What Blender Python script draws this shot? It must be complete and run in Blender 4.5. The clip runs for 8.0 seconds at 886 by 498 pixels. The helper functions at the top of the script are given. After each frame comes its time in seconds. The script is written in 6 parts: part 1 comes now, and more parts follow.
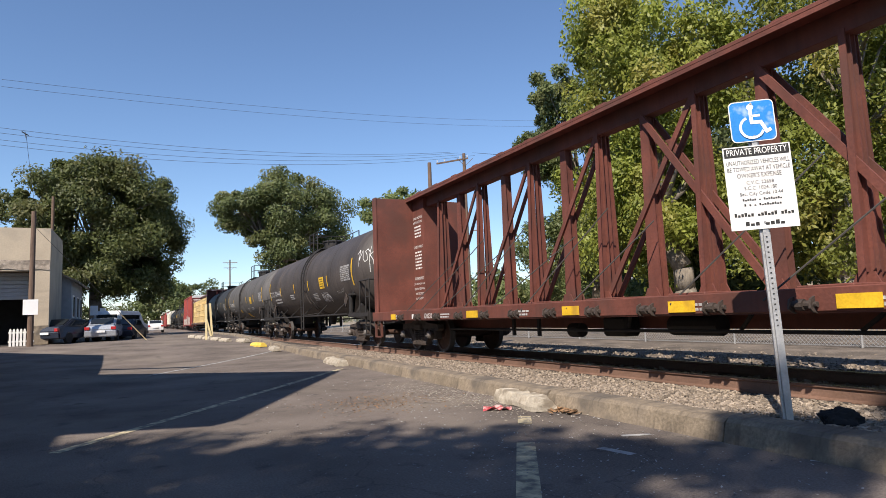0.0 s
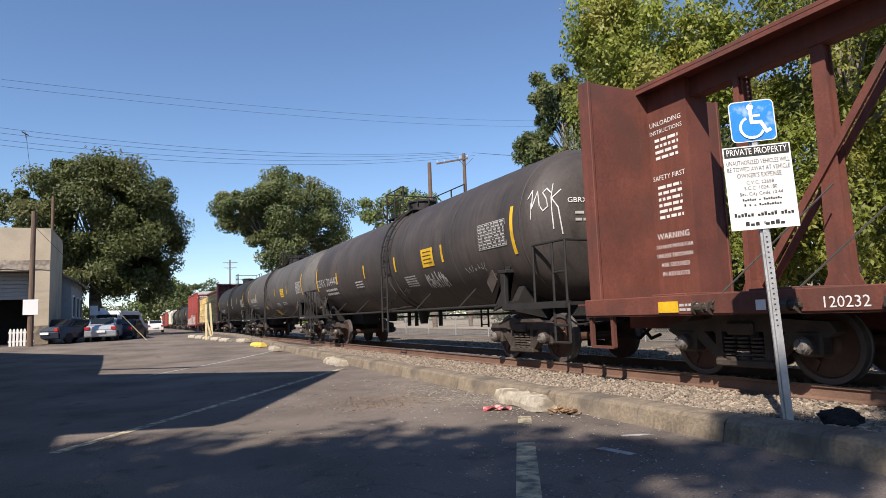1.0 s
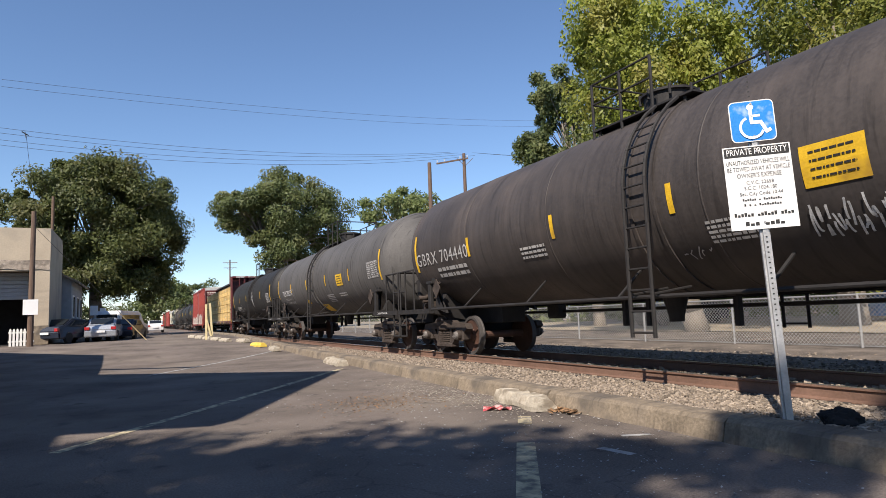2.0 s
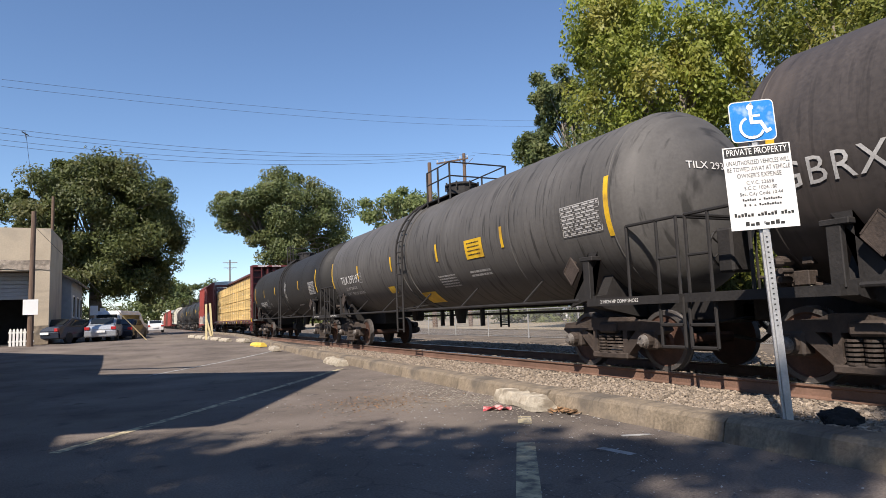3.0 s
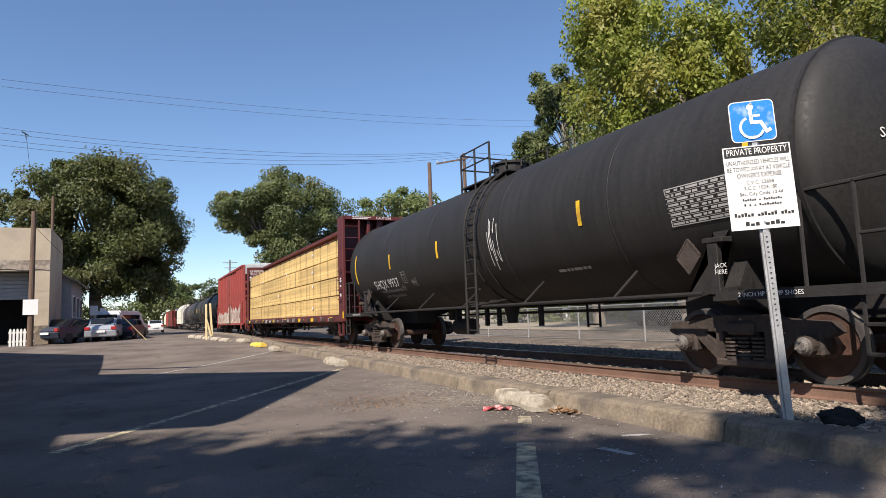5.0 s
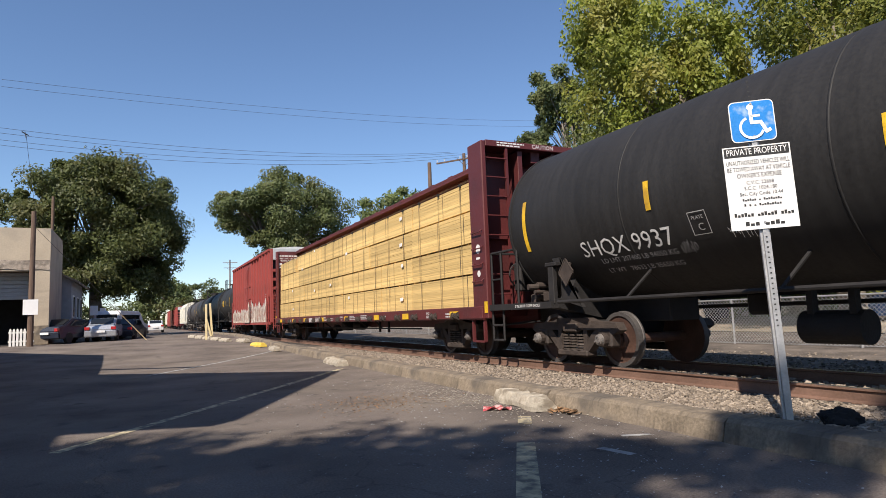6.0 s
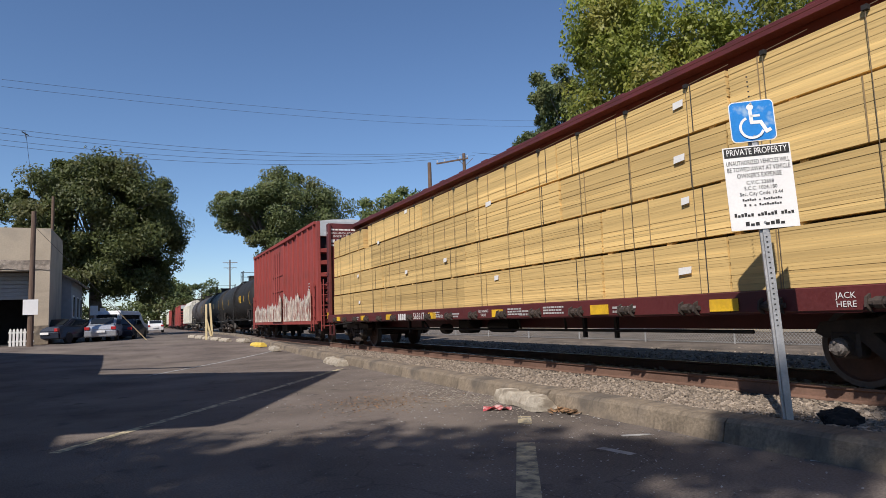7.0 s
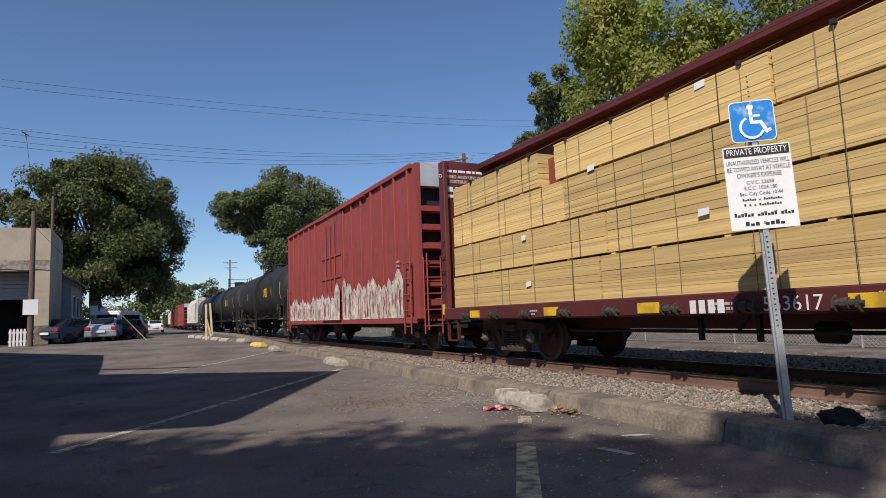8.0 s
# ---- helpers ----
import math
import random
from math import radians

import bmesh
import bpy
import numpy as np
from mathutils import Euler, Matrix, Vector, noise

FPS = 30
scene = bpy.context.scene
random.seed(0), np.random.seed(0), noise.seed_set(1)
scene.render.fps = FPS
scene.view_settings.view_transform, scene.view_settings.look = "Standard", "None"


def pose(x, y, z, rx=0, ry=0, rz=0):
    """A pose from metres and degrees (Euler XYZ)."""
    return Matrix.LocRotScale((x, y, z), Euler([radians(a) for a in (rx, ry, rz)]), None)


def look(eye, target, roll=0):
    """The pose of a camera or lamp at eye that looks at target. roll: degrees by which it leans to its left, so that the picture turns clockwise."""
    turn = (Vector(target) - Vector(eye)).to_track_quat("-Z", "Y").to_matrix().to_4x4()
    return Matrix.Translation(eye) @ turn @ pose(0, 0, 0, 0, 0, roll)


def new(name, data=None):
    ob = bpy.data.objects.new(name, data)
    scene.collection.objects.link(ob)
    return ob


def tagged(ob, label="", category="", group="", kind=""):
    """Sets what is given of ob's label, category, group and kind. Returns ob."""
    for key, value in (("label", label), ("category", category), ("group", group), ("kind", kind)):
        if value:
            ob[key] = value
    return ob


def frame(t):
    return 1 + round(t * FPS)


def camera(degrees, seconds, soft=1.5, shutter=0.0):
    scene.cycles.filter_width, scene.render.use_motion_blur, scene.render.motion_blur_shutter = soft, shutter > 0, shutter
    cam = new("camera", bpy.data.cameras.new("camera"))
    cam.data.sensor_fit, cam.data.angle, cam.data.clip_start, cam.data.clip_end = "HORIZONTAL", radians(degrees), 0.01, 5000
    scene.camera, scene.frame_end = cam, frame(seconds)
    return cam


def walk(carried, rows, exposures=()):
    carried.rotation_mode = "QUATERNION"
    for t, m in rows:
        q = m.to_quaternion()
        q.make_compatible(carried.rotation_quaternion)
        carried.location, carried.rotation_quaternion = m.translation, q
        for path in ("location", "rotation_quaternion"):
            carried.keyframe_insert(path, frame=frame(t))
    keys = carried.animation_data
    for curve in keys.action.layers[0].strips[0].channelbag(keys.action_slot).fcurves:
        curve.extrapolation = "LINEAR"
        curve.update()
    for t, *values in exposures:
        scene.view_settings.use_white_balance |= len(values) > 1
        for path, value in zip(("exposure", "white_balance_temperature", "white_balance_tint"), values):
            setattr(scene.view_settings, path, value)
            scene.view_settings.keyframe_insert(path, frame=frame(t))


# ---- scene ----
SPEED = 10.29          # the train's speed, metres a second, towards -y
TRACK = 8.0            # x of the track's centre line
RAIL = 0.38            # height of the rail tops over the asphalt
TAU = 2 * math.pi

cam = camera(71.0, 8.0, soft=0.5)
EYE = (0.0, 0.0, 1.36)
YAW, PITCH, ROLL = radians(26.0), radians(6.02), -2.16
AIM = (math.sin(YAW) * math.cos(PITCH), math.cos(YAW) * math.cos(PITCH), 1.36 + math.sin(PITCH))
STAND = look(EYE, AIM, ROLL)
walk(cam, [(0.0, STAND), (8.0, STAND)], exposures=[(0.0, 0.52, 6450, 13), (4.6, 0.52, 6450, 13), (6.0, 0.42, 6450, 13), (7.0, 0.04, 6150, 13), (8.0, -0.05, 6100, 13)])

# ---- light ----
SHADOW = Vector((0.8, 0.68, -1.0))     # way of the sunlight
world = bpy.data.worlds.new("sky")
scene.world = world
world.use_nodes = True
wn = world.node_tree.nodes
sky = wn.new("ShaderNodeTexSky")
sky.sky_type = "NISHITA"
sky.sun_disc = False
sky.sun_elevation = math.atan2(1.0, math.hypot(0.8, 0.68))
sky.sun_rotation = math.atan2(-0.8, -0.68)
sky.air_density, sky.dust_density, sky.ozone_density = 1.0, 0.0, 5.0
wn["Background"].inputs[1].default_value = 0.106
world.node_tree.links.new(sky.outputs[0], wn["Background"].inputs[0])
sun = new("sun", bpy.data.lights.new("sun", "SUN"))
sun.data.energy, sun.data.angle, sun.data.color = 5.0, radians(0.53), (1.0, 0.91, 0.78)
sun.matrix_world = look((-20, -15, 20), Vector((-20, -15, 20)) + SHADOW)


# ---- materials ----
def mat(name, base, rough=0.7, metal=0.0, vary=0.15, scale=3.0, fine=40.0, bump=0.15, dirt=None, dirt_amount=0.5, dirt_scale=1.2,
        streak=0.0, drips=0.0, random_piece=0.0, spec=0.5, stretch=(1, 1, 1)):
    """A surface with broad stains, fine grain, relief and, if asked, dirt or vertical streaks."""
    m = bpy.data.materials.new(name)
    m.use_nodes = True
    nt = m.node_tree
    n, l = nt.nodes, nt.links
    b = n["Principled BSDF"]
    b.inputs["Roughness"].default_value = rough
    b.inputs["Metallic"].default_value = metal
    b.inputs["Specular IOR Level"].default_value = spec
    co = n.new("ShaderNodeTexCoord")
    mp = n.new("ShaderNodeMapping")
    mp.inputs["Scale"].default_value = stretch
    l.new(co.outputs["Object"], mp.inputs["Vector"])

    def noise_at(s, detail, src):
        t = n.new("ShaderNodeTexNoise")
        t.inputs["Scale"].default_value, t.inputs["Detail"].default_value = s, detail
        l.new(src, t.inputs["Vector"])
        return t.outputs["Fac"]

    def ramp(fac, a, z, lo, hi):
        r = n.new("ShaderNodeMapRange")
        for i, v in ((1, a), (2, z), (3, lo), (4, hi)):
            r.inputs[i].default_value = v
        l.new(fac, r.inputs[0])
        return r.outputs[0]

    def mul(col, fac):
        x = n.new("ShaderNodeMix")
        x.data_type, x.blend_type = "RGBA", "MULTIPLY"
        x.inputs[0].default_value = 1.0
        l.new(col, x.inputs[6])
        c = n.new("ShaderNodeCombineColor")
        for i in range(3):
            l.new(fac, c.inputs[i])
        l.new(c.outputs[0], x.inputs[7])
        return x.outputs[2]

    rgb = n.new("ShaderNodeRGB")
    rgb.outputs[0].default_value = (*base, 1)
    col = rgb.outputs[0]
    big = noise_at(scale, 4, mp.outputs[0])
    small = noise_at(fine, 3, mp.outputs[0])
    col = mul(col, ramp(big, 0.3, 0.7, 1 - vary, 1 + vary))
    col = mul(col, ramp(small, 0.3, 0.7, 1 - vary * 0.7, 1 + vary * 0.7))
    if random_piece:
        oi = n.new("ShaderNodeObjectInfo")
        geo = n.new("ShaderNodeNewGeometry")
        ad = n.new("ShaderNodeMath")
        l.new(oi.outputs["Random"], ad.inputs[0])
        l.new(geo.outputs["Random Per Island"], ad.inputs[1])
        col = mul(col, ramp(ad.outputs[0], 0.2, 1.8, 1 - random_piece, 1 + random_piece))
    if dirt:
        t = noise_at(dirt_scale, 6, co.outputs["Object"])
        f = ramp(t, 0.62 - 0.25 * dirt_amount, 0.72 - 0.15 * dirt_amount, 0, 0.85)
        x = n.new("ShaderNodeMix")
        x.data_type = "RGBA"
        l.new(f, x.inputs[0])
        l.new(col, x.inputs[6])
        x.inputs[7].default_value = (*dirt, 1)
        col = x.outputs[2]
    if streak:
        ms = n.new("ShaderNodeMapping")
        ms.inputs["Scale"].default_value = (0.35, 5.0, 0.35)
        l.new(co.outputs["Object"], ms.inputs["Vector"])
        t = noise_at(1.6, 5, ms.outputs[0])
        col = mul(col, ramp(t, 0.35, 0.62, 1 - streak, 1 + streak * 0.6))
    if drips:
        ms = n.new("ShaderNodeMapping")
        ms.inputs["Scale"].default_value = (0.9, 9.0, 0.9)
        l.new(co.outputs["Object"], ms.inputs["Vector"])
        t = noise_at(1.3, 3, ms.outputs[0])
        col = mul(col, ramp(t, 0.57, 0.66, 1.0, 1 - drips))
    l.new(col, b.inputs["Base Color"])
    l.new(ramp(small, 0.3, 0.7, max(0.02, rough - 0.08), min(1, rough + 0.08)), b.inputs["Roughness"])
    if bump:
        bp = n.new("ShaderNodeBump")
        bp.inputs["Strength"].default_value, bp.inputs["Distance"].default_value = bump, 0.02
        l.new(small, bp.inputs["Height"])
        l.new(bp.outputs[0], b.inputs["Normal"])
    return m


M = {}


def asphalt_mat():
    """Old asphalt: pale aggregate, broad stains, fine cracks."""
    m = mat("asphalt", (0.16, 0.135, 0.118), 0.95, spec=0.06, vary=0.3, scale=0.5, fine=48, bump=0.6, dirt=(0.215, 0.183, 0.152), dirt_amount=0.45, dirt_scale=0.35)
    n, l = m.node_tree.nodes, m.node_tree.links
    b = n["Principled BSDF"]
    col = b.inputs["Base Color"].links[0].from_socket
    co = n.new("ShaderNodeTexCoord")

    def blend(fac, colour):
        nonlocal col
        x = n.new("ShaderNodeMix")
        x.data_type = "RGBA"
        l.new(fac, x.inputs[0])
        l.new(col, x.inputs[6])
        x.inputs[7].default_value = (*colour, 1)
        col = x.outputs[2]

    def ranged(sock, lo, hi, p, q):
        r = n.new("ShaderNodeMapRange")
        for i, v in ((1, lo), (2, hi), (3, p), (4, q)):
            r.inputs[i].default_value = v
        l.new(sock, r.inputs[0])
        return r.outputs[0]

    warp = n.new("ShaderNodeTexNoise")
    warp.inputs["Scale"].default_value, warp.inputs["Detail"].default_value = 1.7, 5
    l.new(co.outputs["Object"], warp.inputs["Vector"])
    add = n.new("ShaderNodeVectorMath")
    add.operation = "MULTIPLY_ADD"
    l.new(warp.outputs["Color"], add.inputs[0])
    add.inputs[1].default_value = (0.9, 0.9, 0.9)
    l.new(co.outputs["Object"], add.inputs[2])
    for scale, width, strength in ((0.33, 0.005, 0.35), (1.3, 0.006, 0.18)):
        v = n.new("ShaderNodeTexVoronoi")
        v.feature = "DISTANCE_TO_EDGE"
        v.inputs["Scale"].default_value = scale
        l.new(add.outputs[0], v.inputs["Vector"])
        blend(ranged(v.outputs["Distance"], 0.0, width, strength, 0.0), (0.035, 0.032, 0.03))
    grit = n.new("ShaderNodeTexVoronoi")
    grit.inputs["Scale"].default_value = 55
    l.new(co.outputs["Object"], grit.inputs["Vector"])
    blend(ranged(grit.outputs["Distance"], 0.1, 0.3, 0.45, 0.0), (0.3, 0.26, 0.225))
    spot = n.new("ShaderNodeTexNoise")
    spot.inputs["Scale"].default_value, spot.inputs["Detail"].default_value = 2.3, 6
    l.new(co.outputs["Object"], spot.inputs["Vector"])
    blend(ranged(spot.outputs["Fac"], 0.6, 0.72, 0.0, 0.55), (0.055, 0.05, 0.048))
    l.new(col, b.inputs["Base Color"])
    return m


M["asphalt"] = asphalt_mat()
M["earth"] = mat("dry_earth", (0.34, 0.28, 0.2), 0.95, vary=0.2, scale=0.4, fine=14, bump=0.6, dirt=(0.22, 0.19, 0.14), dirt_scale=0.3)
M["ballast"] = mat("ballast_bed", (0.13, 0.105, 0.083), 0.95, vary=0.45, scale=1.5, fine=22, bump=1.0)
M["stone"] = mat("ballast_stone", (0.26, 0.212, 0.165), 0.9, vary=0.2, scale=8, fine=60, bump=0.3, random_piece=0.7)
M["concrete"] = mat("old_concrete", (0.245, 0.196, 0.14), 0.92, drips=0.25, vary=0.35, scale=1.6, fine=30, bump=0.5, dirt=(0.1, 0.085, 0.07), dirt_amount=0.75, dirt_scale=1.9)
M["stop"] = mat("whitewashed_concrete", (0.44, 0.39, 0.31), 0.9, vary=0.25, scale=3, fine=40, bump=0.4, dirt=(0.2, 0.165, 0.12), dirt_amount=0.62, dirt_scale=4.5)
M["stop_yellow"] = mat("yellow_painted_concrete", (0.7, 0.5, 0.08), 0.85, vary=0.15, dirt=(0.3, 0.25, 0.15), dirt_amount=0.3, dirt_scale=3)
M["line"] = mat("worn_road_paint", (0.5, 0.42, 0.26), 0.9, vary=0.2, scale=6, fine=50, dirt=(0.1, 0.095, 0.09), dirt_amount=0.75, dirt_scale=7)
M["line_white"] = mat("worn_white_paint", (0.4, 0.39, 0.37), 0.9, vary=0.2, scale=6, fine=50, dirt=(0.1, 0.095, 0.09), dirt_amount=0.8, dirt_scale=5)
M["rail"] = mat("rusty_rail_steel", (0.19, 0.112, 0.08), 0.75, 0.2, vary=0.2, scale=2, fine=40, bump=0.2)
M["railhead"] = mat("polished_rail_head", (0.45, 0.42, 0.4), 0.3, 0.9, vary=0.1)
M["tie"] = mat("creosoted_tie", (0.04, 0.034, 0.03), 0.9, vary=0.3)
M["rust"] = mat("rust_brown_paint", (0.14, 0.044, 0.03), 0.75, 0.0, vary=0.2, scale=1.5, fine=25, bump=0.15, dirt=(0.095, 0.038, 0.028), dirt_amount=0.55, dirt_scale=1.1, streak=0.12)
M["maroon"] = mat("maroon_paint", (0.105, 0.022, 0.022), 0.5, 0.0, vary=0.12, scale=1.5, fine=25, bump=0.08, dirt=(0.075, 0.02, 0.02), dirt_amount=0.4)
M["red"] = mat("faded_red_paint", (0.3, 0.055, 0.045), 0.65, 0.0, vary=0.12, scale=1.2, fine=25, bump=0.08, dirt=(0.22, 0.05, 0.04), dirt_amount=0.4, streak=0.1)
M["galv"] = mat("galvanised_roof", (0.6, 0.6, 0.58), 0.5, 0.4, vary=0.1)
M["tank1"] = mat("weathered_black_tank", (0.056, 0.048, 0.045), 0.6, 0.0, spec=0.35, vary=0.2, scale=0.8, fine=20, bump=0.08, dirt=(0.085, 0.07, 0.062), dirt_amount=0.5, dirt_scale=0.7, streak=0.12, drips=0.25)
M["tank2"] = mat("grimy_grey_tank", (0.096, 0.091, 0.087), 0.64, 0.0, spec=0.3, vary=0.15, scale=0.8, fine=20, bump=0.06, streak=0.1, drips=0.5)
M["tank3"] = mat("clean_black_tank", (0.024, 0.023, 0.0225), 0.62, 0.0, spec=0.3, vary=0.15, scale=0.8, fine=20, bump=0.05, streak=0.15)
M["black"] = mat("grimy_black_steel_and_shade", (0.017, 0.015, 0.0145), 0.75, 0.0, vary=0.3, scale=4, fine=30, bump=0.2)
M["truck"] = mat("dusty_cast_steel", (0.05, 0.037, 0.03), 0.75, 0.0, vary=0.3, scale=5, fine=30, bump=0.3)
M["cap"] = mat("worn_bearing_steel", (0.2, 0.18, 0.165), 0.55, 0.4, vary=0.3, scale=12, fine=60, bump=0.2)
M["wheel"] = mat("rusty_wheel", (0.09, 0.048, 0.035), 0.65, 0.2, vary=0.25, scale=5, fine=30, bump=0.2)
M["tread"] = mat("bright_wheel_rim", (0.11, 0.1, 0.095), 0.6, 0.5, vary=0.2)
M["white"] = mat("white_lettering", (0.72, 0.71, 0.69), 0.7, vary=0.08, bump=0.0)
M["spray"] = mat("sprayed_white_tag", (0.56, 0.555, 0.55), 0.8, vary=0.3, scale=8, bump=0.0)
M["dimwhite"] = mat("faded_lettering", (0.42, 0.41, 0.4), 0.7, vary=0.2, bump=0.0)
M["blackink"] = mat("black_lettering", (0.02, 0.02, 0.02), 0.7, vary=0.05, bump=0.0)
M["yellow"] = mat("reflective_yellow", (0.72, 0.44, 0.02), 0.55, vary=0.16, bump=0.0, dirt=(0.42, 0.24, 0.03), dirt_amount=0.3, dirt_scale=2.5)
M["lumber"] = mat("sawn_lumber", (0.66, 0.46, 0.18), 0.8, vary=0.16, scale=1.0, fine=9, bump=0.1, stretch=(1, 0.12, 6), random_piece=0.22)
M["gap"] = mat("tier_shade_brown", (0.12, 0.075, 0.04), 0.9, vary=0.2)
M["endgrain"] = mat("red_painted_lumber_ends", (0.24, 0.05, 0.025), 0.85, vary=0.2)
M["paper"] = mat("white_tag", (0.8, 0.79, 0.76), 0.7, vary=0.05, bump=0.0)
M["cable"] = mat("dark_cable", (0.05, 0.045, 0.04), 0.7, vary=0.2)
M["load_cable"] = mat("brown_load_cable", (0.13, 0.095, 0.055), 0.7, vary=0.1, bump=0.0)
M["tag_mauve"] = mat("dull_spray_paint", (0.3, 0.17, 0.13), 0.8, vary=0.2, bump=0.0)
M["graffiti_pale"] = mat("pale_spray_paint", (0.58, 0.51, 0.42), 0.8, vary=0.3, scale=2, fine=12, bump=0.0, dirt=(0.33, 0.12, 0.09), dirt_amount=0.5, dirt_scale=3.5)
M["strap"] = mat("thin_steel_strap", (0.28, 0.2, 0.1), 0.6, vary=0.1, bump=0.0)
M["steel"] = mat("galvanised_post", (0.42, 0.42, 0.42), 0.5, 0.5, vary=0.15, scale=6, fine=50, bump=0.1)
M["blue"] = mat("blue_sign_sheet", (0.02, 0.22, 0.62), 0.4, vary=0.1, scale=8, bump=0.0, dirt=(0.35, 0.5, 0.66), dirt_amount=0.2, dirt_scale=6)
M["signwhite"] = mat("white_sign_sheet", (0.8, 0.79, 0.77), 0.45, vary=0.04, bump=0.0)
M["pole"] = mat("weathered_pole_wood", (0.13, 0.085, 0.06), 0.9, vary=0.25, stretch=(6, 6, 0.6))
M["stucco"] = mat("beige_stucco", (0.42, 0.35, 0.26), 0.92, vary=0.1, scale=0.8, fine=12, bump=0.3, dirt=(0.3, 0.26, 0.21), dirt_amount=0.4, dirt_scale=0.5)
M["patch"] = mat("bare_brick_patch", (0.3, 0.25, 0.2), 0.95, vary=0.35, scale=5, fine=25, bump=0.8)
M["dark"] = mat("bay_shade_black", (0.015, 0.015, 0.016), 0.9, vary=0.2)
M["slate"] = mat("grey_clapboard", (0.3, 0.31, 0.32), 0.8, vary=0.1)
M["fence_white"] = mat("white_picket_paint", (0.75, 0.74, 0.7), 0.7, vary=0.08)
M["bark"] = mat("grey_bark", (0.2, 0.17, 0.135), 0.95, vary=0.3, scale=4, fine=25, bump=0.8, stretch=(3, 3, 0.7))
M["pale_paint"] = mat("cream_post_paint", (0.7, 0.58, 0.32), 0.7, vary=0.1)
M["cloth"] = mat("dark_cloth", (0.012, 0.012, 0.013), 0.95, vary=0.3)
M["grit"] = mat("pale_sandy_grit", (0.34, 0.3, 0.24), 0.95, vary=0.3, scale=10)
M["litter"] = mat("red_wrapper", (0.4, 0.06, 0.065), 0.6, vary=0.3, scale=30, dirt=(0.55, 0.4, 0.37), dirt_amount=0.5, dirt_scale=14)
M["straw"] = mat("dry_leaf_litter", (0.26, 0.15, 0.075), 0.9, vary=0.3, random_piece=0.4)
M["carwhite"] = mat("white_car_paint", (0.75, 0.75, 0.75), 0.3, vary=0.03, bump=0.0)
M["carsilver"] = mat("silver_car_paint", (0.4, 0.42, 0.45), 0.3, 0.4, vary=0.03, bump=0.0)
M["cardark"] = mat("dark_blue_car_paint", (0.02, 0.025, 0.04), 0.3, vary=0.03, bump=0.0)
M["carblue"] = mat("blue_car_paint", (0.05, 0.14, 0.35), 0.3, vary=0.03, bump=0.0)
M["glass"] = mat("dark_window_glass", (0.015, 0.018, 0.02), 0.08, vary=0.05, bump=0.0)
M["tyre"] = mat("tyre_rubber", (0.02, 0.02, 0.02), 0.85, vary=0.1)
M["lamp_red"] = mat("red_lamp_lens", (0.4, 0.02, 0.02), 0.3, vary=0.05, bump=0.0)
M["hopper"] = mat("cream_hopper_paint", (0.6, 0.57, 0.48), 0.65, vary=0.12, streak=0.15)


def leaf_mat(name, base, warm):
    m = mat(name, base, 0.55, vary=0.25, scale=0.5, fine=3, bump=0.0, random_piece=0.35, dirt=warm, dirt_amount=0.45, dirt_scale=0.35)
    n, l = m.node_tree.nodes, m.node_tree.links
    b = n["Principled BSDF"]
    t = n.new("ShaderNodeBsdfTranslucent")
    l.new(b.inputs["Base Color"].links[0].from_socket, t.inputs["Color"])
    x = n.new("ShaderNodeMixShader")
    x.inputs[0].default_value = 0.45
    l.new(b.outputs[0], x.inputs[1])
    l.new(t.outputs[0], x.inputs[2])
    l.new(x.outputs[0], n["Material Output"].inputs["Surface"])
    return m


M["leaf_light"] = leaf_mat("light_green_leaves", (0.235, 0.265, 0.045), (0.36, 0.32, 0.075))
M["leaf_dark"] = leaf_mat("dark_green_leaves", (0.1, 0.118, 0.036), (0.15, 0.145, 0.05))
M["leaf_mid"] = leaf_mat("mid_green_leaves", (0.15, 0.185, 0.065), (0.215, 0.22, 0.085))


# ---- mesh helpers ----
def box(bm, x0, x1, y0, y1, z0, z1, bevel=0.0):
    r = bmesh.ops.create_cube(bm, size=1.0, matrix=Matrix.Translation(((x0 + x1) / 2, (y0 + y1) / 2, (z0 + z1) / 2)) @ Matrix.Diagonal((abs(x1 - x0), abs(y1 - y0), abs(z1 - z0), 1)))
    if bevel:
        es = list({e for v in r["verts"] for e in v.link_edges})
        bmesh.ops.bevel(bm, geom=es, offset=bevel, segments=1, affect="EDGES")


def rod(bm, a, b, r, sides=8, r2=None):
    """A bar from a to b."""
    a, b = Vector(a), Vector(b)
    d = b - a
    q = d.to_track_quat("Z", "Y").to_matrix().to_4x4()
    bmesh.ops.create_cone(bm, cap_ends=True, segments=sides, radius1=r, radius2=r if r2 is None else r2, depth=d.length,
                          matrix=Matrix.Translation((a + b) / 2) @ q)


def bar(bm, a, b, w, h, side=(1, 0, 0)):
    """A square bar from a to b, w across its side axis, h across the other."""
    a, b = Vector(a), Vector(b)
    d = (b - a)
    z = d.normalized()
    x = Vector(side)
    x = (x - z * x.dot(z)).normalized()
    y = z.cross(x)
    m = Matrix((x * w, y * h, z * d.length)).transposed().to_4x4()
    m.translation = (a + b) / 2
    bmesh.ops.create_cube(bm, size=1.0, matrix=m)


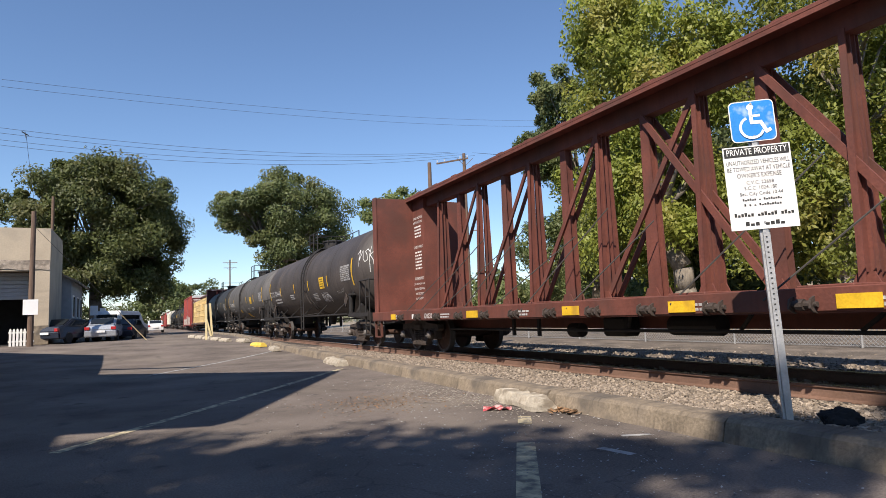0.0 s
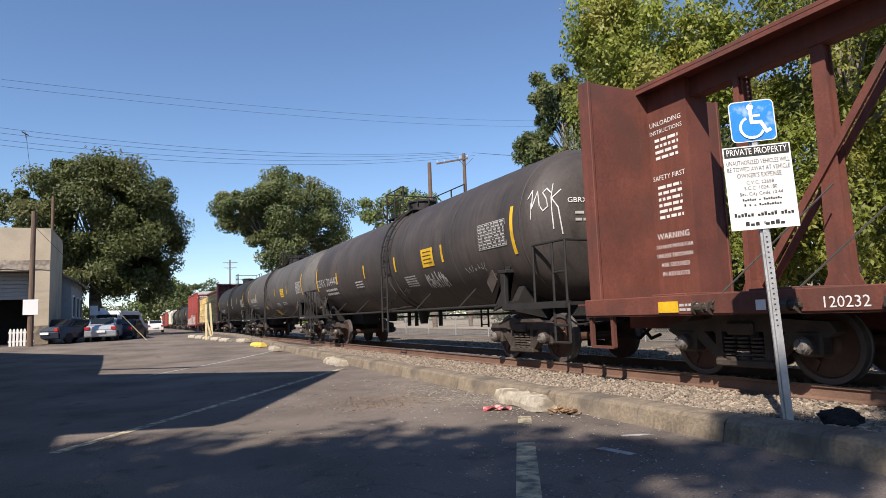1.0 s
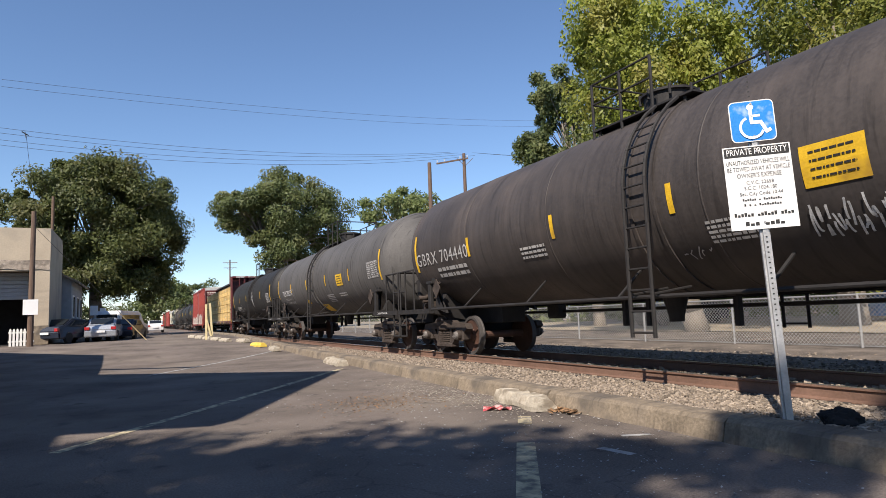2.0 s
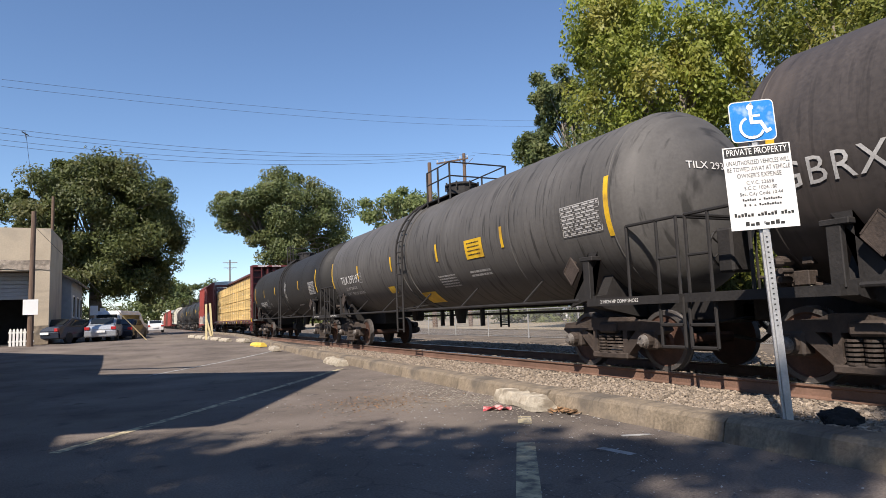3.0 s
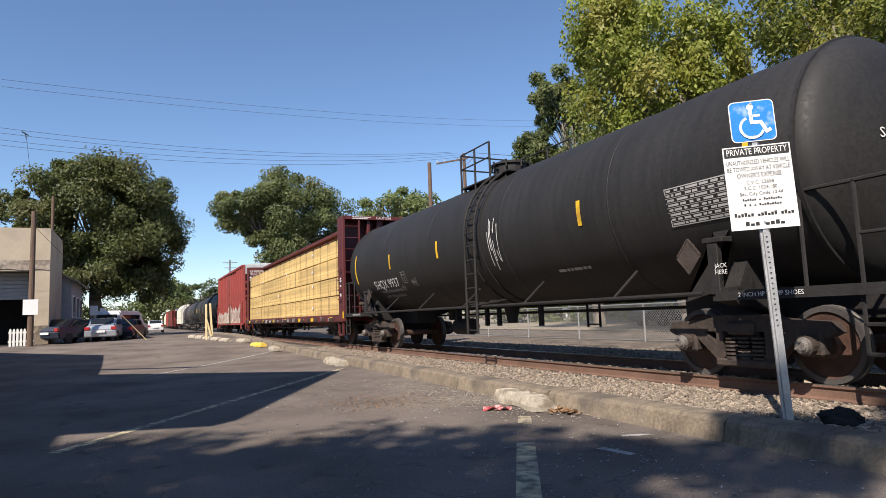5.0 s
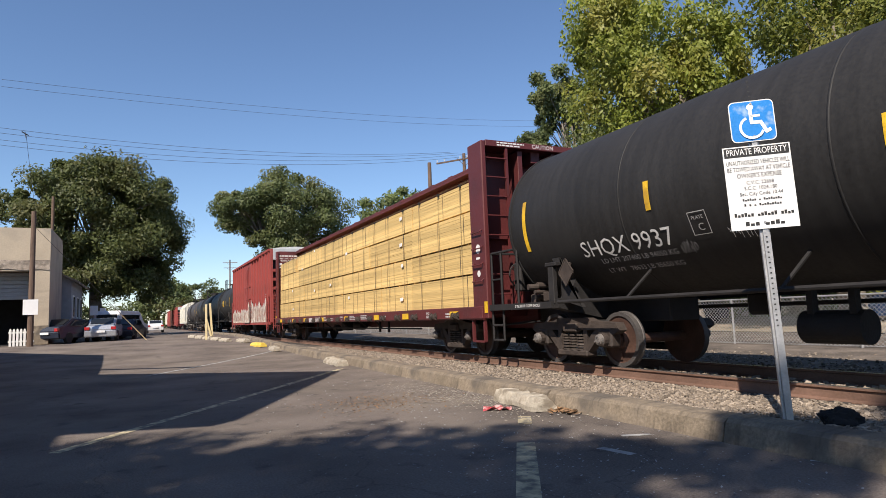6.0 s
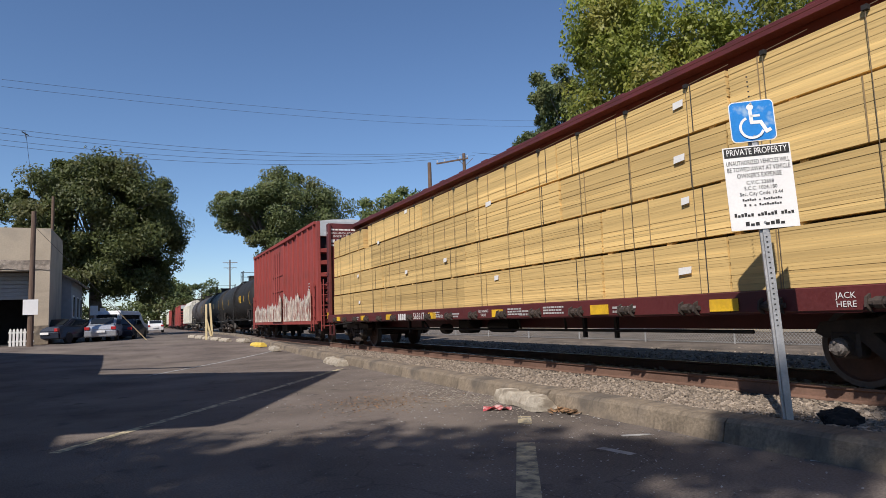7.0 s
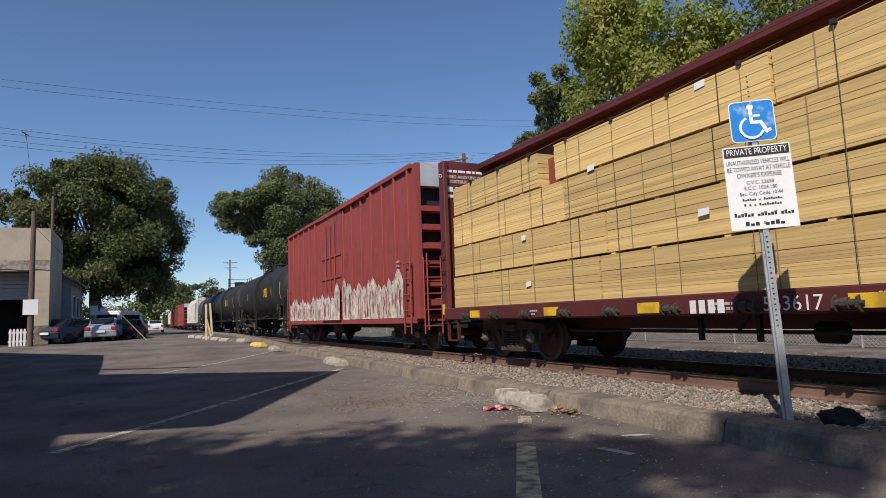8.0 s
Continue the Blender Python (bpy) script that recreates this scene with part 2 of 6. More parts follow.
def prism(bm, pts, axis, lo, hi):
    """An outline in the plane across axis ('x' takes (y, z), 'y' (x, z), 'z' (x, y)), drawn out from lo to hi."""
    def at(p, k):
        return {"x": (k, p[0], p[1]), "y": (p[0], k, p[1]), "z": (p[0], p[1], k)}[axis]
    a = [bm.verts.new(at(p, lo)) for p in pts]
    b = [bm.verts.new(at(p, hi)) for p in pts]
    bm.faces.new(a)
    bm.faces.new(b[::-1])
    for i in range(len(pts)):
        j = (i + 1) % len(pts)
        bm.faces.new((a[j], a[i], b[i], b[j]))
    bmesh.ops.recalc_face_normals(bm, faces=bm.faces[:])


def lathe(bm, prof, axis, origin, n=24):
    """Turns a profile of (along, radius) round an axis."""
    o = Vector(origin)
    rings = []
    for al, r in prof:
        ring = []
        for i in range(n):
            c, s = math.cos(TAU * i / n) * r, math.sin(TAU * i / n) * r
            ring.append(bm.verts.new(o + Vector({"y": (c, al, s), "x": (al, c, s), "z": (c, s, al)}[axis])))
        rings.append(ring)
    for p, q in zip(rings, rings[1:]):
        for i in range(n):
            j = (i + 1) % n
            bm.faces.new((p[i], p[j], q[j], q[i]))
    bm.faces.new(rings[0][::-1])
    bm.faces.new(rings[-1])
    bmesh.ops.recalc_face_normals(bm, faces=bm.faces[:])


def mesh_of(bm, name, material, smooth=False):
    me = bpy.data.meshes.new(name)
    bm.to_mesh(me)
    bm.free()
    me.materials.append(material)
    if smooth:
        for p in me.polygons:
            p.use_smooth = True
    return me


def part(name, bm, material, parent=None, label="", smooth=False, m=None):
    ob = new(name, mesh_of(bm, name, material, smooth))
    if parent:
        ob.parent = parent
    if m is not None:
        ob.matrix_basis = m
    if label:
        ob["label"] = label
    return ob


def soup(name, verts, faces, material, parent=None):
    me = bpy.data.meshes.new(name)
    me.from_pydata(verts, [], faces)
    me.materials.append(material)
    ob = new(name, me)
    if parent:
        ob.parent = parent
    return ob


def empty(name, m, label, category, group="", kind=""):
    ob = new(name)
    ob.matrix_basis = m
    return tagged(ob, label, category, group, kind)


def text_bm(body, size, spread=1.0):
    """Flat letters in x (reading way) and y, centred, as a bmesh."""
    cu = bpy.data.curves.new("lettering", "FONT")
    cu.body, cu.size, cu.align_x, cu.align_y, cu.resolution_u = body, size, "CENTER", "CENTER", 2
    cu.space_character = spread
    ob = bpy.data.objects.new("lettering", cu)
    me = ob.to_mesh()
    bm = bmesh.new()
    bm.from_mesh(me)
    ob.to_mesh_clear()
    bpy.data.objects.remove(ob)
    return bm


def on_side(bm, x, y, z):
    """Lays flat letters on an upright side that faces -x; they read towards -y."""
    bm.transform(Matrix(((0, 0, -1, x), (-1, 0, 0, y), (0, 1, 0, z), (0, 0, 0, 1))))
    return bm


def on_front(bm, x, y, z):
    """Lays flat letters on a face that looks towards -y."""
    bm.transform(Matrix(((1, 0, 0, x), (0, 0, -1, y), (0, 1, 0, z), (0, 0, 0, 1))))
    return bm


def on_tank(bm, y, up, radius, zc, off=0.012):
    """Wraps flat letters on the -x side of a tank, up metres of arc over its middle height."""
    for v in bm.verts:
        a = (up + v.co.y) / radius
        r = radius + off + v.co.z
        v.co = (-r * math.cos(a), y - v.co.x, zc + r * math.sin(a))
    return bm


HEAD = 0.8         # depth of a tank's domed end


def on_head(bm, s0, up, radius, zc, y_end, head=HEAD, off=0.014):
    """Wraps flat letters on the domed end that faces -y, s0 metres round from the tank's -x side."""
    for v in bm.verts:
        a = (s0 + v.co.x) / 1.95 * math.pi / 2
        f = (up + v.co.y) / radius
        r = radius + off + v.co.z
        v.co = (-r * math.cos(f) * math.cos(a), y_end - (head + off + v.co.z) * math.cos(f) * math.sin(a), zc + r * math.sin(f))
    return bm


def sheet_bm(w, h, nx=1, ny=6):
    bm = bmesh.new()
    bmesh.ops.create_grid(bm, x_segments=nx, y_segments=ny, size=0.5, matrix=Matrix.Diagonal((w, h, 1, 1)))
    return bm


def bars_bm(rows, seed, gap=0.25):
    """Rows of (y, height, width, left): writing too small to read, as short bars."""
    rnd = random.Random(seed)
    bm = bmesh.new()
    for y, h, w, left in rows:
        x = left
        while x < left + w:
            k = min(h * rnd.uniform(1.0, 3.6), left + w - x)
            if k > h * 0.25:
                bmesh.ops.create_grid(bm, x_segments=1, y_segments=1, size=0.5, matrix=Matrix.Translation((x + k / 2, y, 0)) @ Matrix.Diagonal((k, h, 1, 1)))
            x += k + h * gap * 2
    return bm


def ribbon_bm(pts, w):
    """A flat stroke along points (x, y)."""
    bm = bmesh.new()
    for k, ((a, b), (c, d)) in enumerate(zip(pts, pts[1:])):
        n = Vector((b - d, c - a))
        if n.length < 1e-6:
            continue
        n = n.normalized() * w / 2
        e = Vector((c - a, d - b)).normalized() * w * 0.35
        vs = [(a - e.x + n.x, b - e.y + n.y), (a - e.x - n.x, b - e.y - n.y), (c + e.x - n.x, d + e.y - n.y), (c + e.x + n.x, d + e.y + n.y)]
        bm.faces.new([bm.verts.new((x, y, 0.0006 * k)) for x, y in vs])
    return bm


def scrawl_bm(seed, w, h, strokes, width):
    """Sprayed scrawl: looping strokes inside w by h."""
    rnd = random.Random(seed)
    bm = bmesh.new()
    for k in range(strokes):
        cx = -w / 2 + w * (k + 0.5) / strokes
        p = [(cx + rnd.uniform(-0.6, 0.6) * w / strokes, rnd.uniform(-0.5, 0.5) * h) for _ in range(4)]
        pts = []
        for i in range(13):
            t = i / 12
            q = [(1 - t) ** 3, 3 * t * (1 - t) ** 2, 3 * t * t * (1 - t), t ** 3]
            pts.append((sum(a * b[0] for a, b in zip(q, p)), sum(a * b[1] for a, b in zip(q, p))))
        s = ribbon_bm(pts, width)
        s.transform(Matrix.Translation((0, 0, 0.0004 * k)))
        me = bpy.data.meshes.new("stroke")
        s.to_mesh(me)
        s.free()
        bm.from_mesh(me)
        bpy.data.meshes.remove(me)
    return bm


# ---- railway running gear ----
CARS = []          # every car with the y of its middle at the start
WHEELSETS = []


def truck_bms():
    side = bmesh.new()
    # arched cast frame with two windows, seen from the side in (y, z)
    prism(side, [(-1.22, 0.62), (-1.15, 0.74), (-0.55, 0.78), (-0.4, 0.83), (0.4, 0.83), (0.55, 0.78), (1.15, 0.74), (1.22, 0.62), (1.1, 0.56), (0.66, 0.62),
                 (-0.66, 0.62), (-1.1, 0.56)], "x", -0.09, 0.09)
    for s in (-1, 1):
        bar(side, (0, s * 0.78, 0.68), (0, s * 0.32, 0.26), 0.16, 0.15)
        bar(side, (0, s * 0.36, 0.25), (0, s * 0.36, 0.72), 0.17, 0.1)
        box(side, -0.11, 0.11, s * 0.89 - 0.16, s * 0.89 + 0.16, 0.34, 0.64, 0.03)
        rod(side, (-0.2, s * 0.89, 0.47), (0.0, s * 0.89, 0.47), 0.115, 12)
        rod(side, (-0.23, s * 0.89, 0.47), (-0.19, s * 0.89, 0.47), 0.07, 8)
    box(side, -0.12, 0.12, -0.42, 0.42, 0.17, 0.27, 0.02)
    box(side, -0.15, 0.1, -0.2, 0.2, 0.58, 0.75, 0.03)
    spring = bmesh.new()
    for y in (-0.2, 0.0, 0.2):
        for k in range(6):
            z = 0.285 + k * 0.05
            bmesh.ops.create_cone(spring, cap_ends=True, segments=10, radius1=0.095, radius2=0.095, depth=0.028, matrix=Matrix.Translation((-0.03, y, z)))
    wheel = bmesh.new()
    for s in (-1, 1):
        lathe(wheel, [(s * 0.66, 0.47), (s * 0.69, 0.47), (s * 0.70, 0.458), (s * 0.79, 0.455), (s * 0.79, 0.39), (s * 0.765, 0.37), (s * 0.755, 0.16), (s * 0.80, 0.13), (s * 0.80, 0.01)], "x", (0, 0, 0), 32)
    rod(wheel, (-1.05, 0, 0), (1.05, 0, 0), 0.085, 12)
    # two rim marks, which turn with the wheel
    for s in (-1, 1):
        box(wheel, s * 0.776, s * 0.796, -0.03, 0.03, 0.2, 0.34)
    bolster = bmesh.new()
    box(bolster, -1.05, 1.05, -0.2, 0.2, 0.5, 0.78, 0.03)
    box(bolster, -0.95, 0.95, -0.5, -0.42, 0.35, 0.5)
    box(bolster, -0.95, 0.95, 0.42, 0.5, 0.35, 0.5)
    return side, spring, wheel, bolster


_s, _p, _w, _b = truck_bms()
SIDE = mesh_of(_s, "side_frame", M["truck"])
SPRING = mesh_of(_p, "spring_pack", M["truck"])
WHEEL = mesh_of(_w, "wheelset", M["wheel"])
WHEEL.materials.append(M["tread"])
for _f in WHEEL.polygons:
    _c = math.hypot(_f.center.y, _f.center.z)
    if 0.40 < _c < 0.5 and abs(_f.center.x) > 0.5:
        _f.material_index = 1
BOLSTER = mesh_of(_b, "truck", M["black"])
_b = bmesh.new()
lathe(_b, [(-0.265, 0.01), (-0.265, 0.05), (-0.25, 0.085), (-0.2, 0.1), (-0.19, 0.1)], "x", (0, 0, 0), 16)
for _k in range(3):
    _a = TAU * (_k / 3 + 0.25)
    rod(_b, (-0.285, 0.055 * math.cos(_a), 0.055 * math.sin(_a)), (-0.255, 0.055 * math.cos(_a), 0.055 * math.sin(_a)), 0.016, 6)
CAP = mesh_of(_b, "bearing_cap", M["cap"])


def add_truck(car, y):
    t = new("truck", BOLSTER)
    t.parent, t.matrix_basis = car, pose(0, y, 0)
    for s in (-1, 1):
        f = new("side_frame", SIDE)
        f.parent, f.matrix_basis = t, pose(s * 1.0, 0, 0, 0, 0, 0 if s < 0 else 180)
        k = new("spring_pack", SPRING)
        k.parent, k.matrix_basis = t, pose(s * 1.0, 0, 0, 0, 0, 0 if s < 0 else 180)
        for e in (-1, 1):
            c = new("bearing_cap", CAP)
            c.parent, c.matrix_basis = t, pose(s * 1.0, e * 0.89, 0.47, 0, 0, 0 if s < 0 else 180)
        w = new("wheelset", WHEEL)
        w.parent, w.matrix_basis = t, pose(0, s * 0.89, 0.457)
        WHEELSETS.append((w, s * 0.89))


def add_coupler(car, y, s):
    bm = bmesh.new()
    box(bm, -0.14, 0.14, min(y, y + s * 0.5), max(y, y + s * 0.5), 0.72, 0.98, 0.02)
    box(bm, -0.2, 0.2, min(y + s * 0.4, y + s * 0.72), max(y + s * 0.4, y + s * 0.72), 0.7, 1.0, 0.05)
    rod(bm, (0.25, y, 0.7), (0.18, y + s * 0.35, 0.42), 0.03)
    rod(bm, (0.18, y + s * 0.35, 0.42), (0.05, y + s * 0.7, 0.5), 0.03)
    rod(bm, (-1.25, y + s * 0.1, 0.72), (-0.2, y + s * 0.25, 0.78), 0.018, 6)
    part("coupler", bm, M["black"], car)


def car_base(name, y0, label, category="freight car"):
    car = empty(name, pose(TRACK, y0, RAIL), label, category, "cars of the train")
    CARS.append((car, y0))
    return car


def rung_ladder(name, car, x, y0, y1, z0, z1, step, material, r=0.018):
    bm = bmesh.new()
    for y in (y0, y1):
        rod(bm, (x, y, z0), (x, y, z1), r, 6)
    z = z0 + step * 0.5
    while z < z1:
        rod(bm, (x, y0, z), (x, y1, z), r * 0.85, 6)
        z += step
    return part(name, bm, material, car)


# ---- tank cars ----
def tank_car(y0, half_shell, half_truck, radius, zc, skin, label, ladder_y, dd=1, head=HEAD, inset=1.08):
    """A tank on stub sills, with its ladder, walkway, end platforms, running gear and marks."""
    car = car_base("tank_car", y0, label)
    bm = bmesh.new()
    prof = []
    for i in range(9):
        a = math.pi / 2 * i / 8
        prof.append((-half_shell + head - head * math.cos(a), max(0.02, radius * math.sin(a))))
    n = 10
    for i in range(1, n):
        prof.append((-half_shell + head + (2 * half_shell - 2 * head) * i / n, radius))
    prof += [(-al, r) for al, r in reversed(prof[:9])]
    lathe(bm, prof, "y", (0, 0, zc), 56)
    shell = part("shell", bm, skin, car, smooth=True)
    cyl = half_shell - head
    # weld seams
    for y in (-cyl, -cyl * 0.62, -cyl * 0.22, cyl * 0.22, cyl * 0.62, cyl):
        bm = bmesh.new()
        lathe(bm, [(y - 0.02, radius - 0.01), (y - 0.014, radius + 0.006), (y + 0.014, radius + 0.006), (y + 0.02, radius - 0.01)], "y", (0, 0, zc), 56)
        part("weld_seam", bm, skin, car, smooth=True)
    # hoops over the ladder line
    for dy in (-0.24, 0.24):
        bm = bmesh.new()
        lathe(bm, [(ladder_y + dy - 0.03, radius - 0.01), (ladder_y + dy - 0.03, radius + 0.025), (ladder_y + dy + 0.03, radius + 0.025), (ladder_y + dy + 0.03, radius - 0.01)], "y", (0, 0, zc), 56)
        part("hoop", bm, skin, car)
    # ladder that follows the tank's side
    for s in (-1, 1):
        bm = bmesh.new()
        pts = []
        for i in range(8):
            a = radians(-4 + 62 * i / 7)
            pts.append((s * (radius + 0.11) * math.cos(a), zc + (radius + 0.11) * math.sin(a)))
        pts = [(s * (radius + 0.11), 0.55), (s * (radius + 0.11), 1.2), (s * (radius + 0.11), zc - 0.5)] + pts
        for dy in (-0.22, 0.22):
            for p, q in zip(pts, pts[1:]):
                rod(bm, (p[0], ladder_y + dy, p[1]), (q[0], ladder_y + dy, q[1]), 0.03, 6)
        z = 0.62
        while z < zc + radius * 0.8:
            k = math.sqrt(max(0, (radius + 0.11) ** 2 - (z - zc) ** 2)) if z > zc else radius + 0.11
            rod(bm, (s * k, ladder_y - 0.22, z), (s * k, ladder_y + 0.22, z), 0.016, 6)
            z += 0.3
        for dy in (-0.22, 0.22):
            rod(bm, (s * (radius + 0.11), ladder_y + dy, 1.15), (s * 0.9, ladder_y + dy, 1.25), 0.02, 6)
        part("ladder", bm, M["black"], car)
    # stub sills, bolsters and saddles
    for s in (-1, 1):
        bm = bmesh.new()
        yt = s * half_truck
        ye = s * (half_shell + 0.35)
        box(bm, -0.33, 0.33, min(yt - s * 1.6, ye), max(yt - s * 1.6, ye), 0.74, 1.12, 0.02)
        prism(bm, [(-1.42, 1.02), (-1.42, 1.18), (-1.2, 1.2), (-0.9, 1.75), (0.9, 1.75), (1.2, 1.2), (1.42, 1.18), (1.42, 1.02), (0.4, 0.8), (-0.4, 0.8)], "y", yt - 0.12, yt + 0.12)
        part("end_sill", bm, M["black"], car)
        # wing braces beside the saddle
        for x in (-1, 1):
            bm = bmesh.new()
            prism(bm, [(yt - s * 0.1, 1.15), (yt - s * 0.1, zc - 0.75), (yt + s * 0.14, zc - 0.75), (yt - s * 0.65, 1.02)], "x", x * 1.3 - 0.04, x * 1.3 + 0.04)
            box(bm, x * 1.4 - 0.045, x * 1.4 + 0.045, yt - 0.02, yt + 0.14, 1.1, zc - 0.88, 0.01)
            box(bm, x * 1.36 - 0.1, x * 1.36 + 0.1, yt - 0.12, yt + 0.2, zc - 0.9, zc - 0.83, 0.01)
            part("saddle_brace", bm, M["black"], car)
        # end platform, steps and rails
        bm = bmesh.new()
        y_a, y_b = s * (half_shell - 1.0), s * (half_shell + 0.45)
        box(bm, -1.45, 1.45, min(y_b - s * 0.45, y_b), max(y_b - s * 0.45, y_b), 1.06, 1.12)
        for x in (-1, 1):
            box(bm, x * 1.45 - 0.06, x * 1.45 + 0.06, min(yt, y_b), max(yt, y_b), 1.02, 1.14)
            for yy in (y_b, y_b - s * 0.42):
                rod(bm, (x * 1.43, yy, 0.42), (x * 1.43, yy, 1.1), 0.024, 6)
            for z in (0.42, 0.72):
                rod(bm, (x * 1.43, y_b, z), (x * 1.43, y_b - s * 0.42, z), 0.024, 6)
        part("end_platform", bm, M["black"], car)
        for x in (-1, 1):
            bm = bmesh.new()
            for yy in (y_b - s * 0.03, y_b - s * 0.4, y_b - s * 1.0):
                rod(bm, (x * 1.43, yy, 1.1), (x * 1.43, yy, 2.2), 0.024, 6)
            rod(bm, (x * 1.43, y_b - s * 0.03, 2.2), (x * 1.43, y_b - s * 1.0, 2.2), 0.024, 6)
            rod(bm, (x * 1.43, y_b - s * 0.03, 1.65), (x * 1.43, y_b - s * 0.4, 1.65), 0.02, 6)
            part("handrail", bm, M["black"], car)
        bm = bmesh.new()
        rod(bm, (-1.43, y_b - s * 0.03, 2.2), (1.43, y_b - s * 0.03, 2.2), 0.024, 6)
        part("handrail", bm, M["black"], car)
        if skin is not M["tank1"]:
            part("lettering", on_side(text_bm("2 INCH HP COMP SHOES", 0.075), -1.516, yt + s * 0.75, 1.08), M["white"], car)
        # diamond placard holder beside the saddle
        bm = bmesh.new()
        y_h = yt - s * 0.42
        prism(bm, [(y_h, 1.38), (y_h + 0.2, 1.62), (y_h, 1.86), (y_h - 0.2, 1.62)], "x", -1.47, -1.455)
        for k in (-1, 1):
            bar(bm, (-1.462, y_h - 0.19, 1.62 + k * 0.01), (-1.462, y_h, 1.62 + k * 0.23), 0.03, 0.02)
            bar(bm, (-1.462, y_h + 0.19, 1.62 + k * 0.01), (-1.462, y_h, 1.62 + k * 0.23), 0.03, 0.02)
        bar(bm, (-1.455, y_h, 1.7), (-1.36, y_h, 1.78), 0.04, 0.04)
        part("placard_holder", bm, M["truck"], car)
        add_coupler(car, s * (half_shell + 0.3), s)
        add_truck(car, yt)
    # brake wheel and rigging at the far end of each car
    bm = bmesh.new()
    yb = half_shell + 0.4
    for i in range(14):
        a, b = TAU * i / 14, TAU * (i + 1) / 14
        rod(bm, (-0.75 + 0.27 * math.cos(a), yb, 1.75 + 0.27 * math.sin(a)), (-0.75 + 0.27 * math.cos(b), yb, 1.75 + 0.27 * math.sin(b)), 0.018, 6)
    for i in range(5):
        a = TAU * i / 5
        rod(bm, (-0.75, yb, 1.75), (-0.75 + 0.27 * math.cos(a), yb, 1.75 + 0.27 * math.sin(a)), 0.014, 6)
    box(bm, -0.95, -0.55, yb - 0.3, yb - 0.05, 1.4, 2.0, 0.03)
    part("brake_wheel", bm, M["black"], car)
    bm = bmesh.new()
    rv = random.Random(17)
    for k in range(14):
        cx, cy, cz = -1.05 + rv.uniform(-0.22, 0.22), half_truck + 0.75 + rv.uniform(-0.3, 0.3), 1.32 + rv.uniform(-0.16, 0.16)
        if k % 2:
            q = rv.uniform(0.04, 0.1)
            box(bm, cx - q, cx + q, cy - q, cy + q * 1.2, cz - q, cz + q, 0.012)
        else:
            rod(bm, (cx - 0.1, cy, cz), (cx + 0.1, cy + rv.uniform(-0.05, 0.05), cz), rv.uniform(0.03, 0.07), 10)
    rod(bm, (-1.0, half_truck + 0.4, 1.14), (-1.0, half_truck + 1.3, 1.3), 0.02, 6)
    part("brake_valve", bm, M["truck"], car)
    # side rail pipe with struts
    for s in (-1, 1):
        bm = bmesh.new()
        rod(bm, (s * 1.5, -half_truck + 0.2, 1.12), (s * 1.5, half_truck - 0.2, 1.12), 0.03, 8)
        k = 5
        for i in range(k):
            y = -half_truck + 1.9 + (2 * half_truck - 3.8) * i / (k - 1)
            bar(bm, (s * 1.5, y, 1.12), (s * (radius ** 2 - (zc - 1.55) ** 2) ** 0.5, y - 0.08, 1.55), 0.025, 0.04)
        part("side_rail", bm, M["black"], car)
    # bottom outlet and pipes under the tank
    bm = bmesh.new()
    lathe(bm, [(0.72, 0.12), (0.82, 0.13), (0.95, 0.16), (zc - radius + 0.05, 0.22)], "z", (0, 0.3, 0), 16)
    rod(bm, (0.5, -half_truck + 1, 0.95), (0.5, half_truck - 1, 0.95), 0.03, 6)
    for y in (-0.9, 0.9, 1.5):
        box(bm, -0.05, 0.05, y - 0.04, y + 0.04, 0.65, zc - radius + 0.05)
    box(bm, 0.3, 0.6, half_truck - 2.9, half_truck - 2.5, 0.8, 1.15, 0.05)
    part("outlet_valve", bm, M["black"], car)
    # manway with its platform and rail
    top = zc + radius
    bm = bmesh.new()
    lathe(bm, [(top - 0.1, 0.42), (top + 0.3, 0.42), (top + 0.3, 0.47), (top + 0.34, 0.47), (top + 0.38, 0.36), (top + 0.4, 0.02)], "z", (0, ladder_y + dd * 0.75, 0), 20)
    for i in range(8):
        a = TAU * i / 8
        rod(bm, (0.47 * math.cos(a), ladder_y + dd * 0.75 + 0.47 * math.sin(a), top + 0.2), (0.47 * math.cos(a), ladder_y + dd * 0.75 + 0.47 * math.sin(a), top + 0.38), 0.025, 6)
    part("manway", bm, M["black"], car)
    bm = bmesh.new()
    for x in (-1, 1):
        box(bm, x * 0.72 - 0.15, x * 0.72 + 0.15, min(ladder_y - dd * 0.5, ladder_y + dd * 1.7), max(ladder_y - dd * 0.5, ladder_y + dd * 1.7), top - 0.14, top - 0.11)
        for y in (ladder_y - dd * 0.3, ladder_y + dd * 1.6):
            rod(bm, (x * 0.8, y, top - 0.35), (x * 0.8, y, top - 0.1), 0.03, 6)
    box(bm, -0.85, 0.85, min(ladder_y + dd * 1.4, ladder_y + dd * 1.7), max(ladder_y + dd * 1.4, ladder_y + dd * 1.7), top - 0.14, top - 0.11)
    part("walkway", bm, M["black"], car)
    bm = bmesh.new()
    for x in (-0.85, 0.85):
        ys = (ladder_y - dd * 0.5, ladder_y + dd * 0.4, ladder_y + dd * 1.7) if x > 0 else (ladder_y + dd * 0.3, ladder_y + dd * 1.0, ladder_y + dd * 1.7)
        for y in ys:
            rod(bm, (x, y, top - 0.3), (x, y, top + 0.72), 0.026, 6)
        for z in (top + 0.36, top + 0.72):
            rod(bm, (x, ys[0], z), (x, ys[-1], z), 0.02, 6)
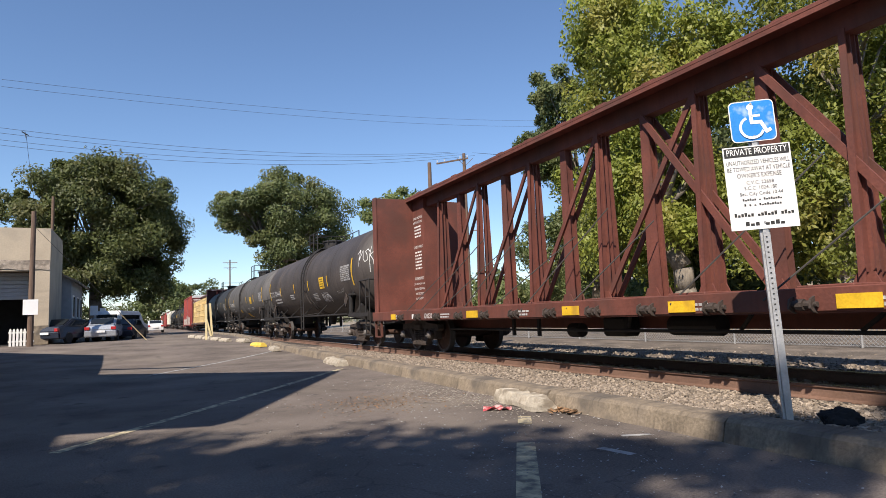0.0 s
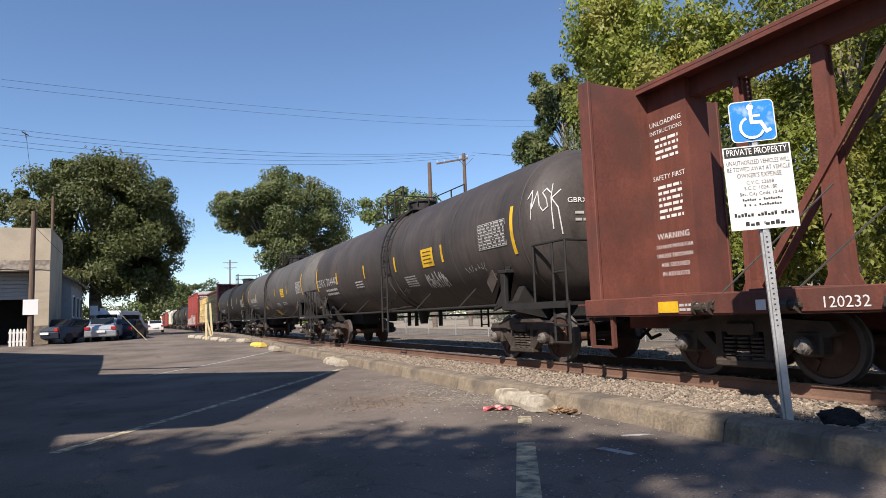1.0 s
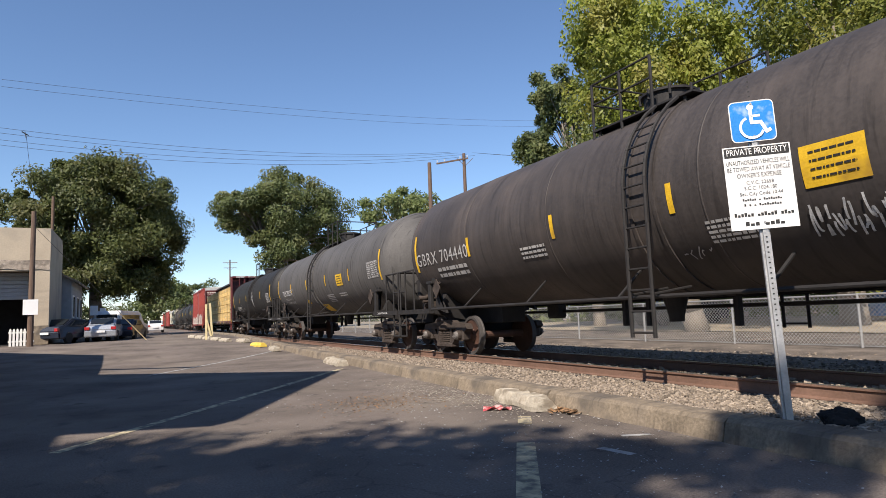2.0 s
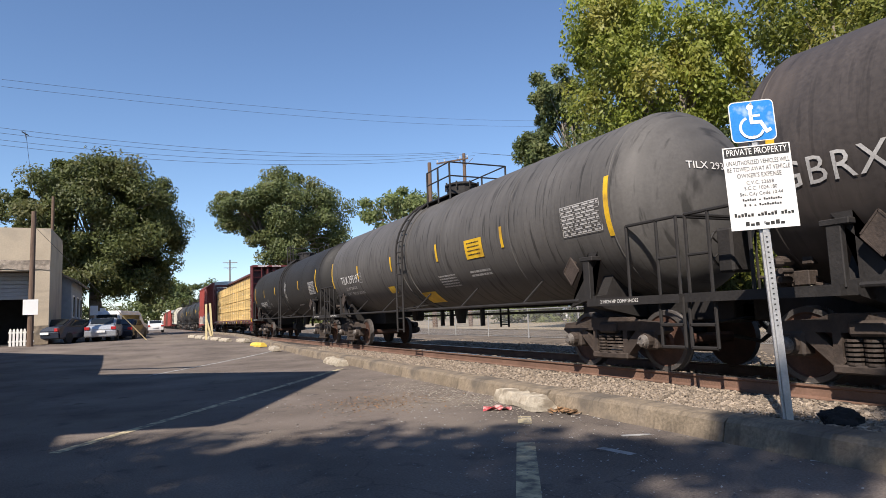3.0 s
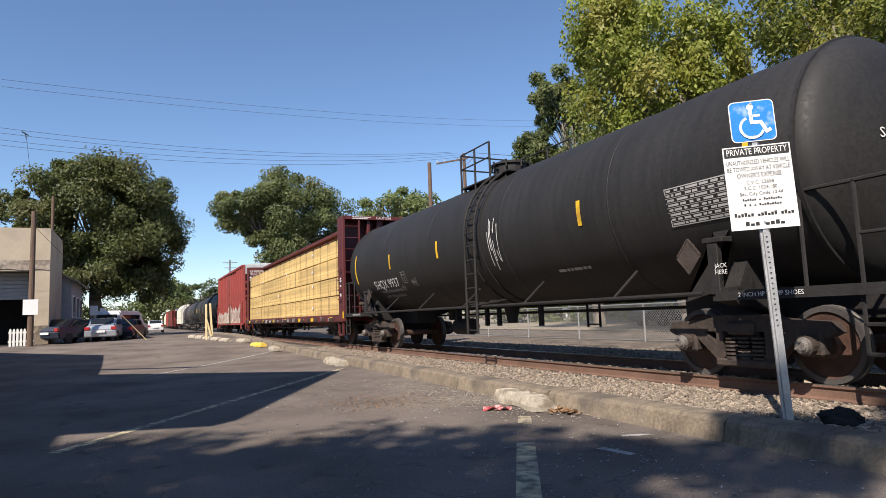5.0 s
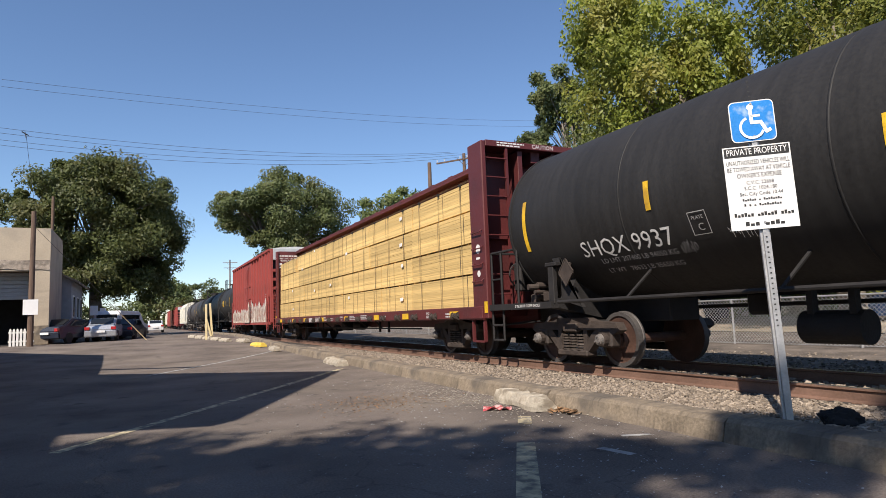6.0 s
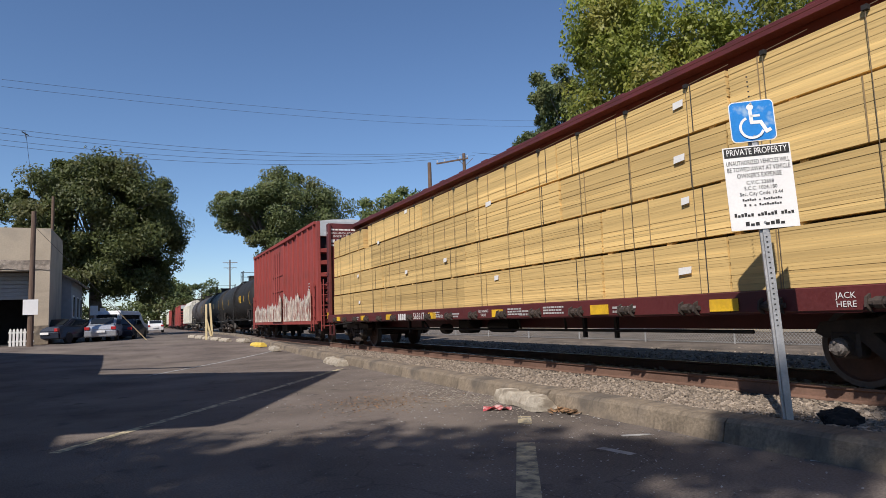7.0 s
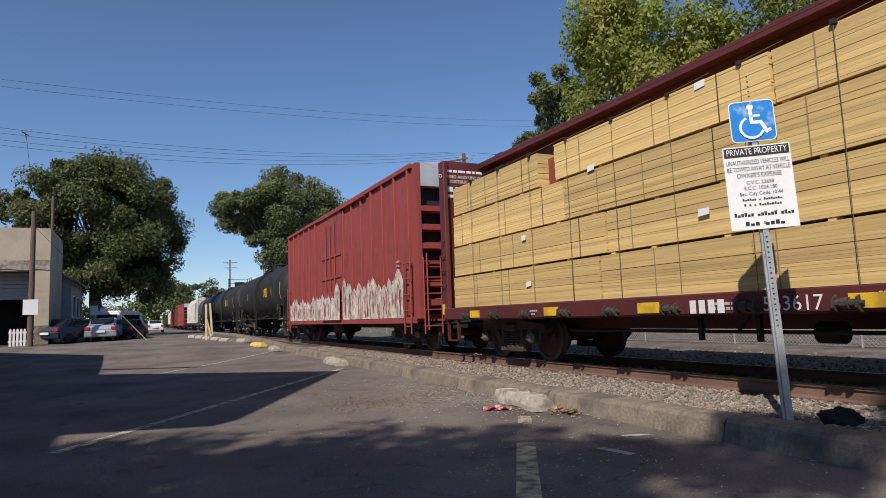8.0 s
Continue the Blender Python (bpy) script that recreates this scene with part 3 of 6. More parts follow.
    for z in (top + 0.36, top + 0.72):
        rod(bm, (-0.85, ladder_y + dd * 1.7, z), (0.85, ladder_y + dd * 1.7, z), 0.02, 6)
    part("platform_rail", bm, M["black"], car)
    # end stripes
    for y in (inset - half_shell, half_shell - inset + 0.08):
        part("stripe", on_tank(sheet_bm(0.11, 0.95, 1, 8), y, -0.1, radius - 0.004, zc), M["yellow"], car)
    return car


def yellow_marks(car, radius, zc, ys, up=-0.05, h=0.42):
    for y in ys:
        part("stripe", on_tank(sheet_bm(0.1, h, 1, 4), y, up, radius, zc), M["yellow"], car)


def tank_text(car, body, size, y, up, radius, zc, material="white", spread=1.0):
    part("lettering", on_tank(text_bm(body, size, spread), y, up, radius, zc), M[material], car)


def tank_bars(car, rows, seed, y, up, radius, zc, material="dimwhite", name="stencil"):
    part(name, on_tank(bars_bm(rows, seed), y, up, radius, zc), M[material], car)


def data_panel(car, w, h, y, up, radius, zc, seed):
    rnd = random.Random(seed)
    frame_pts = [(-w / 2, -h / 2), (w / 2, -h / 2), (w / 2, h / 2), (-w / 2, h / 2), (-w / 2, -h / 2)]
    panel = part("data_panel", on_tank(ribbon_bm(frame_pts, 0.014), y, up, radius, zc, 0.012), M["dimwhite"], car)
    bm = bmesh.new()
    rows = 8
    for i in range(rows):
        yy = h / 2 - h * (i + 0.5) / rows
        bmesh.ops.create_grid(bm, x_segments=1, y_segments=1, size=0.5, matrix=Matrix.Translation((0, yy - h / rows * 0.5, 0)) @ Matrix.Diagonal((w, 0.006, 1, 1)))
        x = -w / 2 + 0.03
        while x < w / 2 - 0.05:
            k = min(rnd.uniform(0.04, 0.2), w / 2 - 0.02 - x)
            bmesh.ops.create_grid(bm, x_segments=1, y_segments=1, size=0.5, matrix=Matrix.Translation((x + k / 2, yy, 0)) @ Matrix.Diagonal((k, h / rows * 0.45, 1, 1)))
            x += k + rnd.uniform(0.015, 0.07)
    part("stencil", on_tank(bm, y, up, radius, zc, 0.013), M["dimwhite"], panel)


def placard(car, w, h, y, up, radius, zc, lines=4):
    part("placard", on_tank(sheet_bm(w, h, 1, 4), y, up, radius, zc), M["yellow"], car, "yellow rectangular placard")
    if lines:
        part("stencil", on_tank(bars_bm([(h * (0.32 - 0.2 * i), h * 0.05, w * 0.7, -w * 0.35) for i in range(lines)], 5), y, up, radius, zc, 0.018), M["blackink"], car)


R1, ZC = 1.54, 2.66
t1 = tank_car(27.93, 8.54, 6.93, R1, ZC, M["tank1"], "weathered black tank car with white graffiti rolling on the rails", -0.65)
yellow_marks(t1, R1, ZC, (23.65 - 27.93, 26.74 - 27.93, 29.47 - 27.93, 32.6 - 27.93), -0.22)
placard(t1, 0.7, 0.46, 24.5 - 27.93, -0.24, R1, ZC)
data_panel(t1, 1.1, 0.52, 21.27 - 27.93, -0.09, R1, ZC, 3)
E1 = -8.54 + HEAD
part("lettering", on_head(text_bm("GBRX 704440", 0.14), 1.6, 0.36, R1, ZC, E1), M["white"], t1)
part("stencil", on_head(bars_bm([(0.0, 0.05, 0.75, -0.3), (-0.13, 0.05, 0.65, -0.3)], 6), 1.62, 0.12, R1, ZC, E1), M["dimwhite"], t1)
tank_text(t1, "GBRX 704440", 0.44, 34.05 - 27.93, -0.3, R1, ZC, "dimwhite", 1.1)
tank_bars(t1, [(0.1 - 0.16 * i, 0.09, 1.5, -0.75) for i in range(2)], 9, 33.6 - 27.93, -0.7, R1, ZC)
tank_bars(t1, [(0.14 - 0.07 * i, 0.04, 0.75, -0.38) for i in range(5)], 7, 25.9 - 27.93, -0.78, R1, ZC)
tank_bars(t1, [(0.1 - 0.09 * i, 0.05, 0.8, -0.4) for i in range(3)], 8, 30.2 - 27.93, -0.6, R1, ZC)
# sprayed tags
for pts, w in (([(-0.4, 0.1), (-0.3, 0.27), (-0.27, -0.1), (-0.16, 0.24), (-0.08, -0.06)], 0.042),
               ([(0.14, 0.2), (0.05, 0.29), (-0.03, 0.2), (0.06, 0.08), (0.1, -0.08), (0.0, -0.16), (-0.06, -0.08)], 0.042),
               ([(0.17, 0.38), (0.16, 0.1), (0.18, -0.15), (0.2, -0.5)], 0.036),
               ([(0.34, 0.25), (0.17, 0.08), (0.3, -0.1), (0.36, -0.6)], 0.042), ([(-0.3, 0.0), (-0.29, -0.3)], 0.025)):
    part("graffiti", on_head(ribbon_bm(pts, w * 0.55), 0.72, 0.33, R1, ZC, E1), M["spray"], t1)
part("graffiti", on_head(scrawl_bm(21, 0.34, 0.6, 7, 0.018), 2.12, 0.3, R1, ZC, E1, HEAD, 0.02), M["spray"], t1)
part("graffiti", on_tank(scrawl_bm(4, 1.15, 0.46, 26, 0.026), 24.35 - 27.93, -0.85, R1, ZC, 0.016), M["spray"], t1)
part("graffiti", on_tank(scrawl_bm(9, 1.0, 0.22, 7, 0.014), 22.2 - 27.93, -0.7, R1, ZC, 0.016), M["dimwhite"], t1)
part("graffiti", on_tank(scrawl_bm(11, 0.5, 0.2, 5, 0.016), 26.6 - 27.93, -1.05, R1, ZC, 0.016), M["dimwhite"], t1)

t2 = tank_car(45.97, 8.5, 7.03, R1, ZC, M["tank2"], "dark grey tank car with grimy streaks and white lettering", 0.71, -1, inset=0.83)
yellow_marks(t2, R1, ZC, (41.46 - 45.97, 44.53 - 45.97, 47.63 - 45.97, 50.69 - 45.97), -0.18)
placard(t2, 0.78, 0.42, 42.65 - 45.97, -0.28, R1, ZC)
placard(t2, 0.95, 0.45, 46.0 - 45.97, -1.4, R1, ZC, 0)
placard(t2, 0.5, 0.24, 48.15 - 45.97, -0.95, R1, ZC, 0)
tank_text(t2, "TILX 293197", 0.38, 51.65 - 45.97, -0.38, R1, ZC)
tank_text(t2, "LD LMT 206400 LB", 0.15, 51.75 - 45.97, -0.68, R1, ZC, "dimwhite")
tank_text(t2, "LT WT    79600 LB  36100 KG", 0.15, 51.55 - 45.97, -0.88, R1, ZC, "dimwhite")
tank_text(t2, "PLATE\n  C", 0.1, 50.55 - 45.97, -0.36, R1, ZC, "dimwhite")
part("stencil_box", on_tank(ribbon_bm([(-0.16, -0.16), (0.16, -0.16), (0.16, 0.16), (-0.16, 0.16), (-0.16, -0.16)], 0.012), 50.55 - 45.97, -0.37, R1, ZC), M["dimwhite"], t2)
data_panel(t2, 1.0, 0.5, 38.97 - 45.97, -0.2, R1, ZC, 4)
part("lettering", on_head(text_bm("TILX 293197", 0.17), 1.9, 0.45, R1, ZC, -8.5 + HEAD), M["white"], t2)
tank_bars(t2, [(0.15 - 0.075 * i, 0.04, 0.9, -0.45) for i in range(5)], 14, 44.35 - 45.97, -0.93, R1, ZC)
tank_bars(t2, [(0.05 - 0.09 * i, 0.05, 0.9, -0.45) for i in range(2)], 15, 42.7 - 45.97, -0.84, R1, ZC)

R3 = R1 - 0.02
t3 = tank_car(63.9, 8.6, 6.9, R3, ZC, M["tank3"], "clean black tank car with white lettering and hazard marks", -0.7, head=0.5)
for y in (-8.1, 8.1):
    bm = bmesh.new()
    lathe(bm, [(y - 0.03, R3 - 0.01), (y - 0.025, R3 + 0.022), (y + 0.025, R3 + 0.022), (y + 0.03, R3 - 0.01)], "y", (0, 0, ZC), 56)
    part("jacket_ring", bm, M["tank3"], t3)
yellow_marks(t3, R3, ZC, (59.58 - 63.9, 65.1 - 63.9, 68.33 - 63.9), -0.1)
part("lettering", on_side(text_bm("JACK\nHERE", 0.08), -1.448, -6.96, 1.42), M["white"], t3)
tank_text(t3, "SHQX 9937", 0.4, 69.05 - 63.9, -0.74, R3, ZC, "white")
part("lettering", on_head(text_bm("SHQX 9937", 0.17), 1.8, 0.14, R3, ZC, -8.6 + 0.5, 0.5), M["white"], t3)
part("stencil", on_head(bars_bm([(0.0, 0.06, 0.6, -0.3), (-0.11, 0.06, 0.6, -0.3)], 16), 1.8, -0.04, R3, ZC, -8.6 + 0.5, 0.5), M["dimwhite"], t3)
tank_text(t3, "LD LMT 207400 LB 94050 KG", 0.13, 68.9 - 63.9, -0.98, R3, ZC, "dimwhite")
tank_text(t3, "LT WT   78633 LB 35650 KG", 0.13, 68.9 - 63.9, -1.18, R3, ZC, "dimwhite")
data_panel(t3, 1.0, 0.52, 57.2 - 63.9, -0.35, R3, ZC, 8)
tank_bars(t3, [(0.0, 0.06, 0.9, -0.45)], 22, 60.2 - 63.9, -1.05, R3, ZC)
part("stencil_box", on_tank(ribbon_bm([(-0.14, -0.16), (0.14, -0.16), (0.14, 0.16), (-0.14, 0.16), (-0.14, -0.16)], 0.012), 67.55 - 63.9, -0.62, R3, ZC), M["dimwhite"], t3)
bm = bmesh.new()
rod(bm, (0.1, 2.5, 0.63), (0.1, 3.32, 0.63), 0.22, 24)
part("air_reservoir", bm, M["black"], t3)
for y in (2.6, 3.15):
    bm = bmesh.new()
    box(bm, -0.06, 0.06, y - 0.04, y + 0.04, 0.8, ZC - R3 + 0.05)
    part("hanger", bm, M["black"], t3)
tank_text(t3, "PLATE", 0.07, 67.55 - 63.9, -0.54, R3, ZC, "dimwhite")
tank_text(t3, "C", 0.15, 67.53 - 63.9, -0.68, R3, ZC, "dimwhite")
part("graffiti", on_tank(scrawl_bm(41, 0.3, 0.24, 9, 0.009), 67.86 - 63.9, -0.94, R3, ZC, 0.016), M["dimwhite"], t3)
part("graffiti", on_tank(scrawl_bm(43, 0.4, 0.26, 11, 0.01), 66.95 - 63.9, -0.8, R3, ZC, 0.016), M["dimwhite"], t3)
part("graffiti", on_tank(scrawl_bm(31, 0.4, 1.1, 7, 0.018), 62.4 - 63.9, -0.3, R3, ZC, 0.016), M["white"], t3)

t4 = tank_car(122.6, 8.5, 6.9, R1, ZC, M["tank3"], "black tank car behind the red box car", -0.6)
yellow_marks(t4, R1, ZC, (119.9 - 122.6, 117.5 - 122.6, 126 - 122.6))
placard(t4, 0.7, 0.5, 119.2 - 122.6, -0.05, R1, ZC)
t5 = tank_car(141.0, 8.5, 6.9, R1, ZC, M["tank3"], "black tank car near the end of the train", -0.6)
yellow_marks(t5, R1, ZC, (137 - 141, 145 - 141))
placard(t5, 0.7, 0.5, 138 - 141, -0.05, R1, ZC)
t6 = tank_car(159.4, 8.5, 6.9, R1, ZC, M["tank1"], "dusty black tank car far down the train", -0.6)


# ---- centre-beam cars ----
def centrebeam(y0, skin, label, half=11.2, half_truck=9.0, over=0.62):
    car = car_base("centre_beam_car", y0, label)
    end = half + over
    bm = bmesh.new()
    # side sills with a lip, cross bearers and centre sill
    box(bm, -0.35, 0.35, -end, end, 0.62, 1.04)
    for i in range(25):
        y = -half + 0.2 + (2 * half - 0.4) * i / 24
        box(bm, -1.42, 1.42, y - 0.08, y + 0.08, 0.88, 1.03)
    box(bm, -1.45, 1.45, -end, end, 1.035, 1.06)
    part("deck", bm, skin, car)
    for s in (-1, 1):
        bm = bmesh.new()
        box(bm, s * 1.5 - 0.05, s * 1.5 + 0.05, -end + 0.3, end - 0.3, 0.86, 1.12, 0.012)
        box(bm, s * 1.43 - 0.1, s * 1.43 + 0.1, -end + 0.3, end - 0.3, 0.845, 0.865)
        part("side_sill", bm, skin, car)
    # top chord: an inverted trough with a cap
    bm = bmesh.new()
    box(bm, -0.48, 0.48, -half, half, 4.62, 4.69, 0.012)
    for s in (-1, 1):
        box(bm, s * 0.46 - 0.015, s * 0.46 + 0.015, -half, half, 4.56, 4.625)
    box(bm, -0.12, 0.12, -half, half, 4.3, 4.62, 0.01)
    for i in range(18):
        y = -half + 1 + (2 * half - 2) * i / 17
        box(bm, -0.47, -0.2, y - 0.14, y + 0.14, 4.67, 4.71)
    part("top_chord", bm, skin, car)
    # couplers and steps
    for s in (-1, 1):
        add_coupler(car, s * end, s)
        add_truck(car, s * half_truck)
        for x in (-1, 1):
            bm = bmesh.new()
            for yy in (end - 0.35, end - 0.85):
                box(bm, x * 1.46 - 0.03, x * 1.46 + 0.03, s * yy - 0.03, s * yy + 0.03, 0.38, 0.86)
            box(bm, x * 1.46 - 0.04, x * 1.46 + 0.04, min(s * (end - 0.35), s * (end - 0.85)), max(s * (end - 0.35), s * (end - 0.85)), 0.36, 0.4)
            part("stirrup_step", bm, skin, car)
    # brake gear under the deck
    bm = bmesh.new()
    box(bm, -0.75, -0.4, 1.2, 1.8, 0.5, 0.85, 0.05)
    rod(bm, (-0.6, -0.6, 0.68), (-0.6, 0.3, 0.68), 0.15, 12)
    rod(bm, (-0.7, 2.4, 0.6), (-0.7, 2.7, 0.6), 0.13, 12)
    for y in (-3.0, -1.4, 0.8, 3.4):
        bar(bm, (-1.0, y, 0.84), (-0.6, y + 0.5, 0.62), 0.04, 0.04)
    rod(bm, (-1.1, -half_truck + 2, 0.62), (-1.1, half_truck - 2, 0.62), 0.025, 6)
    for y in (-4.5, -3.7, 3.2, 4.1):
        box(bm, -1.13, -1.07, y - 0.03, y + 0.03, 0.5, 0.9)
    part("brake_gear", bm, M["black"], car)
    return car


def winches(car, ys, x=-1.57):
    for y in ys:
        bm = bmesh.new()
        rod(bm, (x, y - 0.12, 0.94), (x, y + 0.12, 0.94), 0.045, 10)
        for dy in (-0.12, 0.12):
            prism(bm, [(x - 0.07, 0.9), (x - 0.05, 1.0), (x + 0.06, 1.05), (x + 0.06, 0.84), (x - 0.02, 0.86)], "y", y + dy - 0.012, y + dy + 0.012)
        rod(bm, (x, y - 0.17, 0.94), (x, y - 0.12, 0.94), 0.03, 8)
        rod(bm, (x - 0.01, y - 0.03, 0.94), (x - 0.01, y + 0.05, 0.94), 0.062, 10)
        part("winch", bm, M["truck"], car)


def sill_plates(car, items):
    """Yellow plates on the side sill: (y, width)."""
    for y, w in items:
        bm = bmesh.new()
        box(bm, -1.566, -1.556, y - w / 2, y + w / 2, 0.89, 1.04)
        part("reflector", bm, M["yellow"], car)


a0 = 6.85
ca = centrebeam(a0, M["rust"], "empty rust-brown centre-beam lumber car with open truss")
wide = [-8.3, -5.9, -3.5, -1.15, 1.15, 3.5, 5.9, 8.3]
narrow = [-9.5, -7.1, -4.7, -2.35, 0.0, 2.35, 4.7, 7.1, 9.5]
for y in wide:
    for s in (-1, 1):
        bm = bmesh.new()
        prism(bm, [(y - 0.15, 1.06), (y + 0.15, 1.06), (y + 0.085, 4.36), (y - 0.085, 4.36)], "x", s * 0.075 - 0.012, s * 0.075 + 0.012)
        box(bm, min(0, s * 0.07), max(0, s * 0.07), y - 0.06, y + 0.06, 1.06, 4.36)
        part("post", bm, M["rust"], ca)
for y in narrow:
    for s in (-1, 1):
        bm = bmesh.new()
        prism(bm, [(s * 0.05, 1.06), (s * 0.24, 1.06), (s * 0.13, 4.36), (s * 0.05, 4.36)], "y", y - 0.012, y + 0.012)
        prism(bm, [(y - 0.06, 1.06), (y + 0.06, 1.06), (y + 0.05, 4.36), (y - 0.05, 4.36)], "x", s * 0.05 - 0.012, s * 0.05 + 0.012)
        bar(bm, (s * 0.24, y, 1.06), (s * 0.13, y, 4.36), 0.02, 0.085)
        part("post", bm, M["rust"], ca)
for s in (-1, 1):
    for i in range(4):
        bm = bmesh.new()
        bar(bm, (s * 0.13, narrow[8 - i], 1.1), (s * 0.1, narrow[7 - i], 4.36), 0.04, 0.1)
        part("diagonal", bm, M["rust"], ca)
    for i in range(4):
        bm = bmesh.new()
        bar(bm, (s * 0.13, wide[4 - i], 4.3), (s * 0.14, wide[3 - i], 1.1), 0.04, 0.11)
        part("diagonal", bm, M["rust"], ca)
# low timber-faced risers across the deck, gussets at the post feet
for y in [-9.9, -8.0, -6.2, -4.3, -2.6, -0.7, 1.1, 2.9, 4.7, 6.5, 8.3, 9.9]:
    for s in (-1, 1):
        bm = bmesh.new()
        box(bm, min(s * 0.35, s * 1.38), max(s * 0.35, s * 1.38), y - 0.32, y + 0.32, 1.06, 1.15, 0.012)
        part("riser", bm, M["rust"], ca)
for y in narrow + wide:
    for s in (-1, 1):
        bm = bmesh.new()
        prism(bm, [(y - 0.22, 1.06), (y + 0.22, 1.06), (y + 0.1, 1.3), (y - 0.1, 1.3)], "x", s * 0.15 - 0.012, s * 0.15 + 0.012)
        part("gusset", bm, M["rust"], ca)
# tie-down cables hanging loose along the truss
for k, y in enumerate([-8.9, -7.4, -5.3, -3.9, -2.0, -0.6, 1.7, 3.1, 4.4, 5.6, 6.9, 8.0, 9.0]):
    bm = bmesh.new()
    rod(bm, (-1.57, y, 1.0), (-0.35, y - 0.9 - 0.3 * (k % 3), 2.4 + 0.4 * (k % 2)), 0.012, 5)
    part("tie_down_cable", bm, M["cable"], ca)
winches(ca, [-9.45 + 1.163 * i for i in range(17)])
sill_plates(ca, [(9.74, 0.35), (5.05, 0.5), (1.6, 0.45), (-0.78, 0.45), (-3.06, 0.45), (-5.4, 0.45), (-9.74, 0.45)])
for s in (-1, 1):
    # bulkhead: a plate each side of the centre, flanged on its outer edge
    for x in (-1, 1):
        bm = bmesh.new()
        box(bm, min(x * 0.22, x * 1.48), max(x * 0.22, x * 1.48), s * 11.2 - 0.02, s * 11.2 + 0.02, 1.06, 4.66, 0.008)
        box(bm, x * 1.48 - 0.03, x * 1.48 + 0.03, min(s * 11.16, s * 11.42), max(s * 11.16, s * 11.42), 1.0, 4.68, 0.01)
        box(bm, min(x * 0.22, x * 1.48), max(x * 0.22, x * 1.48), min(s * 11.2, s * 11.32), max(s * 11.2, s * 11.32), 2.9, 2.98)
        part("bulkhead", bm, M["rust"], ca, "rust-stained steel bulkhead plate")
    bm = bmesh.new()
    box(bm, -0.24, 0.24, min(s * 10.35, s * 11.2), max(s * 10.35, s * 11.2), 1.06, 4.62)
    part("end_post", bm, M["rust"], ca)
    rows = [("UNLOADING", 4.02, 0.115), ("INSTRUCTIONS", 3.88, 0.1), ("SAFETY FIRST", 3.1, 0.115), ("WARNING", 2.12, 0.14), ("DO NOT MOVE CAR", 1.95, 0.085), ("UNLESS TIEDOWN", 1.8, 0.09),
            ("ARE SECURED", 1.65, 0.095), ("IN KEYSLOTS", 1.5, 0.095)]
    for body, z, size in rows:
        t = text_bm(body, size)
        part("lettering", on_side(t, -0.247, s * 10.8, z), M["white"], ca)
    for z, k in ((3.74, 4), (2.94, 6)):
        part("stencil", on_side(bars_bm([(-0.1 * i, 0.05, 0.5, -0.25) for i in range(k)], 40 + k, 0.3), -0.246, s * 10.8, z), M["white"], ca)
part("lettering", on_side(text_bm("120232", 0.17), -1.556, 14.22 - a0, 0.955), M["white"], ca)
part("stencil", on_side(bars_bm([(0, 0.12, 0.2, -0.1)], 43), -1.556, 15.15 - a0, 0.955), M["white"], ca)
for y in (9.3, 6.4, 3.1, -1.0, -3.4):
    part("stencil", on_side(bars_bm([(0.03, 0.035, 0.5, -0.25), (-0.03, 0.035, 0.45, -0.25)], int(y * 10) + 200), -1.556, y, 0.955), M["dimwhite"], ca)

b0 = 84.4
cb = centrebeam(b0, M["maroon"], "maroon centre-beam car loaded with strapped lumber packs", over=0.3)
sill_plates(cb, [(y, 0.42) for y in (-9.9, -6.97, -4.65, -1.54, 1.6, 4.59, 6.92, 9.69)])
winches(cb, [-9.98 + 1.18 * i for i in range(18)])
for y in (-9.7, -5.2, -2.6, 0.4, 3.3, 7.6):
    part("stencil", on_side(bars_bm([(0.03, 0.035, 0.5, -0.25), (-0.03, 0.035, 0.45, -0.25)], int(y * 10) + 400), -1.556, y, 0.955), M["dimwhite"], cb)
part("lettering", on_side(text_bm("563617", 0.24), -1.557, 86.83 - b0, 0.955), M["white"], cb)
part("lettering", on_side(text_bm("RETAINING\nVALVE", 0.08), -1.557, -0.97, 0.975), M["white"], cb)
part("lettering", on_side(text_bm("JACK\nHERE", 0.09), -1.557, 75.95 - b0, 0.975), M["white"], cb)
part("lettering", on_side(text_bm("LT WT  63100", 0.1), -1.557, 1.29, 0.94), M["white"], cb)
for y, w in ((-2.18, 0.5), (-3.43, 0.6), (1.34, 0.35)):
    part("stencil", on_side(bars_bm([(0.05, 0.03, w, -w / 2), (0.0, 0.03, w * 0.9, -w / 2), (-0.05, 0.03, w, -w / 2)], int(y * 10) + 500), -1.557, y, 0.985), M["dimwhite"], cb)
for k in range(4):
    part("stencil", on_side(sheet_bm(0.1, 0.17, 1, 1), -1.557, 88.2 - b0 - 0.145 * k, 0.955), M["white"], cb)
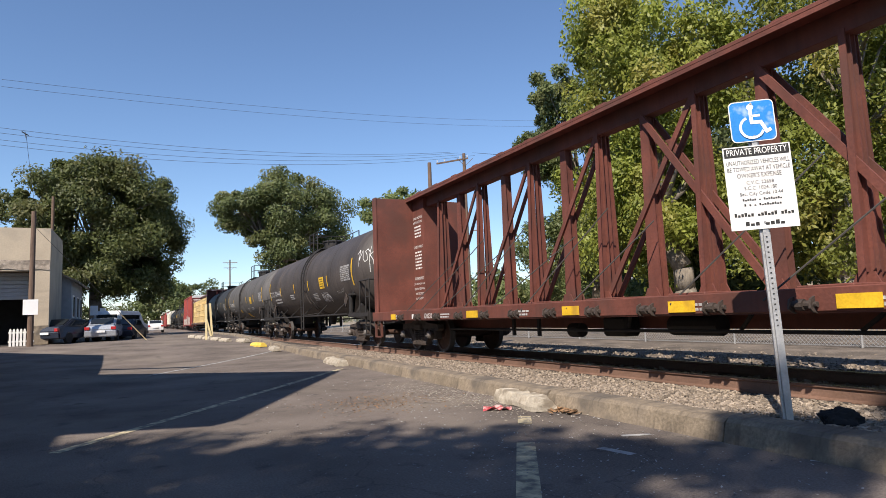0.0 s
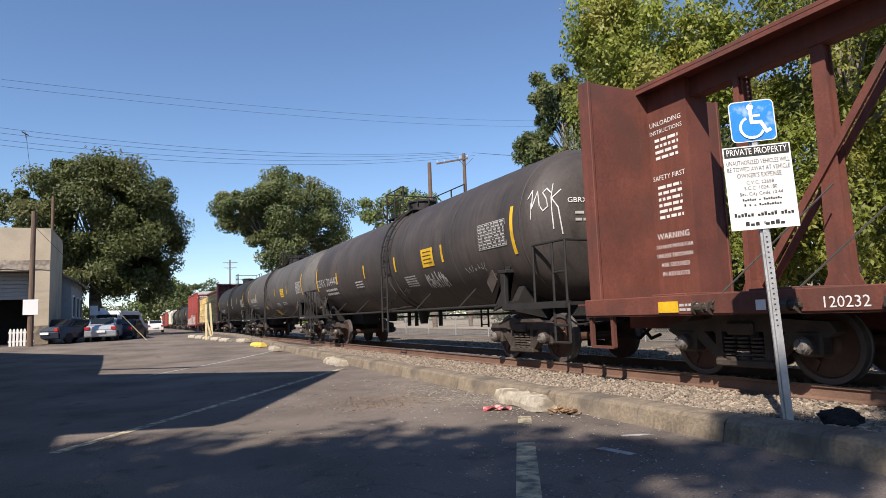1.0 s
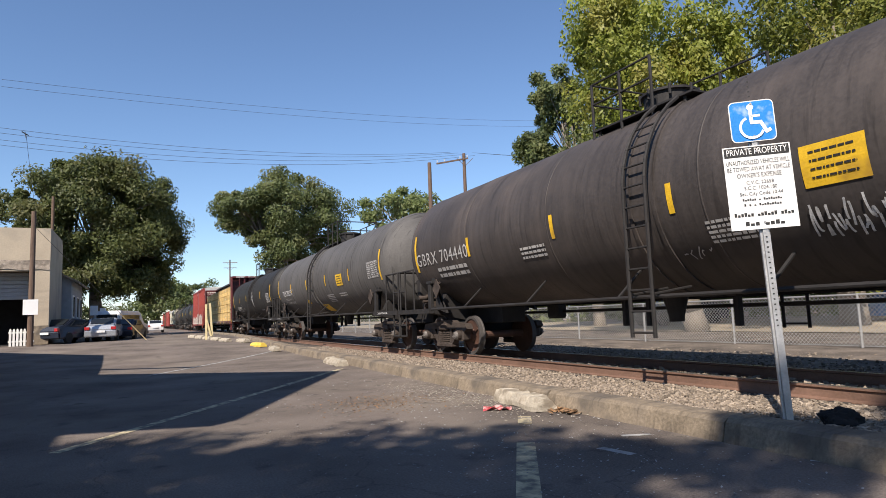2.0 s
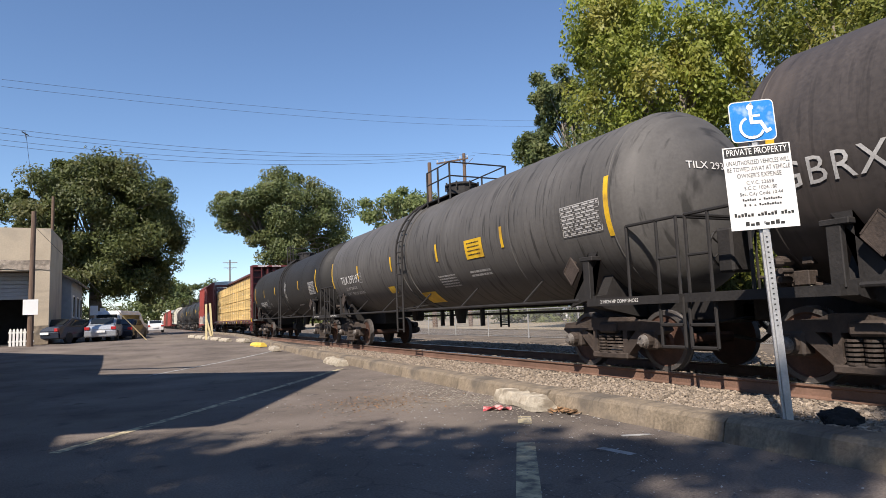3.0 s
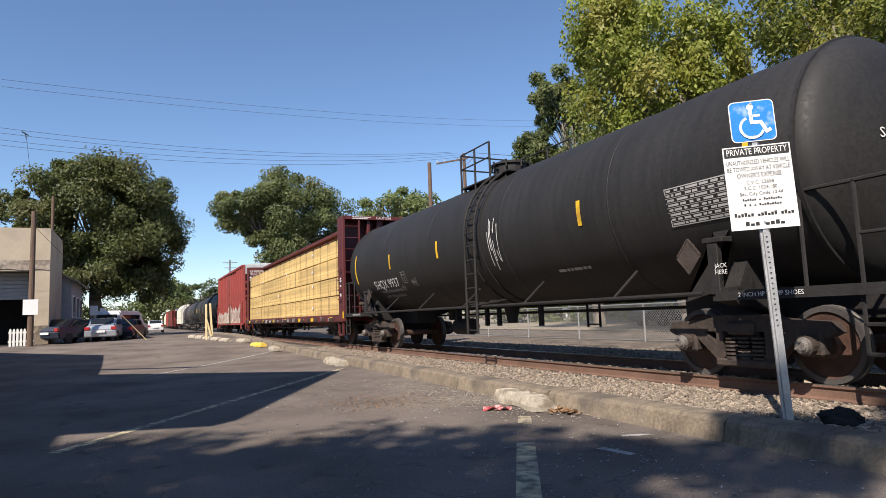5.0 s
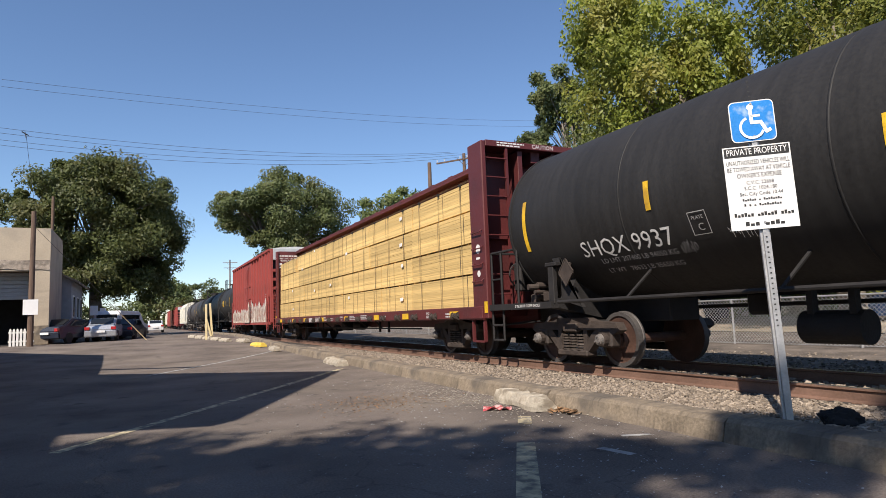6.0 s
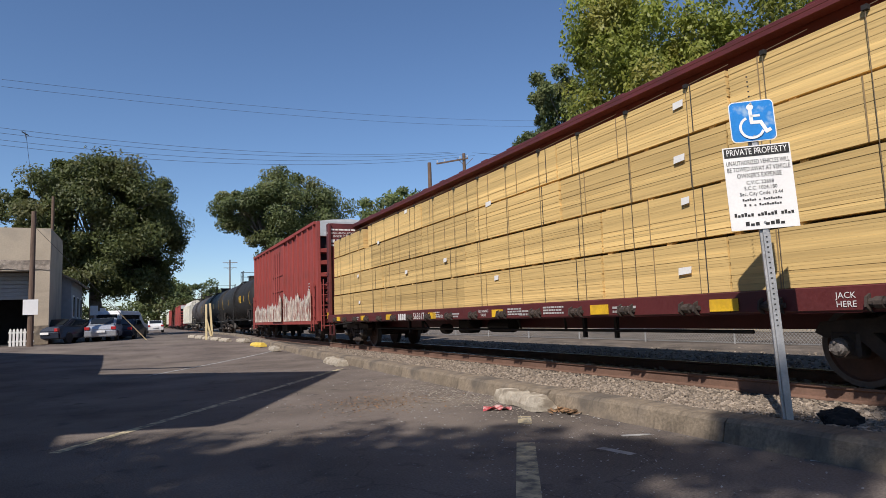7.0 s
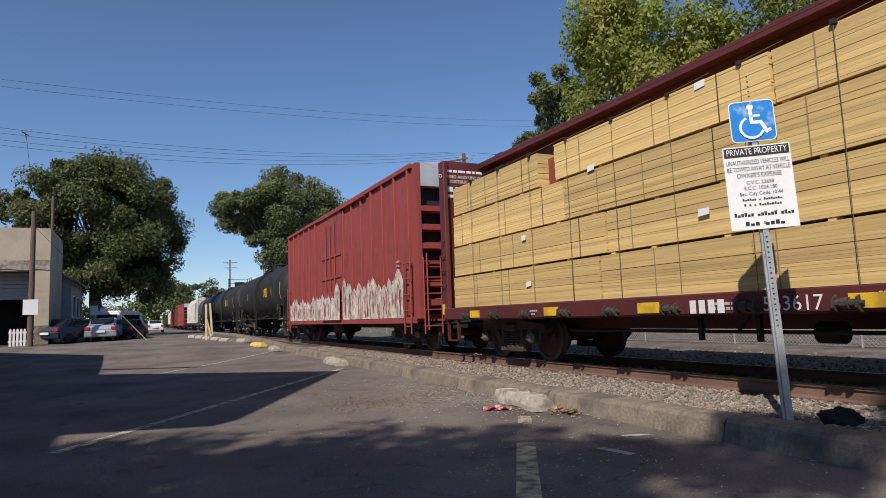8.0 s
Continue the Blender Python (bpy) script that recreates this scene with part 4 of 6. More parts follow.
for s in (-1, 1):
    for x in (-1, 1):
        bm = bmesh.new()
        # box-section end post, wide face along the car
        y_in, y_out = (10.74, 11.36) if s < 0 else (11.08, 11.36)
        box(bm, x * 1.44 - 0.06, x * 1.44 + 0.06, min(s * y_in, s * y_out), max(s * y_in, s * y_out), 0.86, 4.68, 0.02)
        part("end_post", bm, M["maroon"], cb)
        bm = bmesh.new()
        for z in (1.65, 2.0, 2.35, 2.7):
            xx = x * 1.56
            g_a, g_b = (10.86, 11.24) if s < 0 else (11.12, 11.32)
            rod(bm, (xx, s * g_a, z), (xx, s * g_b, z), 0.014, 6)
            for yy in (g_a, g_b):
                rod(bm, (xx, s * yy, z), (x * 1.5, s * yy, z + 0.05), 0.014, 6)
        part("grab_iron", bm, M["maroon"], cb)
        bm = bmesh.new()
        y_l = 11.33 if s < 0 else 11.38
        for z in [0.95 + 0.42 * i for i in range(9)]:
            rod(bm, (x * 1.38, s * y_l, z), (x * 0.85, s * y_l, z), 0.016, 6)
        box(bm, x * 0.85 - 0.03, x * 0.85 + 0.03, s * (y_l - 0.02) - 0.03, s * (y_l - 0.02) + 0.03, 1.0, 4.6)
        part("ladder", bm, M["maroon"], cb)
        bm = bmesh.new()
        box(bm, x * 1.505 - 0.006, x * 1.505 + 0.006, min(s * (y_out - 0.12), s * y_out), max(s * (y_out - 0.12), s * y_out), 0.98, 1.22)
        part("reflector", bm, M["yellow"], cb)
    y_w, y_t = (10.78, 11.36) if s < 0 else (11.2, 11.36)
    bm = bmesh.new()
    box(bm, -1.38, 1.38, s * y_w - 0.03, s * y_w + 0.03, 1.06, 4.6)
    part("bulkhead", bm, M["maroon"], cb)
    for x in (-0.45, 0.45):
        bm = bmesh.new()
        box(bm, x - 0.06, x + 0.06, min(s * (y_w + 0.03), s * (y_t - 0.1)), max(s * (y_w + 0.03), s * (y_t - 0.1)), 1.06, 4.54, 0.01)
        part("end_stiffener", bm, M["maroon"], cb)
    bm = bmesh.new()
    box(bm, -1.38, 1.38, min(s * (y_w - 0.02), s * y_t), max(s * (y_w - 0.02), s * y_t), 4.56, 4.7, 0.01)
    part("top_beam", bm, M["maroon"], cb)
    bm = bmesh.new()
    box(bm, -1.38, 1.38, min(s * (y_w + 0.03), s * (y_w + 0.12)), max(s * (y_w + 0.03), s * (y_w + 0.12)), 2.6, 2.72)
    part("cross_beam", bm, M["maroon"], cb)
part("lettering", on_front(text_bm("CAUTION", 0.13), 0.1, -11.364, 4.63), M["white"], cb)
part("stencil", on_front(bars_bm([(0.025, 0.03, 0.7, -0.35), (-0.03, 0.03, 0.6, -0.35)], 61), -0.75, -11.364, 4.63), M["white"], cb)
part("stencil", on_side(bars_bm([(0.0, 0.05, 0.2, -0.1)], 62), -1.503, -11.05, 2.15), M["white"], cb)
for z, r in ((2.35, 0.1), (1.82, 0.07)):
    bm = bmesh.new()
    bmesh.ops.create_circle(bm, cap_ends=True, segments=16, radius=r)
    part("decal", on_side(bm, -1.503, -11.05, z), M["white"], cb)
part("lettering", on_front(text_bm("LOADING AND UNLOADING\nINSTRUCTIONS", 0.12), -0.85, 11.165, 4.25), M["white"], cb)
part("stencil", on_front(bars_bm([(0.0, 0.06, 1.0, -0.5), (-0.45, 0.12, 0.5, -0.5), (-0.62, 0.07, 0.8, -0.5)], 63), -0.85, 11.165, 4.45), M["white"], cb)
# lumber packs: four tiers, each of several bundles of boards
TIERS = [(1.13, 1.83), (1.87, 2.53), (2.57, 3.27), (3.31, 3.95)]
JOINTS = [[73.85, 77.5, 79.9, 84.7, 90.25, 95.5], [73.85, 77.43, 79.87, 84.6, 90.05, 95.45], [73.85, 77.37, 80.9, 84.05, 87.0, 91.1, 95.45], [73.85, 77.3, 80.95, 83.9, 86.97, 91.3, 91.85, 95.4]]
rl = random.Random(12)


def bundle(y_a, y_b, z0, z1, s):
    """One strapped pack of sawn boards, its ends and faces a little uneven."""
    root = new("lumber_bundle")
    root.parent = cb
    n = 17
    hb = (z1 - z0) / n
    vs, fs = [], []
    out0 = rl.uniform(-0.02, 0.02)
    for j in range(n):
        o = 1.31 + out0 + rl.uniform(-0.004, 0.004)
        ya, yb = y_a + 0.012 + rl.uniform(0, 0.012), y_b - 0.012 - rl.uniform(0, 0.012)
        za, zb = z0 + j * hb, z0 + (j + 1) * hb - rl.choice((0.0004, 0.0006, 0.0008, 0.0022))
        xs = (0.32, o) if s > 0 else (-o, -0.32)
        b = len(vs)
        vs += [(xx, yy, zz) for xx in xs for yy in (ya, yb) for zz in (za, zb)]
        fs += [tuple(b + q for q in f) for f in ((0, 1, 3, 2), (4, 6, 7, 5), (0, 4, 5, 1), (2, 3, 7, 6), (0, 2, 6, 4), (1, 5, 7, 3))]
    tagged(soup("lumber", vs, fs, M["lumber"], root), kind="stuff")
    for k in range(3):
        y = y_a + (y_b - y_a) * (k + 0.5 + rl.uniform(-0.2, 0.2)) / 3
        bm = bmesh.new()
        x = s * (1.318 + out0)
        box(bm, x - 0.002, x + 0.002, y - 0.008, y + 0.008, z0, z1)
        part("strap", bm, M["strap"] if k else M["cable"], root)


for (z0, z1), cuts in zip(TIERS, JOINTS):
    for y_a, y_b in zip(cuts, cuts[1:]):
        if y_b - y_a < 0.7:
            # a recess that shows red-sealed board ends
            bm = bmesh.new()
            box(bm, -1.05, 1.05, y_a - b0, y_b - b0, z0, z1 - 0.1)
            part("board_stack", bm, M["endgrain"], cb, "short recessed boards with red-sealed ends")
            continue
        for s in (-1, 1):
            bundle(y_a - b0, y_b - b0, z0, z1, s)
    for i in range(19):
        bm = bmesh.new()
        y = -10.4 + 1.15 * i + rl.uniform(-0.3, 0.3)
        box(bm, -1.28, 1.28, y - 0.045, y + 0.045, z0 - 0.042, z0 - 0.002)
        part("batten", bm, M["lumber"], cb)
    # dark filler sheet, coloured as the shade in the gap under each tier
    bm = bmesh.new()
    box(bm, -1.15, 1.15, -10.5, 11.0, z0 - 0.04, z0 - 0.004)
    part("gap_board", bm, M["gap"], cb)
# cables over the load
for i in range(18):
    y = -10.0 + 1.18 * i
    bm = bmesh.new()
    rod(bm, (-1.345, y, 3.96), (-1.35, y, 1.1), 0.0045, 5)
    rod(bm, (-1.35, y, 1.1), (-1.57, y, 0.98), 0.0045, 5)
    rod(bm, (-1.345, y, 3.96), (-0.45, y, 4.4), 0.0045, 5)
    part("tie_down_cable", bm, M["load_cable"], cb)
    bm = bmesh.new()
    box(bm, -1.36, -1.3, y - 0.03, y + 0.03, 3.93, 3.985)
    part("corner_guard", bm, M["black"], cb)
for y, z in ((-6.2, 1.45), (-6.3, 2.4), (-6.25, 3.0), (-6.3, 3.75), (-1.2, 1.7), (-1.0, 3.3), (3.7, 2.2), (3.6, 3.9), (1.2, 2.3), (7.9, 1.5), (8.0, 2.4), (5.9, 3.3)):
    bm = bmesh.new()
    k = rl.uniform(0.06, 0.12)
    prism(bm, [(y - k, z - 0.04), (y + k, z - 0.055), (y + k * 0.9, z + 0.045), (y - k * 1.1, z + 0.05)], "x", -1.343, -1.339)
    part("load_tag", bm, M["paper"], cb)


# ---- box cars ----
def boxcar(y0, half, top, skin, label, half_truck, roof, name="box_car"):
    car = car_base(name, y0, label)
    bm = bmesh.new()
    box(bm, -1.5, 1.5, -half, half, 0.82, top)
    part("body", bm, skin, car)
    rib = bmesh.new()
    box(rib, -0.05, 0.05, -0.045, 0.045, 0.95, top - 0.1, 0.012)
    rib = mesh_of(rib, "side_rib", skin)
    for s in (-1, 1):
        k = 16
        for i in range(k):
            y = -half + 0.25 + (2 * half - 0.5) * i / (k - 1)
            if s < 0 and -1.35 < y < 1.45:
                continue
            one = new("side_rib", rib)
            one.parent, one.matrix_basis = car, pose(s * 1.53, y, 0)
    bm = bmesh.new()
    for s in (-1, 1):
        box(bm, s * 1.53 - 0.05, s * 1.53 + 0.05, -half, half, 0.78, 0.95)
        box(bm, s * 1.53 - 0.06, s * 1.53 + 0.06, -half, half, top - 0.1, top + 0.02)
    part("side_sill", bm, skin, car)
    bm = bmesh.new()
    prism(bm, [(-1.56, top + 0.02), (-0.8, top + 0.12), (0, top + 0.16), (0.8, top + 0.12), (1.56, top + 0.02)], "y", -half, half)
    for i in range(14):
        y = -half + 0.6 + (2 * half - 1.2) * i / 13
        prism(bm, [(-1.5, top + 0.03), (0, top + 0.2), (1.5, top + 0.03)], "y", y - 0.03, y + 0.03)
    part("roof", bm, roof, car)
    # ends with horizontal corrugations and a pale cap
    for s in (-1, 1):
        bm = bmesh.new()
        z = 1.2
        while z < top - 0.9:
            prism(bm, [(s * half, z), (s * (half + 0.24), z + 0.03), (s * (half + 0.24), z + 0.17), (s * half, z + 0.22)], "x", -1.4, 1.4)
            z += 0.5
        for x in (-1.45, 1.45):
            box(bm, x - 0.06, x + 0.06, min(s * half, s * (half + 0.25)), max(s * half, s * (half + 0.25)), 0.9, top)
        part("end_corrugation", bm, skin, car)
        # black sheet puts deep shade into the recesses between the corrugations
        bm = bmesh.new()
        box(bm, -1.38, 1.38, min(s * half, s * (half + 0.012)), max(s * half, s * (half + 0.012)), 1.0, top - 0.64)
        part("end_sheet", bm, M["black"], car)
        bm = bmesh.new()
        box(bm, -1.38, 1.38, min(s * half, s * (half + 0.25)), max(s * half, s * (half + 0.25)), top - 0.62, top + 0.0)
        part("end_panel", bm, M["galv"], car, "pale unpainted panel on the car's end")
        rung_ladder("ladder", car, -1.3, s * (half + 0.3) - 0.01, s * (half + 0.3) + 0.01, 0.6, 2.6, 0.38, skin)
        bm = bmesh.new()
        for z in [0.7 + 0.42 * i for i in range(5)]:
            rod(bm, (-1.62, s * (half - 0.1), z), (-1.62, s * (half - 0.55), z), 0.018, 6)
            rod(bm, (-1.4, s * (half + 0.3), z), (-0.9, s * (half + 0.3), z), 0.018, 6)
        for yy in (half - 0.1, half - 0.55):
            rod(bm, (-1.62, s * yy, 0.5), (-1.62, s * yy, 2.5), 0.02, 6)
        for xx in (-1.4, -0.9):
            rod(bm, (xx, s * (half + 0.3), 0.5), (xx, s * (half + 0.3), 2.5), 0.02, 6)
        part("grab_iron", bm, skin, car)
        add_coupler(car, s * (half + 0.1), s)
        add_truck(car, s * half_truck)
    bm = bmesh.new()
    box(bm, -0.4, 0.4, -half, half, 0.6, 0.85)
    box(bm, -0.9, -0.3, 1, 2.4, 0.4, 0.8, 0.05)
    part("underframe", bm, M["black"], car)
    # plug door
    door = bmesh.new()
    box(door, -1.57, -1.5, -1.3, 1.4, 0.95, top - 0.12, 0.01)
    d = part("door", door, skin, car)
    bm = bmesh.new()
    for y in (-0.55, 0.05, 0.65):
        rod(bm, (-1.62, y, 1.0), (-1.62, y, top - 0.5), 0.025, 6)
    for z in (1.6, 2.5, 3.3):
        box(bm, -1.61, -1.57, -1.28, 1.38, z - 0.04, z + 0.04)
    box(bm, -1.65, -1.57, -0.2, 0.5, 1.45, 1.95, 0.01)
    part("door_lock_bars", bm, skin, d)
    bm = bmesh.new()
    box(bm, -1.64, -1.5, -4.0, 1.6, top - 0.16, top - 0.08)
    part("door_rail", bm, skin, car)
    return car


bx = boxcar(105.1, 7.75, 5.02, M["red"], "faded red box car with white graffiti along its bottom", 6.2, M["galv"])


def add_strokes(target, strokes):
    for pts, w in strokes:
        s = ribbon_bm(pts, w)
        me = bpy.data.meshes.new("stroke")
        s.to_mesh(me)
        s.free()
        target.from_mesh(me)
        bpy.data.meshes.remove(me)


def spiked_fill(w, h, lean, depth):
    """One sprayed upright letter stroke with a pointed top, as a flat face."""
    bm = bmesh.new()
    bm.faces.new([bm.verts.new((x, y, depth)) for x, y in ((-w * 0.5, 0), (w * 0.5, 0), (w * 0.53 + lean, h * 0.8), (w * 0.3 + lean, h * 0.95), (w * 0.05 + lean, h), (-w * 0.3 + lean, h * 0.9), (-w * 0.52 + lean, h * 0.76))])
    return bm


rg = random.Random(6)
for y_a, y_b, x in ((-7.0, -1.45, -1.59), (-1.2, 1.3, -1.665), (1.6, 7.3, -1.59)):
    y, k = y_a, 0
    while y < y_b - 0.15:
        w = min(rg.uniform(0.3, 0.6), y_b - y)
        near = 1.0 if y < -1 else 0.72
        h = rg.uniform(0.95, 1.4) * near
        cx = -(y + w / 2)
        lean = rg.uniform(-0.06, 0.06)
        fill = spiked_fill(w * 1.15, h, lean, 0.0008 * (k % 5))
        fill.transform(Matrix.Translation((cx, 0, 0)))
        part("graffiti", on_side(fill, x, 0, 0.93), M["graffiti_pale"], bx, "pale sprayed graffiti stroke")
        for q, mm in ((0, M["spray"]), (1, M["tag_mauve"]), (2, M["red"])):
            bm = bmesh.new()
            if q == 0:
                add_strokes(bm, [([(cx - w * 0.52 + lean, h * 0.1), (cx - w * 0.55 + lean, h * 0.74), (cx - w * 0.3 + lean, h * 0.93), (cx + w * 0.05 + lean, h * 1.03), (cx + w * 0.5 + lean, h * 0.78)], 0.03)])
            else:
                for e in range(1 if k % 3 else 2):
                    px_ = cx + rg.uniform(-0.45, 0.45) * w
                    y0_, y1_ = rg.uniform(0.02, 0.3) * h, rg.uniform(0.45, 0.85) * h
                    add_strokes(bm, [([(px_, y0_), (px_ + rg.uniform(-0.06, 0.06), (y0_ + y1_) / 2), (px_ + rg.uniform(-0.12, 0.12), y1_)], rg.uniform(0.015, 0.05))])
            part("graffiti", on_side(bm, x - 0.006 - 0.002 * q, 0, 0.93), mm, bx)
        y += w * rg.uniform(0.85, 1.05)
        k += 1
part("stencil", on_side(bars_bm([(0.3 - 0.12 * i, 0.05, 0.3, -0.15) for i in range(6)], 88), -1.553, -6.62, 2.2), M["dimwhite"], bx)
bx2 = boxcar(206.0, 7.75, 4.5, M["red"], "red box car far down the train", 6.2, M["red"])
bx3 = boxcar(223.0, 7.75, 4.5, M["rust"], "brown box car far down the train", 6.2, M["rust"])
bx4 = boxcar(240.0, 7.75, 4.5, M["red"], "red box car at the tail of the train", 6.2, M["red"])


def hopper_car(y0, half, label):
    car = car_base("hopper_car", y0, label)
    bm = bmesh.new()
    prism(bm, [(-1.5, 1.3), (-1.6, 2.2), (-1.55, 3.7), (-1.1, 4.4), (-0.4, 4.55), (0.4, 4.55), (1.1, 4.4), (1.55, 3.7), (1.6, 2.2), (1.5, 1.3), (0.5, 0.7), (-0.5, 0.7)], "y", -half, half)
    part("body", bm, M["hopper"], car)
    bm = bmesh.new()
    for s in (-1, 1):
        box(bm, s * 1.5 - 0.08, s * 1.5 + 0.08, -half - 1.2, half + 1.2, 1.1, 1.3)
        for i in range(9):
            y = -half + 2 * half * i / 8
            box(bm, s * 1.6 - 0.04, s * 1.6 + 0.04, y - 0.05, y + 0.05, 1.3, 3.7)
    box(bm, -0.4, 0.4, -half - 1.3, half + 1.3, 0.75, 1.15)
    part("frame", bm, M["hopper"], car)
    bm = bmesh.new()
    for s in (-1, 1):
        box(bm, -0.5, 0.5, -half - 0.9, half + 0.9, 4.62, 4.66)
        for x in (-1.2, -0.8):
            rod(bm, (x, s * (half + 0.9), 1.2), (x, s * (half + 0.9), 4.6), 0.025, 6)
        for i in range(9):
            rod(bm, (-1.2, s * (half + 0.9), 1.4 + 0.38 * i), (-0.8, s * (half + 0.9), 1.4 + 0.38 * i), 0.02, 6)
    part("walkway", bm, M["black"], car)
    for s in (-1, 1):
        add_coupler(car, s * (half + 1.3), s)
        add_truck(car, s * (half - 0.6))
    return car


hopper_car(178.5, 7.2, "cream covered hopper car beyond the tank cars")
hopper_car(255.0, 7.2, "cream covered hopper car far away at the train's tail")


# ---- ground, track ----
def rise(y):
    """The asphalt climbs a little towards the street."""
    t = min(1.0, max(0.0, (y - 22.0) / 24.0))
    return 0.5 * t * t * (3 - 2 * t)


def kerb_x(y):
    pts = [(-30, 5.4), (9, 5.4), (20, 5.72), (32, 5.85), (50, 5.6), (400, 5.6)]
    for (a, p), (b, q) in zip(pts, pts[1:]):
        if y <= b:
            return p + (q - p) * (y - a) / (b - a)
    return 5.6


def strip_sheet(name, material, ys, left, right, height, cols, label, category):
    vs, fs = [], []
    for y in ys:
        a, b = left(y), right(y)
        for i in range(cols + 1):
            x = a + (b - a) * i / cols
            vs.append((x, y, height(x, y)))
    for j in range(len(ys) - 1):
        for i in range(cols):
            k = j * (cols + 1) + i
            fs.append((k, k + 1, k + cols + 2, k + cols + 1))
    ob = soup(name, vs, fs, material)
    for p in ob.data.polygons:
        p.use_smooth = True
    return tagged(ob, label, category, kind="structure")


bm = bmesh.new()
bmesh.ops.create_grid(bm, x_segments=40, y_segments=40, size=2500)
tagged(part("ground", bm, M["earth"], m=pose(0, 0, -0.06)), "dry bare earth reaching to the horizon", "ground", kind="structure")
YS = [-60, -30, -10] + [2 * i for i in range(30)] + [60, 80, 120, 200, 400]
strip_sheet("pavement", M["asphalt"], YS, lambda y: -80.0, lambda y: kerb_x(y) + 0.05, lambda x, y: rise(y), 16, "worn grey asphalt of a parking lot and street", "asphalt")
rb = random.Random(3)


def bed_height(x, y):
    base = 0.2 if x < 11.5 else 0.2 + min(0.25, (x - 11.5) * 0.02)
    return base + 0.015 * math.sin(x * 5 + y * 3) * math.sin(y * 2.2)


strip_sheet("track_bed", M["ballast"], [-60, -30, -10] + [i * 0.5 for i in range(81)] + [45, 60, 100, 200, 400], lambda y: kerb_x(y) + 0.15, lambda y: 19.0, bed_height, 30, "grey crushed stone ballast under the railway track", "ballast")
strip_sheet("lot", M["earth"], [-60, 0, 10, 20, 30, 40, 60, 100, 400], lambda y: 19.0, lambda y: 90.0, lambda x, y: 0.23 + min(0.25, (x - 11.5) * 0.02), 12, "bare dusty lot behind the chain-link fence", "earth lot")


def stones(name, n, seed, x0, x1, y0, y1, lo, hi, z, label, bias=1.0):
    rng = np.random.default_rng(seed)
    o = np.array([(x, y, z) for x in (-1, 1) for y in (-1, 1) for z in (-1, 1)], float) * np.array([0.8, 0.8, 0.6])
    tri = [(0, 1, 3, 2), (4, 6, 7, 5), (0, 4, 5, 1), (2, 3, 7, 6), (0, 2, 6, 4), (1, 5, 7, 3)]
    vs, fs = [], []
    for k in range(n):
        s = rng.uniform(lo, hi)
        y = y0 + (y1 - y0) * rng.random() ** bias
        x = x0 + (x1 - x0) * rng.random() + (kerb_x(y) - 5.4 if x0 < 6 else 0)
        if 6 > x0 and x > 7.02:
            continue
        sc = s * rng.uniform(0.6, 1.25, 3)
        a = rng.uniform(0, TAU)
        c, si = math.cos(a), math.sin(a)
        p = (o + rng.uniform(-0.38, 0.38, (8, 3))) * sc
        p = np.stack([p[:, 0] * c - p[:, 1] * si + x, p[:, 0] * si + p[:, 1] * c + y, p[:, 2] + p[:, 0] * rng.uniform(-0.4, 0.4) + z + rng.uniform(-0.012, 0.014)], 1)
        b = len(vs)
        vs += p.tolist()
        fs += [tuple(b + i for i in q) for q in tri]
    return tagged(soup(name, vs, fs, M["stone"]), label, "gravel", kind="stuff")


stones("ballast_stones", 26000, 1, 5.56, 7.05, 1.5, 26, 0.009, 0.024, 0.205, "loose grey and tan ballast stones beside the kerb", 1.5)
stones("ballast_stones", 12000, 2, 9.1, 15.4, 3, 34, 0.014, 0.032, 0.205, "loose ballast stones beyond the track", 1.2)
stones("ballast_stones", 1500, 5, 7.6, 8.5, 2, 20, 0.03, 0.05, 0.21, "loose ballast stones between the rails", 1.2)
# rails
for s in (-1, 1):
    rail = empty("rail", pose(TRACK - 0.05 + s * 0.7535, 0, 0), "rusty steel rail with a worn bright head", "rail", "rails", "structure")
    bm = bmesh.new()
    prism(bm, [(-0.07, 0.205), (0.07, 0.205), (0.07, 0.217), (0.012, 0.235), (0.01, 0.335), (0.034, 0.35), (0.034, 0.375), (-0.034, 0.375), (-0.034, 0.35), (-0.01, 0.335), (-0.012, 0.235), (-0.07, 0.217)], "y", -80, 600)
    part("web", bm, M["rail"], rail)
    bm = bmesh.new()
    box(bm, -0.03, 0.03, -80, 600, 0.372, 0.38, 0.003)
    part("head", bm, M["railhead"], rail)
track = empty("sleepers", pose(TRACK, 0, 0), "dark creosoted timber sleepers set in ballast", "sleepers", kind="structure")
bm = bmesh.new()
box(bm, -1.3, 1.3, -0.11, 0.11, 0.05, 0.21, 0.01)
TIE = mesh_of(bm, "sleeper", M["tie"])
for i in range(120):
    t = new("sleeper", TIE)
    t.parent, t.matrix_basis = track, pose(rb.uniform(-0.03, 0.03), -4 + 0.5 * i, rb.uniform(-0.006, 0.006))

# ---- kerb ----
kerb = empty("kerb", pose(0, 0, 0), "stained old concrete kerb along the parking lot", "kerb", kind="structure")
bm = bmesh.new()
prism(bm, [(-0.28, -0.2), (-0.27, 0.0), (-0.215, 0.19), (-0.17, 0.228), (0.1, 0.24), (0.15, 0.21), (0.15, -0.2)], "y", -1.49, 1.49)
bmesh.ops.subdivide_edges(bm, edges=[e for e in bm.edges if abs(e.verts[0].co.y - e.verts[1].co.y) > 1], cuts=9)
